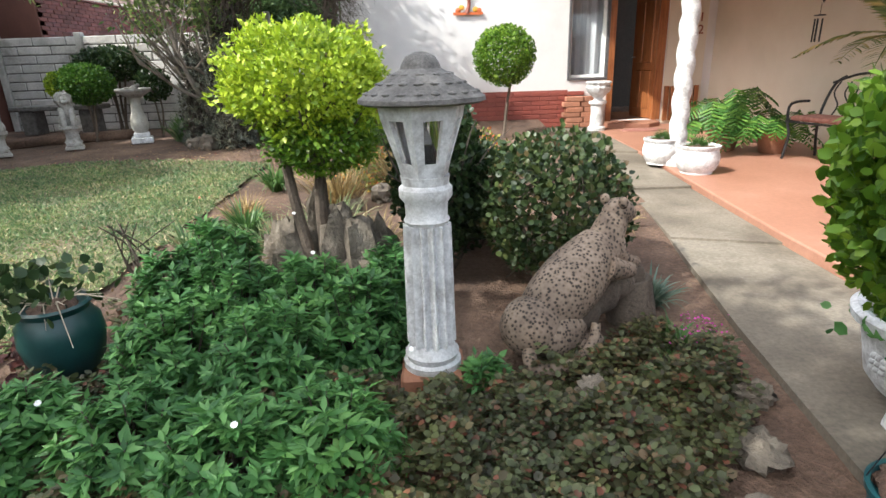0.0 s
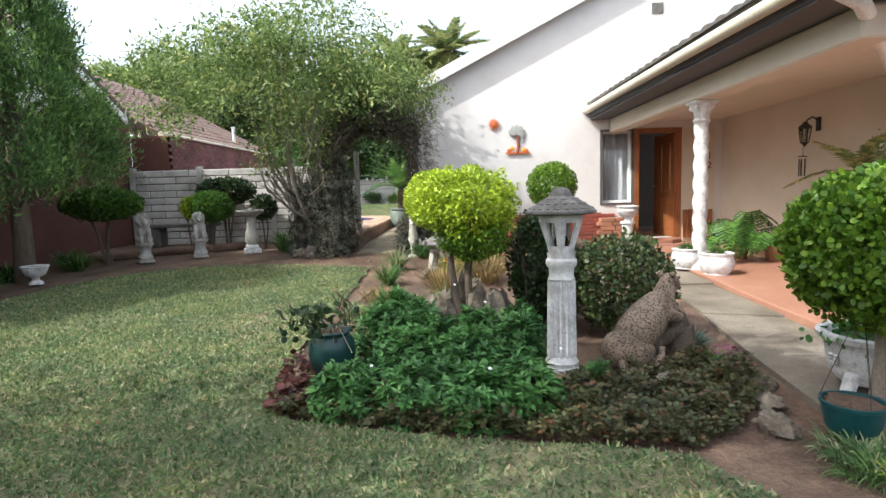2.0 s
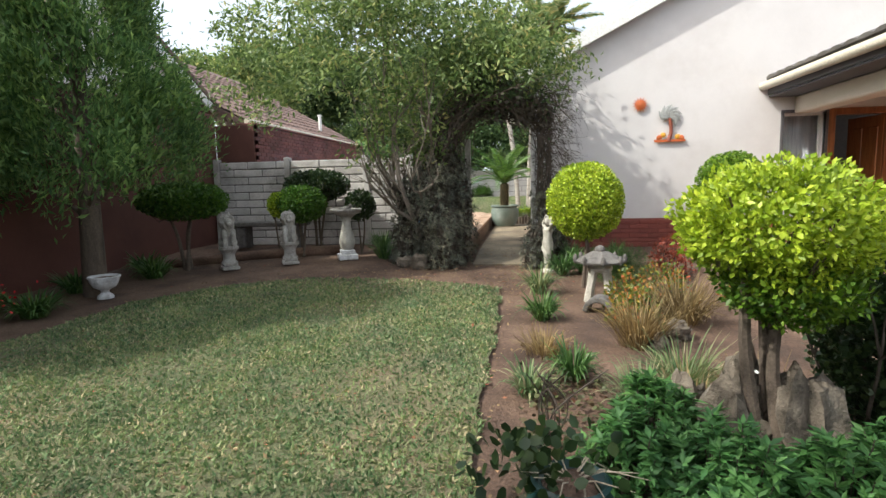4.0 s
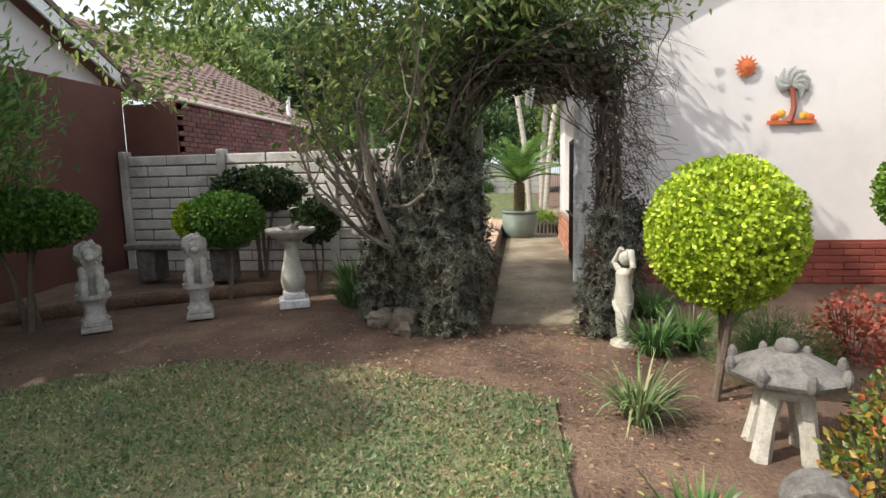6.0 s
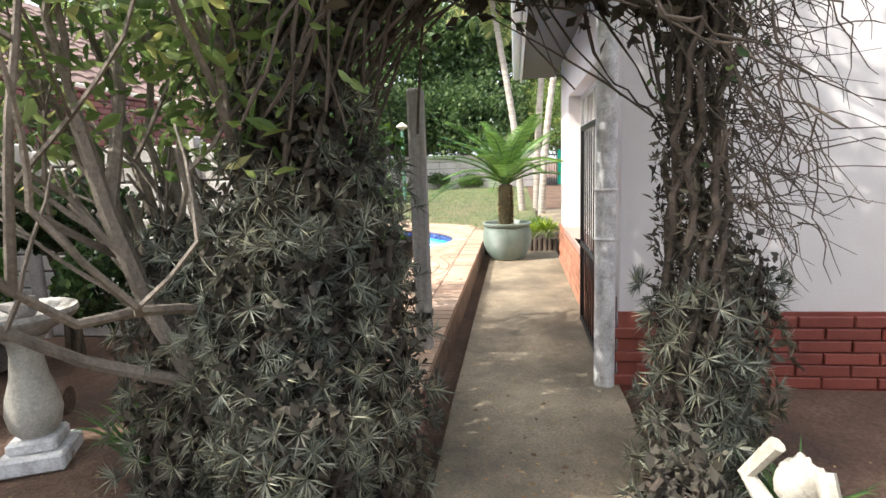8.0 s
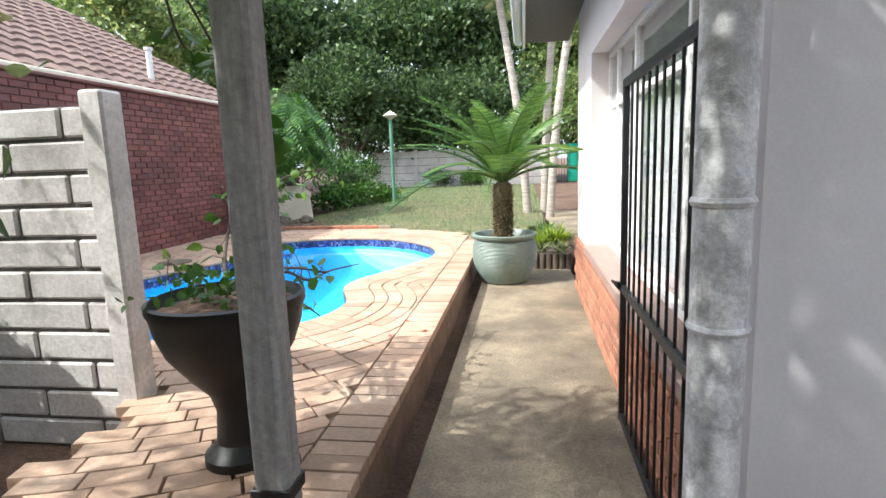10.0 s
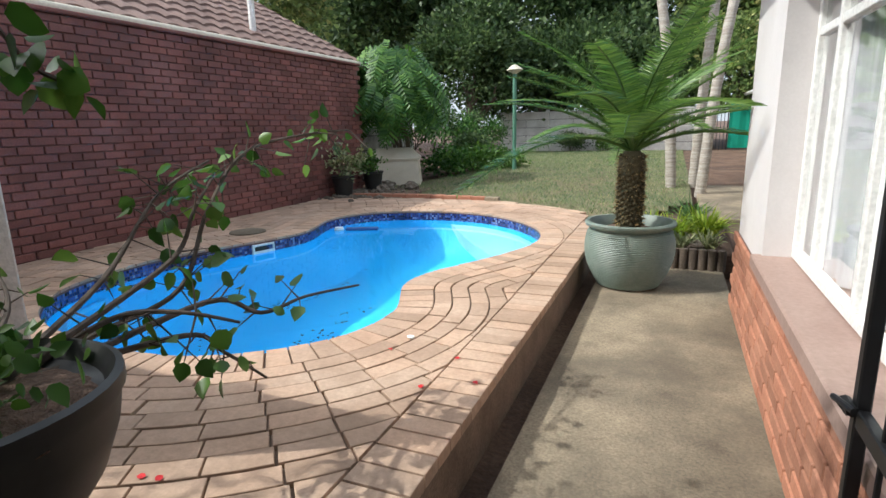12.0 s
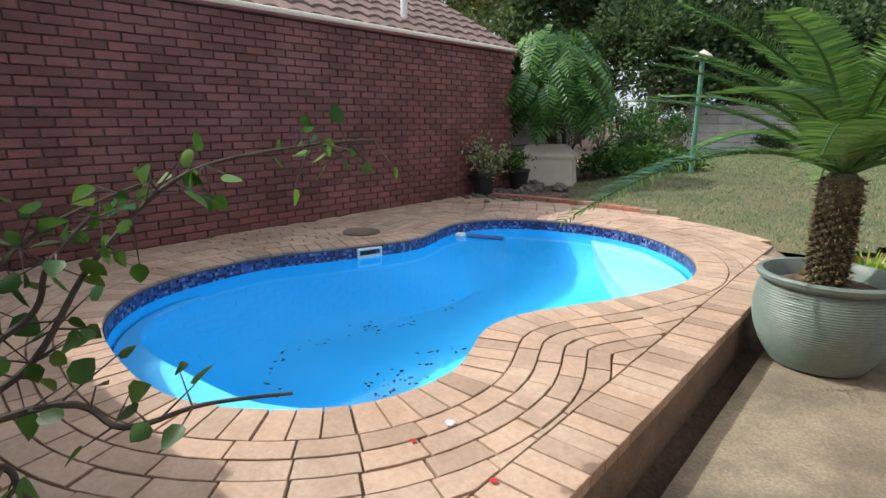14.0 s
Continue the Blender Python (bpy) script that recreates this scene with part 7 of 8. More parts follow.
def star_column(label, at, path_pts, radii, rosettes, seed, top=1.0):
    """Thorny climber clothed in star rosettes, along a leaning core."""
    rng = np.random.default_rng(seed)
    t = thing("star_shrub", label, "shrub", at, "star-leaved shrubs")
    pts = spline(path_pts, 8, False)
    st = Shape()
    for k in range(9):
        a = k * 0.7
        o = [tuple(p + np.array((0.5 * np.interp(q / len(pts), np.linspace(0, 1, len(radii)), radii) * math.cos(a + q * 0.15), 0.5 * np.interp(q / len(pts), np.linspace(0, 1, len(radii)), radii) * math.sin(a + q * 0.15), 0)) + rng.normal(0, 0.015, 3)) for q, p in enumerate(pts)]
        st.tube(o, [0.022 * (1 - 0.6 * q / len(o)) for q in range(len(o))], 6)
    u = rng.uniform(0, top, rosettes)
    idx = np.minimum((u * len(pts)).astype(int), len(pts) - 1)
    core = np.array(pts)[idx]
    a = rng.uniform(0, 6.283, rosettes)
    rr = np.interp(u, np.linspace(0, 1, len(radii)), radii) * rng.uniform(0.55, 1.08, rosettes)
    out = np.c_[np.cos(a), np.sin(a), np.zeros(rosettes)]
    c = core + out * rr[:, None] + np.c_[np.zeros(rosettes), np.zeros(rosettes), rng.normal(0, 0.05, rosettes)]
    ax = out + np.c_[rng.normal(0, 0.3, (rosettes, 2)), rng.uniform(0.0, 0.7, rosettes)]
    ax /= np.linalg.norm(ax, axis=1, keepdims=True)
    for k in range(0, rosettes, 4):
        st.tube([tuple(core[k]), tuple(core[k] * 0.4 + c[k] * 0.6 - np.array((0, 0, 0.02))), tuple(c[k])], [0.007, 0.005, 0.003], 4)
    part("branchwork", st, twig_mat, t)
    lc, w, s, up = rosette_leaves(rng, c, ax, 22, 0.077)
    part("leaves", leaf_mesh("leaves", lf_star, lc, w, s, (LEAF[0] * np.array((0.115, 1, 0.5)), LEAF[1]), up, rng), None, t)
    # dark inner leaves paint the shade between the rosettes
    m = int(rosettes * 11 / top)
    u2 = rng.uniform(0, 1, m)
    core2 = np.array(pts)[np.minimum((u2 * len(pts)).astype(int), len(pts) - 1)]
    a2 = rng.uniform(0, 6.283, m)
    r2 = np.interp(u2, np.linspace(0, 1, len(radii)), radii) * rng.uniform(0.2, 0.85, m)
    part("inner_leaves", leaf_mesh("inner_leaves", lf_inner, core2 + np.c_[np.cos(a2) * r2, np.sin(a2) * r2, rng.normal(0, 0.08, m)], rng.normal(0, 1, (m, 3)), rng.uniform(0.03, 0.065, m), NARROW_LEAF if top < 0.6 else LEAF, None, rng), None, t)
    return t


star_column("broad thorny shrub with grey-green star rosettes", (-2.12, 8.45, gz(0, 8.4)), [(0, 0, 0), (0.02, 0, 0.6), (0.05, 0.0, 1.2), (0.1, 0.05, 2.1)], [0.32, 0.42, 0.36, 0.2], 640, 101, 0.85)
star_column("star-leaved shrub crowding the paving edge", (-1.86, 8.55, gz(0, 8.5)), [(0, 0, 0), (0.02, 0.02, 0.5), (0.0, 0.05, 1.0), (-0.05, 0.05, 1.5)], [0.22, 0.28, 0.27, 0.2], 260, 107)
star_column("low spreading star-leaved shrub against the path", (-2.0, 8.05, gz(0, 8.1)), [(0, 0, 0), (0.02, 0, 0.3), (0.05, 0.0, 0.7)], [0.26, 0.3, 0.2], 170, 102)
star_column("star-leaved shrub behind the bird bath", (-2.62, 8.5, gz(0, 8.5)), [(0, 0, 0), (0.0, 0, 0.5), (0.1, 0.0, 1.25)], [0.26, 0.3, 0.2], 230, 103)
star_column("slender star-leaved climber beside the house corner", (-0.6, 8.5, gz(0, 8.5)), [(0, 0, 0), (0.02, 0, 0.7), (0.0, 0.05, 1.4), (0.02, 0.1, 2.3)], [0.2, 0.2, 0.17, 0.17], 210, 104, 0.5)
star_column("low star-leaved shrub at the path edge", (-0.74, 8.05, gz(0, 8.0)), [(0, 0, 0), (0.02, 0, 0.25), (0.0, 0.05, 0.5)], [0.17, 0.2, 0.13], 110, 105)
star_column("star-leaved branch leaning on the gable wall", (-0.42, 8.85, gz(0, 8.8)), [(0, 0, 0), (0.05, 0, 0.5), (0.12, 0.05, 1.0)], [0.2, 0.24, 0.16], 170, 106)

arch = thing("climber_arch", "dense tangled climber arching over the path", "climber", (-1.4, 8.6, gz(0, 8.6)))
rng = np.random.default_rng(110)
ar = Shape()
atips = []
for k in range(84):
    y0 = rng.normal(0, 0.22)
    p0 = (-0.65 + rng.normal(0, 0.15), y0, 1.7 + rng.normal(0, 0.15))
    p1 = (rng.normal(-0.1, 0.2), y0 + rng.normal(0, 0.15), 2.45 + rng.normal(0, 0.2))
    p2 = (0.7 + rng.normal(0, 0.15), y0 + rng.normal(0, 0.15), 2.1 + rng.normal(0, 0.25))
    p3 = (0.88 + rng.normal(0, 0.2), y0 + rng.normal(0, 0.15), 1.5 + rng.normal(0, 0.3))
    pm = ((p2[0] + p3[0]) / 2 + rng.normal(0, 0.12), (p2[1] + p3[1]) / 2 + rng.normal(0, 0.1), (p2[2] + p3[2]) / 2 + rng.normal(0, 0.1))
    p3 = (max(p3[0], 0.84), p3[1], max(p3[2], 1.5))
    pm = (max(pm[0], 0.8), pm[1], pm[2])
    q = spline([p0, p1, p2, pm, p3] if k % 3 == 0 else [p0, p1, p2], 6, False)
    q = q + rng.normal(0, 0.011, q.shape)
    ar.tube(q, [rng.uniform(0.003, 0.011) * (1 - 0.6 * w_ / len(q)) for w_ in range(len(q))], 5)
    atips += [(Vector(v), Vector((rng.normal(), rng.normal(), -0.3))) for v in q[4:14] if v[2] > 2.3 or v[0] > 0.8 or v[0] < -0.45]
for k in range(380):
    s0 = np.array((rng.uniform(0.74, 1.12), rng.normal(0.05, 0.18), rng.uniform(1.2, 2.6)))
    s1 = s0 + np.array((rng.normal(0.09, 0.09), rng.normal(-0.02, 0.09), rng.normal(-0.05, 0.11)))
    s2 = s1 + np.array((rng.normal(0.09, 0.09), rng.normal(-0.02, 0.09), rng.normal(-0.14, 0.09)))
    ar.tube(spline([s0, s1, s2], 4, False) + rng.normal(0, 0.011, (8, 3)), [0.0035, 0.003, 0.003, 0.0025, 0.0025, 0.002, 0.0015, 0.001], 4)
part("branchwork", ar, twig_mat, arch)
# dark leaves fill the arch, its inner shade painted in their colour
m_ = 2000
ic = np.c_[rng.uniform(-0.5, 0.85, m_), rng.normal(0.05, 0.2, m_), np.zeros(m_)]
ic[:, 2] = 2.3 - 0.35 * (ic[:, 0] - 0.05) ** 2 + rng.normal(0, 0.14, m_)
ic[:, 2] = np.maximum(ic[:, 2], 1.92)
part("inner_dark_leaves", leaf_mesh("inner_dark_leaves", lf_inner, ic, rng.normal(0, 1, (m_, 3)), rng.uniform(0.05, 0.1, m_), LEAF, None, rng), None, arch, "dark inner leaves, toned for the shade inside")
part("leaves", leaf_cloud("leaves", lf_dark_tree, atips, 6, 0.07, rng, 0.1, TREE_LEAF, 0.3), None, arch)
c, d = clump_cloud(rng, (0.15, 0, 2.8), (1.3, 0.8, 0.55), 90, 46, 0.14, 0.45)
c, d = c[c[:, 2] > 2.3], d[c[:, 2] > 2.3]
part("outer_leaves", leaf_mesh("outer_leaves", lf_tree, c, d * 0.4 + rng.normal(0, 0.7, d.shape) - np.array((0, 0, 0.4)), 0.08 * rng.uniform(0.6, 1.25, len(c)), TREE_LEAF, None, rng), None, arch)

# ---- lawn blades and litter ----
rng = np.random.default_rng(200)
q = rng.uniform((-6, -2.6), (2.2, 8.1), (680000, 2))
q = q[inside(LAWN, q[:, 0] + 0.03 * np.sin(9 * q[:, 1]), q[:, 1])]
thin = np.array([noise.noise(Vector((x * 0.9, y * 0.9, 7))) for x, y in q[:, :]])
chance = np.clip(1.15 - (q[:, 1] - 5.7 + thin * 1.2) * 0.45, 0.05, 1.0) * np.clip(0.85 + thin * 0.8, 0.25, 1)
q = q[rng.uniform(0, 1, len(q)) < chance]
n_ = len(q)
tagged(part("grass", leaf_mesh("grass", lf_grass, np.c_[q, ground_z(q[:, 0], q[:, 1]) + 0.008], np.c_[rng.normal(0, 1.3, (n_, 2)), np.ones(n_)], rng.uniform(0.018, 0.05, n_), (np.array([(0, 0, 0), (0.17, 0.45, 0.03), (0, 1, -0.2), (-0.17, 0.45, 0.03)]), [(0, 1, 2, 3)]), None, rng), None), "short patchy green and straw lawn grass", "grass", "", "stuff")
q = np.concatenate([rng.normal((-2.0, 7.3), (1.3, 0.9), (2200, 2)), rng.uniform((-5, 0.5), (-1, 7.5), (2400, 2)), rng.normal((-0.9, 6.6), (0.25, 1.2), (350, 2)), rng.normal((-1.2, 9.3), (0.25, 1.0), (60, 2))])
q = q[(q[:, 1] < 10.5) & (q[:, 0] > -6.3) & ~((q[:, 1] > 9.6) & (q[:, 0] < -1.6))]
n_ = len(q)
zz = np.where((q[:, 1] > 8.3) & (q[:, 0] > -1.62), 0.262, ground_z(q[:, 0], q[:, 1]) + 0.02)
tagged(part("leaf_litter", leaf_mesh("leaf_litter", lf_litter, np.c_[q, zz], np.c_[rng.normal(0, 1, (n_, 2)), rng.uniform(-0.05, 0.25, n_)], rng.uniform(0.014, 0.04, n_), LEAF, np.tile((0, 0, 1), (n_, 1)), rng), None), "fallen dry leaves scattered on soil and lawn", "leaves", "", "stuff")


# ---- gable wall ornaments and porch ----
sun_d = thing("wall_ornament", "orange painted metal sun ornament on the gable wall", "ornament", (0.97, GABLE_Y - 0.03, 2.53))
part("disc", Shape().lathe([(0.0, 0.0), (0.07, 0.0), (0.065, 0.015), (0.0, 0.03)], 24, pose(0, 0, 0, 90)), orange_metal, sun_d)
ray = Shape().add([(-0.016, 0.068, 0), (0.016, 0.068, 0), (0, 0.125, 0), (-0.016, 0.068, 0.012), (0.016, 0.068, 0.012), (0, 0.125, 0.006)], [(0, 2, 1), (3, 4, 5), (0, 1, 4, 3), (1, 2, 5, 4), (2, 0, 3, 5)]).mesh("ray", orange_metal)
for k in range(14):
    part("ray", ray, None, sun_d).matrix_basis = pose(0, 0, 0, 90) @ pose(0, 0, 0, 0, 0, k * 360 / 14)
pd = thing("wall_ornament", "painted metal palm tree ornament on the gable wall", "ornament", (1.43, GABLE_Y - 0.03, 1.95))
part("trunk", Shape().tube(spline([(-0.02, 0, 0), (0.02, 0, 0.15), (-0.01, 0, 0.38)], 5, False), [0.04, 0.036, 0.033, 0.03, 0.029, 0.028, 0.027, 0.026, 0.025, 0.025], 8), brown_metal, pd)
part("island", Shape().prism([(-0.24, -0.012), (0.24, -0.012), (0.22, 0.012), (-0.22, 0.012)], -0.02, 0.02, 0.006), orange_metal, pd)
for k, a in enumerate((-70, -35, 0, 35, 70, 105, -105)):
    fr_ = Shape().tube(spline([(0, 0, 0), (0.09, 0, 0.055), (0.2, 0, -0.03)], 5, False), [0.012, 0.025, 0.036, 0.042, 0.044, 0.042, 0.036, 0.028, 0.016, 0.006], 6)
    part("frond", fr_, grey_metal, pd).matrix_basis = pose(-0.01, 0, 0.38, 0, a - 90 + 40, 0) @ Matrix.Diagonal((1, 0.35, 1, 1))
for k, (x, z, c) in enumerate([(-0.16, 0.05, orange_metal), (-0.1, 0.09, yellow_metal), (0.12, 0.06, yellow_metal), (0.18, 0.04, orange_metal)]):
    part("flower", Shape().ball((x, -0.005, z), (0.045, 0.012, 0.04), 0.2, 12, 8, k), c, pd)

pu = thing("pedestal_urn", "white fluted urn on a pedestal beside the door", "urn", (3.45, 9.2, 0.095))
part("pedestal", Shape().lathe([(0.14, 0), (0.14, 0.05), (0.11, 0.07), (0.1, 0.3), (0.11, 0.4), (0.14, 0.42), (0.14, 0.46)], 24), white_stone, pu)
part("urn", Shape().lathe([(0.08, 0.46), (0.06, 0.5), (0.1, 0.54), (0.17, 0.6), (0.19, 0.67), (0.17, 0.7), (0.2, 0.74), (0.19, 0.76), (0.16, 0.74), (0.0, 0.7)], 28, None, 14, 0.04), white_stone, pu)
bp = Shape()
for row in range(6):
    for k in range(2):
        bp.box(3.0 + k * 0.3 + (row % 2) * 0.05, 3.28 + k * 0.3 + (row % 2) * 0.05, GABLE_Y - 0.2, GABLE_Y - 0.03, 0.1 + row * 0.085, 0.178 + row * 0.085, 0.008)
tagged(part("brick_planter", bp, plinth_brick), "low orange brick planter below the window", "planter")
mat_ = tagged(part("door_mat", Shape().lathe([(0.0, 0), (0.36, 0), (0.36, 0.012), (0.34, 0.016), (0.0, 0.016)], 32), cushion_mat), "flat round door mat before the step", "mat")
mat_.matrix_basis = pose(4.15, 9.0, 0.096) @ Matrix.Diagonal((1, 0.5, 1, 1))
for k, (x, y, s) in enumerate([(3.28, 6.1, 0.95), (3.42, 5.55, 1.0)]):
    p = lathe_pot("porch_pot", "round white glazed pot on the porch floor", (x, y, 0.095), [(0.0, 0.0), (0.15 * s, 0.0), (0.15 * s, 0.02), (0.17 * s, 0.04), (0.2 * s, 0.1), (0.205 * s, 0.16), (0.185 * s, 0.23), (0.2 * s, 0.25), (0.205 * s, 0.27), (0.185 * s, 0.275), (0.17 * s, 0.24), (0.0, 0.23)], white_stone, "plant pot", 0.17 * s, 0.245, group="white porch pots")
    rng = np.random.default_rng(300 + k)
    d = sphere_dirs(rng, 500)
    d[:, 2] = np.abs(d[:, 2])
    part("cactus", leaf_mesh("cactus", lf_strap, np.array((0, 0, 0.25)) + d * 0.05, d, rng.uniform(0.05, 0.1, 500), NEEDLE, None, rng), None, p, "spiny green cactus")


def lobed_leaf(size):
    """A broad leaf, deeply cut to both sides, folded along its rib."""
    vs, fs = [(0, 0, 0)], []
    n = 8
    for k in range(n + 1):
        t = k / n
        vs.append((0, t * size, -0.25 * size * t * t))
    for sgn in (-1, 1):
        for k in range(n):
            t = (k + 0.35) / n
            w = size * 0.42 * math.sin(math.pi * min(1, 0.25 + 0.75 * t)) ** 0.8
            i = len(vs)
            z = -0.25 * size * t * t
            vs += [(0, t * size - 0.02 * size, z), (sgn * w, t * size + 0.1 * size, z - 0.1 * size), (sgn * w * 0.95, t * size + 0.17 * size, z - 0.11 * size), (0, t * size + 0.07 * size, z)]
            fs.append((i, i + 1, i + 2, i + 3) if sgn > 0 else (i + 3, i + 2, i + 1, i))
    return vs, fs


lobe_me = Shape().add(*lobed_leaf(1.0)).mesh("leaf", lf_monstera)
def monstera(label, at, n, reach, size, seed, pot=None, up=0.6):
    rng = random.Random(seed)
    t = thing("monstera", label, "plant", at, "cut-leaf plants")
    st = Shape()
    for k in range(n):
        a = rng.uniform(0, 6.283)
        r = reach * math.sqrt(rng.uniform(0.08, 1))
        z = up * rng.uniform(0.45, 1.0)
        p = Vector((r * math.cos(a), r * math.sin(a), z))
        st.tube([(0, 0, 0.05), (p.x * 0.5, p.y * 0.5, z * 0.75), tuple(p)], [0.01, 0.008, 0.005], 5)
        s = size * rng.uniform(0.65, 1.15)
        o = part("leaf", lobe_me, None, t)
        o.matrix_basis = Matrix.Translation(p) @ pose(0, 0, 0, rng.uniform(-55, -15), rng.uniform(-20, 20), math.degrees(a) - 90 + rng.uniform(-40, 40)) @ Matrix.Diagonal((s, s, s, 1))
    part("stalks", st, lf_strap, t)
    if pot:
        part("pot", Shape().lathe(pot, 28), terracotta, t)
    return t


monstera("potted cut-leaf monstera against the porch wall", (4.35, 6.9, 0.095), 34, 0.42, 0.36, 310, [(0.0, 0), (0.14, 0), (0.19, 0.24), (0.2, 0.26), (0.17, 0.26), (0.0, 0.22)], 0.75)
monstera("drooping cut-leaf plant beside the bench", (4.75, 6.55, 0.095), 22, 0.4, 0.32, 311, [(0.0, 0), (0.13, 0), (0.17, 0.22), (0.18, 0.24), (0.15, 0.24), (0.0, 0.2)], 0.5)

bn = thing("porch_bench", "black wrought iron bench with a faded red cushion", "bench", (4.95, 5.75, 0.095), "", -75)
for x in (-0.45, 0.45):
    part("leg", Shape().tube(spline([(x, -0.22, 0), (x * 0.95, -0.2, 0.25), (x, -0.22, 0.4), (x * 1.05, -0.18, 0.58), (x * 1.02, 0.1, 0.6)], 4, False), 0.014, 8), black_iron, bn)
    part("leg", Shape().tube(spline([(x, 0.24, 0), (x, 0.2, 0.4), (x * 0.9, 0.28, 0.75), (x * 0.6, 0.3, 0.86)], 4, False), 0.014, 8), black_iron, bn)
part("seat_frame", Shape().tube([(-0.47, -0.22, 0.4), (0.47, -0.22, 0.4), (0.47, 0.2, 0.4), (-0.47, 0.2, 0.4), (-0.47, -0.22, 0.4)], 0.012, 8), black_iron, bn)
part("cushion", Shape().box(-0.45, 0.45, -0.2, 0.18, 0.41, 0.46, 0.022), cushion_mat, bn)
part("back_rail", Shape().tube(spline([(-0.42, 0.28, 0.78), (-0.2, 0.3, 0.86), (0, 0.3, 0.88), (0.2, 0.3, 0.86), (0.42, 0.28, 0.78)], 4, False), 0.013, 8), black_iron, bn)
for k in range(7):
    x = -0.36 + k * 0.12
    part("scroll", Shape().tube(spline([(x, 0.24, 0.42), (x + 0.05, 0.26, 0.55), (x - 0.03, 0.28, 0.68), (x + 0.03, 0.3, 0.82)], 4, False), 0.008, 6), black_iron, bn)
tb = thing("porch_table", "small dark wrought iron porch table", "table", (5.1, 4.8, 0.095))
part("tabletop", Shape().lathe([(0.0, 0.68), (0.38, 0.68), (0.39, 0.695), (0.38, 0.71), (0.0, 0.71)], 32), black_iron, tb)
for k in range(3):
    a = k * 2.094
    part("leg", Shape().tube(spline([(0.3 * math.cos(a), 0.3 * math.sin(a), 0), (0.12 * math.cos(a), 0.12 * math.sin(a), 0.3), (0.25 * math.cos(a), 0.25 * math.sin(a), 0.68)], 5, False), 0.014, 7), black_iron, tb)
wl = thing("wall_lantern", "black iron coach lantern on the porch wall", "wall lamp", (5.5, 6.9, 1.95))
part("bracket", Shape().box(-0.02, 0, -0.05, 0.05, 0.0, 0.2, 0.006).tube(spline([(-0.01, 0, 0.14), (-0.1, 0, 0.2), (-0.2, 0, 0.14)], 5, False), 0.012, 8), black_iron, wl)
part("hood", Shape().lathe([(0.02, 0.14), (0.05, 0.1), (0.1, 0.06), (0.1, 0.05)], 6, Matrix.Translation((-0.2, 0, 0))), black_iron, wl)
part("base", Shape().lathe([(0.0, -0.24), (0.02, -0.2), (0.06, -0.17), (0.06, -0.16)], 6, Matrix.Translation((-0.2, 0, 0))), black_iron, wl)
for k in range(6):
    a = k * 1.047
    part("stay", Shape().tube([(-0.2 + 0.06 * math.cos(a), 0.06 * math.sin(a), -0.165), (-0.2 + 0.09 * math.cos(a), 0.09 * math.sin(a), 0.055)], 0.006, 5), black_iron, wl)
part("glass", Shape().lathe([(0.05, -0.16), (0.08, 0.05)], 6, Matrix.Translation((-0.2, 0, 0))), clear_glass, wl)
wc = thing("wind_chime", "dark hanging wind chime below the lantern", "wind chime", (5.28, 6.9, 1.3))
for k in range(5):
    part("tube", Shape().tube([(0.04 * math.cos(k * 1.26), 0.04 * math.sin(k * 1.26), 0.0), (0.04 * math.cos(k * 1.26), 0.04 * math.sin(k * 1.26), 0.25)], 0.009, 6), black_iron, wc)
part("hanger", Shape().lathe([(0.06, 0.28), (0.06, 0.29), (0.0, 0.3)], 12).tube([(0, 0, 0.3), (0, 0, 0.42)], 0.003, 4), black_iron, wc)
for k, ch in enumerate("12"):
    cv = bpy.data.curves.new("house_number", "FONT")
    cv.body, cv.size, cv.extrude = ch, 0.2, 0.008
    o = new("house_number", cv)
    o.matrix_basis = pose(5.2, GABLE_Y - 0.02, 1.72 - k * 0.19, 90)
    cv.materials.append(brown_metal)
    tagged(o, "small brown metal house number on the porch wall", "house number", "house numbers")


def palm_frond_mesh(name, length, pairs, leaflet, droop, mat, rng, vee=0.5, width=0.012, taper=0.35):
    """One feather leaf: a bent rib with narrow leaflets in two rows."""
    t = np.linspace(0.12, 1, pairs)
    rib = np.c_[np.zeros(pairs), length * t, -droop * length * t ** 2.3]
    tang = np.gradient(rib, axis=0)
    tang /= np.linalg.norm(tang, axis=1, keepdims=True)
    cs, ws, ls = [], [], []
    for s in (-1, 1):
        cs.append(rib)
        ws.append(np.c_[np.full(pairs, float(s)), np.full(pairs, 0.0), np.full(pairs, vee)] + tang * 0.55 + rng.normal(0, 0.06, (pairs, 3)))
        ls.append(leaflet * (np.sin(np.pi * (0.16 + 0.76 * t)) * (1 - taper) + taper * 0.6) * rng.uniform(0.9, 1.08, pairs))
    return ribbons(name, mat, np.concatenate(cs), np.concatenate(ws), np.concatenate(ls), width, 0.22, rng, 3), rib


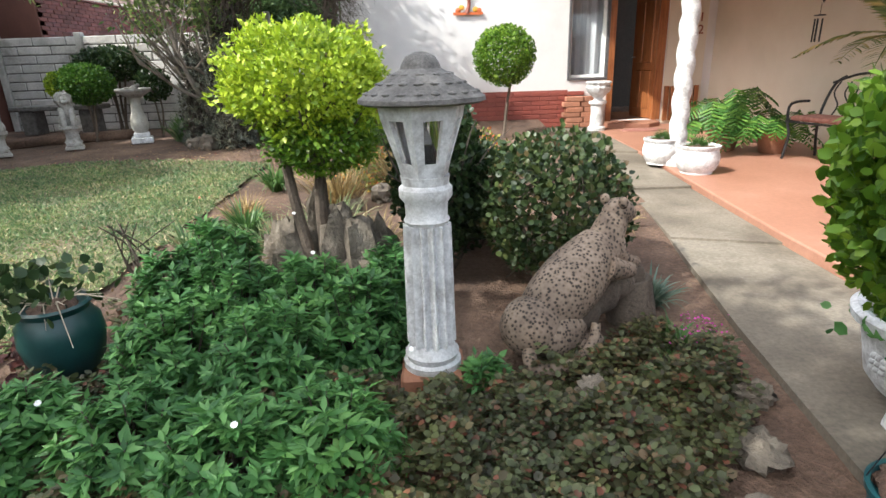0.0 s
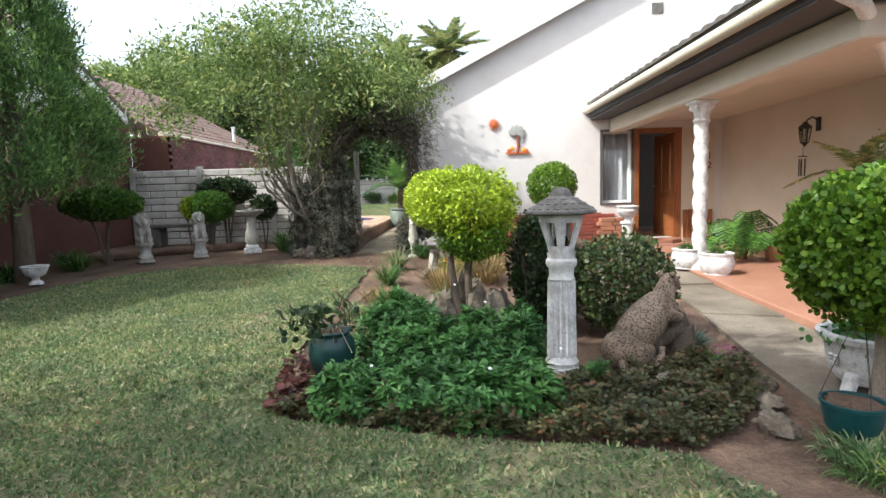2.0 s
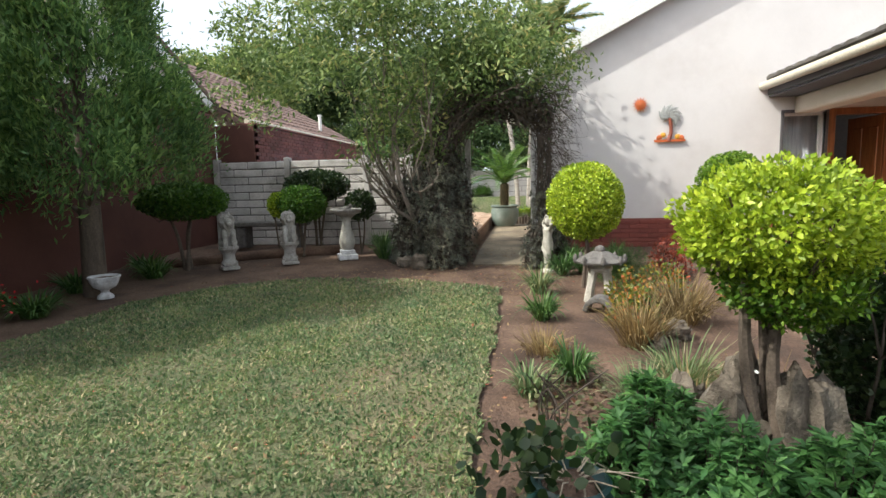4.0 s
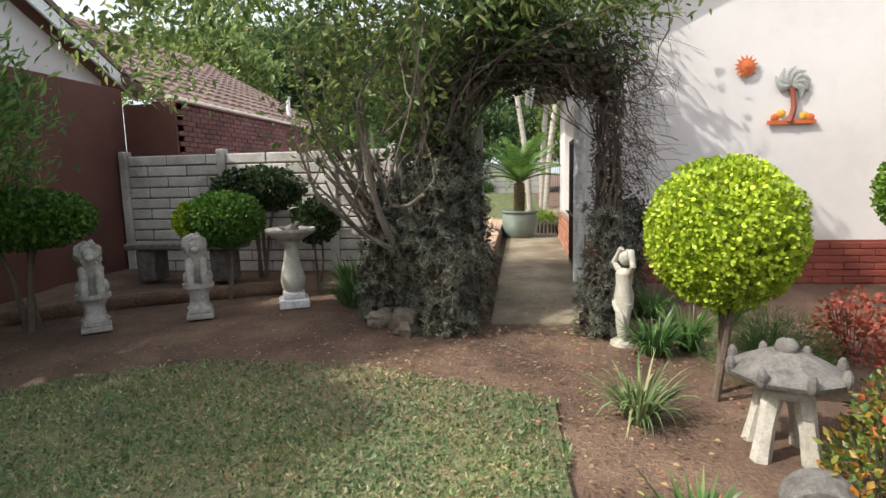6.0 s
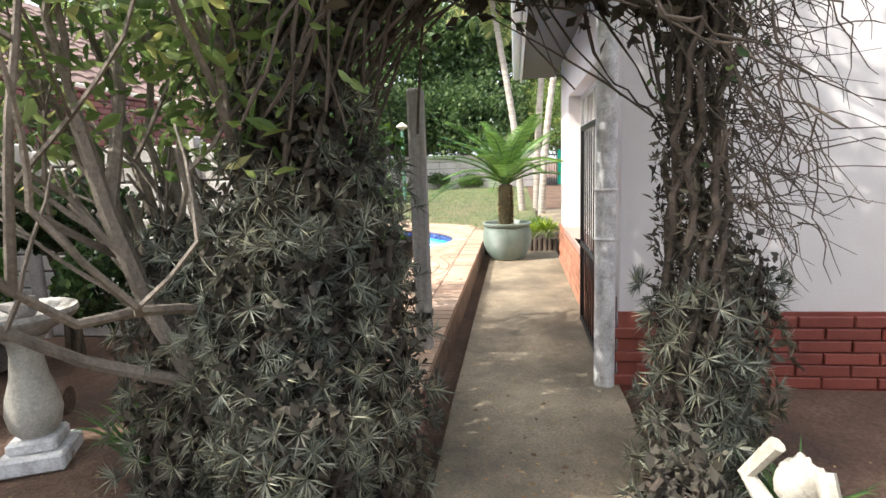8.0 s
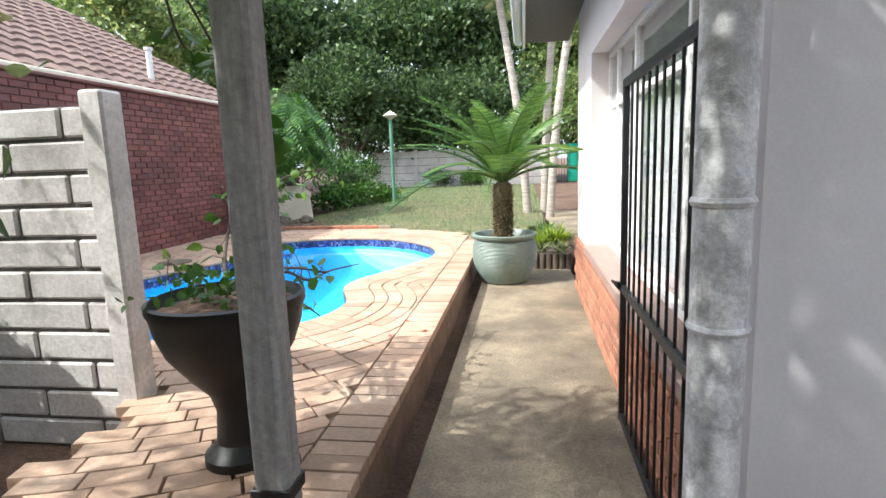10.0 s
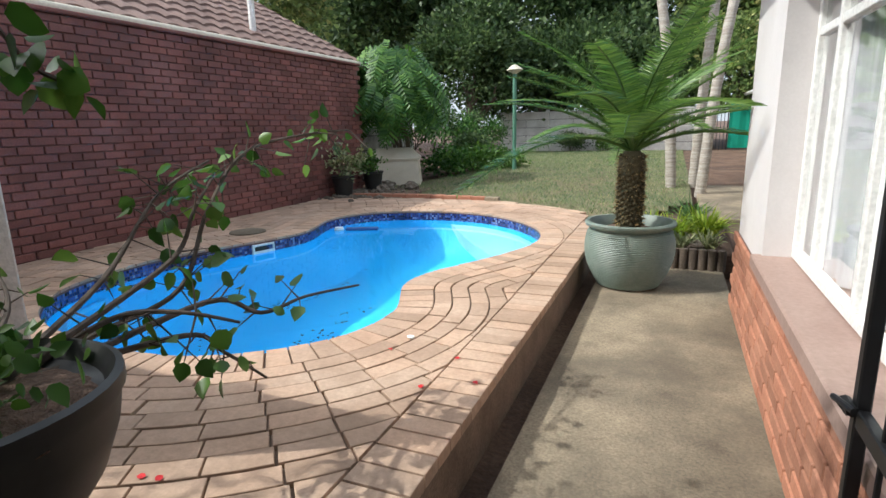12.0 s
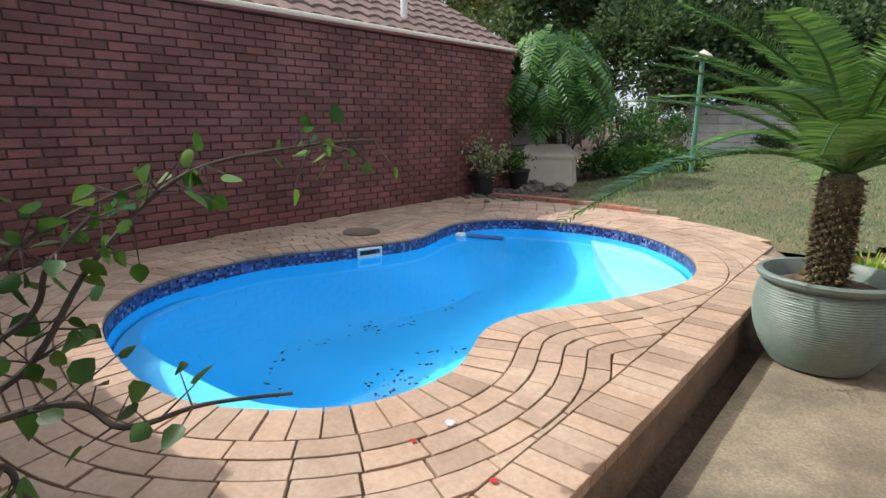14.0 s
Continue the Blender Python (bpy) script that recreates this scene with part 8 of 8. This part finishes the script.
def feather_palm(t, crown, fronds, length, pairs, leaflet, rng, mat, low=-20, high=80, droop=0.35, variants=4, rib_mat=None, width=0.012, vee=0.5):
    meshes = []
    for v in range(variants):
        me, rib = palm_frond_mesh("frond", length, pairs, leaflet, droop * rng.uniform(0.75, 1.25), mat, rng, vee, width)
        rs = Shape().tube([(0, 0, 0), *[tuple(p) for p in rib[:: max(1, pairs // 8)]]], [0.014 * (1 - 0.75 * q / 9) * length for q in range(1 + len(rib[:: max(1, pairs // 8)]))], 5)
        meshes.append((me, rs.mesh("rib", rib_mat or lf_strap)))
    for k in range(fronds):
        u = k / fronds
        el = low + (high - low) * u ** 0.9 + rng.uniform(-6, 6)
        az = k * 137.5 + rng.uniform(-12, 12)
        me, rb_ = meshes[int(rng.integers(0, variants))]
        s = rng.uniform(0.85, 1.1) * (1 - 0.2 * u)
        o = part("frond", me, None, t)
        o.matrix_basis = Matrix.Translation(crown) @ pose(0, 0, 0, 0, 0, az) @ pose(0, 0, 0, el, 0, 0) @ Matrix.Diagonal((s, s, s, 1))
        r = part("rib", rb_, None, o)


# ---- potted cycad beside the pool ----
cp = thing("large_pot", "large sage green ribbed round plant pot", "plant pot", (-1.37, 14.4, 0.25))
prof = [(0.0, 0.0), (0.2, 0.0)]
for k in range(64):
    z = 0.012 + 0.44 * k / 63
    r = 0.2 + 0.148 * math.sin(math.pi * (0.06 + 0.62 * z / 0.45)) ** 0.9
    prof.append((r + (0.0028 if k % 2 else -0.0016), z))
prof += [(0.302, 0.47), (0.325, 0.485), (0.347, 0.5), (0.352, 0.52), (0.34, 0.532), (0.318, 0.53), (0.3, 0.5), (0.28, 0.44), (0.0, 0.43)]
part("bowl", Shape().lathe(prof, 72), sage_glaze, cp)
part("potting_soil", Shape().ball((0, 0, 0.44), (0.28, 0.28, 0.03), 0.3, 24, 8, 2), soil, cp)
cy = thing("cycad", "cycad with a shaggy trunk and arching green fronds", "cycad", (-1.38, 14.4, 0.68))
rng = np.random.default_rng(320)
ts = Shape().lathe([(0.07, -0.02), (0.088, 0.1), (0.085, 0.25), (0.088, 0.42), (0.1, 0.54), (0.095, 0.6), (0.06, 0.65)], 20)
for k in range(260):
    a, z = k * 2.4, 0.02 + 0.6 * k / 260
    r = 0.083 + 0.012 * math.sin(z * 5)
    ts.box(-0.011, 0.011, -0.01, 0.015, -0.01, 0.016, 0.005, Matrix.Translation((r * math.cos(a), r * math.sin(a), z)) @ pose(0, 0, 0, 25 + rng.uniform(-15, 15), 0, math.degrees(a) - 90))
part("trunk", ts, fibre, cy)
mo = rng.uniform(0, 6.28, 700)
mz = rng.uniform(0.05, 0.62, 700)
part("old_fibre", leaf_mesh("old_fibre", lf_dry, np.c_[0.09 * np.cos(mo), 0.09 * np.sin(mo), mz], np.c_[np.cos(mo), np.sin(mo), rng.uniform(-0.6, 0.5, 700)], rng.uniform(0.02, 0.05, 700), NARROW_LEAF, None, rng), fibre, cy)
feather_palm(cy, (0, 0, 0.64), 30, 1.22, 84, 0.22, rng, lf_cycad, 26, 84, 0.55, 6, None, 0.0055, 0.3)

# planted bed behind the pot
structure("bed_soil", Shape().box(-1.74, SIDE_X + 0.1, 15.09, 17.2, 0.05, 0.4, 0.02), soil, "raised soil bed behind the potted cycad", "bed")
for k in range(13):
    o = tagged(part("edging_log", Shape().lathe([(0.0, 0), (0.036, 0), (0.038, 0.17), (0.034, 0.185), (0.0, 0.19)], 12), bark), "upright half-round timber edging log", "log", "timber bed edging")
    o.location = (-1.56 + k * 0.077, 15.05, 0.25)
for k, (x, y, n, l, m_, lab) in enumerate([(-1.05, 15.5, 300, 0.46, lf_lime, "lime green strappy clump in the raised bed"), (-0.75, 15.75, 300, 0.5, lf_lime, "lime green strappy clump beside the house corner"), (-1.25, 15.9, 220, 0.36, lf_lime, "yellow-green strappy clump behind the pot"),
                                           (-0.75, 15.3, 120, 0.26, lf_variegated, "cream striped spider plant in the raised bed"), (-0.95, 15.25, 120, 0.24, lf_variegated, "cream striped spider plant at the timber edge"), (-1.4, 15.4, 150, 0.24, lf_strap, "dark strappy clump at the timber edge"), (-0.85, 16.6, 160, 0.5, lf_strap, "arching green clump below the palms")]):
    strap_clump("strap_plant", lab, (x, y, 0.4), n, l, 0.009, m_, 330 + k, 0.55, 0.8, 0.08)
for k, (x, y) in enumerate([(-1.2, 15.3), (-1.0, 15.45), (-0.85, 15.2)]):
    rock((x, y, 0.4), (0.09, 0.07, 0.06), k + 20.5)

# plants at the end of the porch
rng = np.random.default_rng(410)
pp = lathe_pot("potted_palm", "slender green feather palm in a terracotta pot on the porch", (4.85, 5.1, 0.095), [(0.0, 0.0), (0.12, 0.0), (0.16, 0.22), (0.18, 0.24), (0.18, 0.28), (0.15, 0.28), (0.0, 0.25)], terracotta, "palm", 0.15, 0.255)
part("stem", Shape().tube([(0, 0, 0.2), (0.02, 0, 0.6), (0, 0.02, 1.2)], [0.03, 0.025, 0.02], 8), bark, pp)
feather_palm(pp, (0, 0.02, 1.2), 11, 0.75, 26, 0.2, rng, lf_palm, 5, 75, 0.55, 3, lf_palm, 0.012, 0.1)
vs_ = thing("variegated_shrub", "pale variegated leafy shrub beside the porch", "shrub", (5.2, 4.9, 0.095))
tr, tips = Shape(), []
for k in range(5):
    grow(rng, tr, (0.04 * math.cos(k * 1.26), 0.04 * math.sin(k * 1.26), -0.02), (0.35 * math.cos(k * 1.26), 0.35 * math.sin(k * 1.26), 1), 0.8, 0.012, 2, tips, 0.5, 0.2, (2, 3))
part("branchwork", tr, twig_mat, vs_)
part("leaves", leaf_cloud("leaves", lf_variegated, tips, 9, 0.09, rng, 0.07, TREE_LEAF, 0.1), None, vs_)

# tall palms
for k, (x, y, lx, ly, h, r) in enumerate([(-1.08, 19.5, -0.75, 0.4, 5.6, 0.085), (-0.68, 19.0, 0.75, 0.5, 5.9, 0.08), (-0.75, 20.0, 0.3, 0.5, 5.2, 0.085)]):
    t = thing("palm_tree", "tall slender palm with a pale ringed trunk", "palm", (x, y, 0.4), "tall palms")
    rng = np.random.default_rng(340 + k)
    pts = spline([(0, 0, -0.05), (lx * 0.2, ly * 0.2, h * 0.33), (lx * 0.6, ly * 0.6, h * 0.68), (lx, ly, h)], 12, False)
    part("trunk", Shape().tube(pts, [r * (1 - 0.25 * q / len(pts)) * (1.05 if q % 2 else 0.97) for q in range(len(pts))], 12), pale_bark, t)
    feather_palm(t, (lx, ly, h), 30, 1.5, 44, 0.5, rng, lf_palm, -30, 84, 0.4, 4, lf_palm, 0.026, 0.1)

# ---- black urn with a bare-branched shrub, on the paving ----
bu = thing("urn_planter", "black footed urn planter on the paving", "planter", (-2.22, 10.29, PAVE_Z))
bu.scale = (0.95, 0.95, 1.12)
part("urn", Shape().lathe([(0.0, 0), (0.14, 0), (0.14, 0.03), (0.09, 0.07), (0.08, 0.18), (0.1, 0.24), (0.17, 0.31), (0.235, 0.39), (0.27, 0.47), (0.28, 0.52), (0.29, 0.535), (0.29, 0.56), (0.275, 0.565), (0.25, 0.53), (0.0, 0.5)], 40), black_plastic, bu)
part("potting_soil", Shape().ball((0, 0, 0.52), (0.25, 0.25, 0.03), 0.3, 24, 8, 5), soil, bu)
bg = thing("bougainvillea", "straggly bougainvillea with long bare branches", "shrub", (-2.22, 10.29, 1.06))
rng = np.random.default_rng(350)
paths = [[(0, 0, 0), (-0.05, 0.1, 0.02), (-0.02, 0.38, 0.08), (-0.07, 0.57, 0.29), (-0.12, 0.83, 0.47), (-0.09, 1.2, 0.53), (-0.03, 1.44, 0.54)],
         [(0, 0, 0), (0.09, 0.37, 0.05), (0.17, 0.51, -0.02), (0.24, 0.65, 0.0), (0.37, 0.81, 0.01)],
         [(0, 0.05, 0.03), (0.12, 0.26, -0.01), (0.18, 0.33, -0.08), (0.27, 0.41, -0.19)],
         [(0, 0.1, 0.04), (-0.03, 0.37, 0.17), (-0.02, 0.47, 0.31), (-0.02, 0.57, 0.41)],
         [(0, 0, 0), (0.1, 0.05, 0.1), (0.25, 0.12, 0.12), (0.4, 0.2, 0.08)],
         [(0, 0, 0), (-0.1, 0.2, 0.15), (-0.2, 0.5, 0.35), (-0.25, 0.8, 0.45)],
         [(0, 0, 0), (-0.15, -0.02, 0.12), (-0.3, 0.05, 0.2)]]
paths = [[p[0]] + [(x - 0.21, y + 0.33, z - 0.06) for x, y, z in p[1:]] for p in paths]
lc, lw = [], []
for k, p in enumerate(paths):
    bs = Shape()
    q = spline(p, 7, False)
    bs.tube(q, [0.008 * (1 - 0.8 * i / len(q)) + 0.002 for i in range(len(q))], 7)
    for i in range(5, len(q)):
        if rng.uniform() < (0.85 if k in (0, 5) and i > len(q) * 0.55 else 0.4):
            for _ in range(int(rng.integers(1, 5 if k in (0, 5) else 3))):
                off = rng.normal(0, 0.05, 3)
                lc.append(q[i] + off)
                lw.append(off + rng.normal(0, 0.02, 3) - np.array((0, 0, 0.03)))
                bs.tube([tuple(q[i]), tuple(q[i] + off)], [0.003, 0.0015], 4)
    part("branch", bs, twig_mat, bg)
heart = (np.array([(0, 0, 0), (0.3, 0.12, 0.06), (0.4, 0.42, 0.08), (0.22, 0.75, 0.02), (0, 1, -0.08), (-0.22, 0.75, 0.02), (-0.4, 0.42, 0.08), (-0.3, 0.12, 0.06)]), [(0, 1, 2, 3, 4), (0, 4, 5, 6, 7)])
part("leaves", leaf_mesh("leaves", lf_green_topiary, np.array(lc), np.array(lw), rng.uniform(0.042, 0.076, len(lc)), heart, None, rng), None, bg)
pc = np.c_[rng.normal(0, 0.12, 170), rng.normal(0, 0.12, 170), rng.uniform(0.04, 0.13, 170)]
part("low_leaves", leaf_mesh("low_leaves", lf_green_topiary, pc, rng.normal(0, 1, (170, 3)), rng.uniform(0.025, 0.05, 170), heart, None, rng), None, bg)
hg = thing("hanging_branch", "leafy branch hanging in from the arch", "climber", (-2.0, 9.75, 2.05))
hs, lc, lw = Shape(), [], []
for p in ([(0, 0, 0.05), (-0.04, 0.38, -0.2), (-0.09, 0.6, -0.26), (-0.11, 0.72, -0.39), (-0.08, 0.8, -0.42)], [(0, 0, 0.05), (-0.15, 0.3, -0.1), (-0.25, 0.6, -0.12), (-0.2, 0.95, -0.2)]):
    q = spline(p, 7, False)
    hs.tube(q, 0.004, 5)
    for i in range(6, len(q)):
        for _ in range(2):
            off = rng.normal(0, 0.045, 3)
            lc.append(q[i] + off * 0.4)
            lw.append(off - np.array((0, 0, 0.03)))
part("branches", hs, twig_mat, hg)
part("leaves", leaf_mesh("leaves", lf_green_topiary, np.array(lc), np.array(lw), rng.uniform(0.045, 0.075, len(lc)), heart, None, rng), None, hg)

# ---- far side of the pool ----
bx = thing("storage_box", "beige pool pump cover with a sloping lid", "box", (-6.05, 19.35, 0.5), "", 22)
part("body", Shape().add([(-0.5, -0.35, 0), (0.5, -0.35, 0), (0.5, 0.35, 0), (-0.5, 0.35, 0), (-0.46, -0.31, 0.46), (0.46, -0.31, 0.46), (0.46, 0.31, 0.46), (-0.46, 0.31, 0.46)], [(3, 2, 1, 0), (0, 1, 5, 4), (1, 2, 6, 5), (2, 3, 7, 6), (3, 0, 4, 7), (4, 5, 6, 7)]), beige_plastic, bx)
part("lid", Shape().add([(-0.49, -0.34, 0.46), (0.49, -0.34, 0.46), (0.49, 0.34, 0.46), (-0.49, 0.34, 0.46), (-0.49, -0.34, 0.5), (0.49, -0.34, 0.5), (0.49, 0.34, 0.5), (-0.49, 0.34, 0.5), (-0.32, -0.16, 0.68), (0.32, -0.16, 0.68), (0.32, 0.16, 0.68), (-0.32, 0.16, 0.68)],
     [(3, 2, 1, 0), (0, 1, 5, 4), (1, 2, 6, 5), (2, 3, 7, 6), (3, 0, 4, 7), (4, 5, 9, 8), (5, 6, 10, 9), (6, 7, 11, 10), (7, 4, 8, 11), (8, 9, 10, 11)]), beige_plastic, bx)
for k, (x, y, mat_l, lab) in enumerate([(-6.02, 17.45, lf_variegated, "black plastic pot with a pale straggly shrub"), (-5.98, 18.35, lf_green_topiary, "black plastic pot with a small leafy shrub")]):
    p = lathe_pot("black_pot", lab, (x, y, PAVE_Z), [(0.0, 0), (0.13, 0), (0.175, 0.3), (0.19, 0.31), (0.19, 0.34), (0.17, 0.335), (0.0, 0.3)], black_plastic, "plant pot", 0.16, 0.31, group="black pots")
    rng = np.random.default_rng(360 + k)
    tips, st = [], Shape()
    for q in range(5):
        grow(rng, st, (0, 0, 0.3), (rng.normal(0, 0.5), rng.normal(0, 0.5), 1), 0.34 if k == 0 else 0.22, 0.009, 1, tips, 0.6, 0.25, (2, 4))
    part("branchwork", st, twig_mat, p)
    part("leaves", leaf_cloud("leaves", mat_l, tips, 5, 0.07, rng, 0.05, LEAF, 0.1), None, p)
rng = np.random.default_rng(370)
peb = Shape()
for k in range(170):
    x, y = rng.normal(-5.9, 0.3), rng.normal(17.95, 0.5)
    s = rng.uniform(0.025, 0.06)
    peb.ball((max(x, WALL_X + 0.05), y, PAVE_Z + s * 0.2), (s, s * 0.8, s * 0.6), 0.3, 8, 6, k)
tagged(part("pebbles", peb, rock_mat), "loose brown pebbles round the black pots", "pebbles", "", "stuff")
structure("bed_far", Shape().box(WALL_X - 0.9, -5.0, 17.45, 24.5, 0.05, 0.485, 0.02), soil, "soil border along the far wall", "bed")
for k, (x, y) in enumerate([(-5.6, 18.0), (-5.35, 18.6), (-5.9, 18.7)]):
    rock((x, y, 0.48), (0.14, 0.11, 0.1), k + 30.2)

dm = thing("tree_philodendron", "tall drooping cut-leaf bush against the brick wall", "shrub", (-6.3, 19.95, 0.45))
rng = np.random.default_rng(380)
st = Shape()
for k in range(7):
    st.tube(spline([(rng.normal(0, 0.1), rng.normal(0, 0.1), 0), (rng.normal(0, 0.2), rng.normal(0, 0.2), 0.9), (rng.normal(0, 0.4), rng.normal(0, 0.5), 1.7)], 5, False), 0.03, 7)
part("branchwork", st, bark, dm)
d = sphere_dirs(rng, 300)
d[:, 2] = np.where(d[:, 2] < -0.5, -d[:, 2], d[:, 2])
for k in range(300):
    p = np.array((0.1, -0.3, 1.7)) + d[k] * np.array((0.95, 1.05, 1.05)) * rng.uniform(0.7, 1.02)
    a = math.degrees(math.atan2(d[k][1], d[k][0]))
    s = rng.uniform(0.36, 0.62)
    o = part("leaf", lobe_me, None, dm)
    o.matrix_basis = Matrix.Translation(p) @ pose(0, 0, 0, 0, 0, a - 90) @ pose(0, 0, 0, rng.uniform(-75, -25), rng.uniform(-25, 25), 0) @ Matrix.Diagonal((s * 0.8, s, s, 1))

for k, (x, y, h, lab) in enumerate([(-6.7, 21.2, 1.9, "leafy climber on the grey fence"), (-6.4, 22.2, 1.7, "tall leafy shrub beside the grey fence"), (-5.6, 20.9, 0.45, "low dark border shrub by the back lawn"), (-5.3, 21.7, 0.5, "low green border shrub by the back lawn"), (-5.6, 22.6, 0.8, "dark border shrub by the back lawn"), (-6.2, 23.6, 1.2, "dense dark shrub at the end of the border"), (-4.9, 22.6, 0.4, "low blue-green border plant"), (-6.8, 26, 1.4, "dark shrub along the far boundary"), (-6.9, 28.5, 1.3, "dark shrub in the far corner"), (-3.2, 30.7, 0.6, "small shrub before the white fence"), (-4.6, 30.6, 0.7, "small shrub against the white fence")]):
    foliage_mass("border_shrub", lab, "shrub", (x, y, 0.48), (0, 0, h * 0.55), (0.45, 0.5, h * 0.5), (lf_green_topiary, lf_dark_tree, lf_monstera)[k % 3], 390 + k, 34, 45, 0.13, 0.085, LEAF, h * 0.4, 0.03, "border shrubs")
trl = thing("trellis", "rusty iron trellis beside the fence", "trellis", (-6.5, 20.6, 0.48))
for k in range(4):
    part("rod", Shape().tube(spline([(0, -0.3 + k * 0.2, 0), (0.02, -0.3 + k * 0.2, 1.6), (0.1, -0.2 + k * 0.15, 1.95)], 4, False), 0.012, 6), grey_metal, trl)
lpst = thing("lawn_lamp", "green lamp post with a pale conical cap", "lamp post", (-4.4, 22.0, 0.55))
part("pole", Shape().lathe([(0.05, 0), (0.045, 0.06), (0.042, 2.1)], 16), green_paint, lpst)
part("cap", Shape().lathe([(0.05, 2.1), (0.07, 2.13), (0.17, 2.17), (0.18, 2.185), (0.1, 2.25), (0.0, 2.31)], 20), cream_paint, lpst)

gg = thing("green_gate", "iron gate with green shade cloth at the far fence", "gate", (0.0, 31.3, 0.47))
part("gate_frame", Shape().box(0.0, 0.04, -0.02, 0.02, 0, 1.5, 0.004).box(0.55, 0.59, -0.02, 0.02, 0, 1.6, 0.004).box(0.04, 0.55, -0.02, 0.02, 1.42, 1.46, 0.004).weld(), black_iron, gg)
part("post", Shape().box(1.85, 1.9, -0.02, 0.02, 0, 1.7, 0.004), black_iron, gg)
for k in range(4):
    part("bar", Shape().tube([(0.13 + k * 0.11, 0, 0), (0.13 + k * 0.11, 0, 1.42)], 0.01, 6), black_iron, gg)
part("shade_cloth", Shape().add([(0.6 + 1.25 * i / 12, 0.015 * math.sin(i * 1.7), z) for z in (0.15, 1.65) for i in range(13)], [(i, i + 1, 14 + i, 13 + i) for i in range(12)]), green_mesh, gg)
structure("wall_wing", Shape().box(1.7, 1.9, 16.5, 32, 0.1, 2.5, 0.01), cream_plaster, "cream plastered back wing of the house", "wall")
structure("wing_roof", Shape().add([(x, y, z) for y in (16.4, 32.2) for x, z in ((1.15, 2.42), (5.2, 3.9), (5.2, 4.0), (1.15, 2.52))], [(0, 1, 2, 3), (7, 6, 5, 4), (0, 4, 5, 1), (1, 5, 6, 2), (2, 6, 7, 3), (3, 7, 4, 0)]), grey_tile, "grey roof of the back wing", "roof")
structure("wing_gutter", Shape().tube([(1.1, 16.4, 2.44), (1.1, 32.2, 2.42)], 0.06, 10), white_paint, "white gutter on the back wing", "gutter")

# ---- distance ----
for k, (x, y, cz, rx, rz, m_, lab, n, sz) in enumerate([
        (-6.5, 36, 5.2, 4.6, 4.6, lf_dark_tree, "large dense dark tree behind the back fence", 330, 0.26),
        (-1.5, 38, 5.5, 4.2, 4.6, lf_dark_tree, "dark leafy tree behind the white fence", 300, 0.26),
        (2.5, 36, 5.0, 4.0, 4.2, lf_tree, "lighter green tree beyond the green gate", 280, 0.24),
        (6.5, 40, 6.0, 4.5, 5.0, lf_dark_tree, "tall dark tree beyond the back wing", 240, 0.28),
        (-12.5, 33, 5.2, 4.4, 4.4, lf_dark_tree, "dark tree beyond the neighbouring roof", 260, 0.28),
        (-14.5, 25, 5.0, 3.4, 2.2, lf_tree, "airy spreading tree beyond the neighbouring roof", 120, 0.2),
        (-18, 38, 6.0, 5.0, 5.0, lf_tree, "distant tree over the rooftops", 200, 0.3),
        (-3.8, 33, 2.6, 3.4, 2.4, lf_dark_tree, "dense dark hedge tree behind the back fence", 220, 0.2),
        (1.0, 33.5, 2.4, 2.8, 2.2, lf_tree, "low green tree behind the green gate", 170, 0.18),
        (-6.4, 32.6, 2.4, 2.6, 2.5, lf_dark_tree, "dense dark shrubby tree behind the whitewashed fence", 170, 0.18),
        (-8.6, 30, 2.8, 2.4, 2.6, lf_dark_tree, "dark shrubby tree at the far corner", 170, 0.18)]):
    foliage_mass("far_tree", lab, "tree", (x, y, 0.5), (0, 0, cz), (rx, rx * 0.85, rz), m_, 420 + k, int(n * 1.25), 80, 0.42 if rz > 3 else 0.3, sz, LEAF, cz * 0.7, 0.22, "trees beyond the fence")
q = []
rng = np.random.default_rng(450)
q = rng.uniform((-7.5, 16.2), (-0.8, 30.5), (60000, 2))
q = q[inside(BACK_LAWN, q[:, 0], q[:, 1])]
n_ = len(q)
tagged(part("grass", leaf_mesh("grass", lf_grass, np.c_[q, np.interp(q[:, 1], [16, 18, 22, 60], [0.43, 0.46, 0.575, 0.62])], np.c_[rng.normal(0, 0.6, (n_, 2)), np.ones(n_)], rng.uniform(0.03, 0.06, n_), (np.array([(-0.09, 0, 0), (0.09, 0, 0), (0, 1, -0.1)]), [(0, 1, 2)]), None, rng), None), "short grass of the back lawn", "grass", "", "stuff")
wd = tagged(part("white_petal_litter", Shape().ball((0, 0, 0.004), (0.022, 0.018, 0.008), 0.3, 10, 6, 3), white_flower), "small white petal on the paving", "petal")
wd.location = (-2.28, 12.22, PAVE_Z + 0.003)
q = np.c_[rng.uniform(-2.6, -1.8, 9), rng.uniform(10.4, 12.2, 9)]
tagged(part("red_petals", leaf_mesh("red_petals", red_flower, np.c_[q, np.full(9, PAVE_Z + 0.008)], np.c_[rng.normal(0, 1, (9, 2)), np.full(9, 0.1)], 0.03, ROUND_LEAF, np.tile((0, 0, 1), (9, 1)), rng), None), "few red petals fallen on the paving", "petals", "", "stuff")
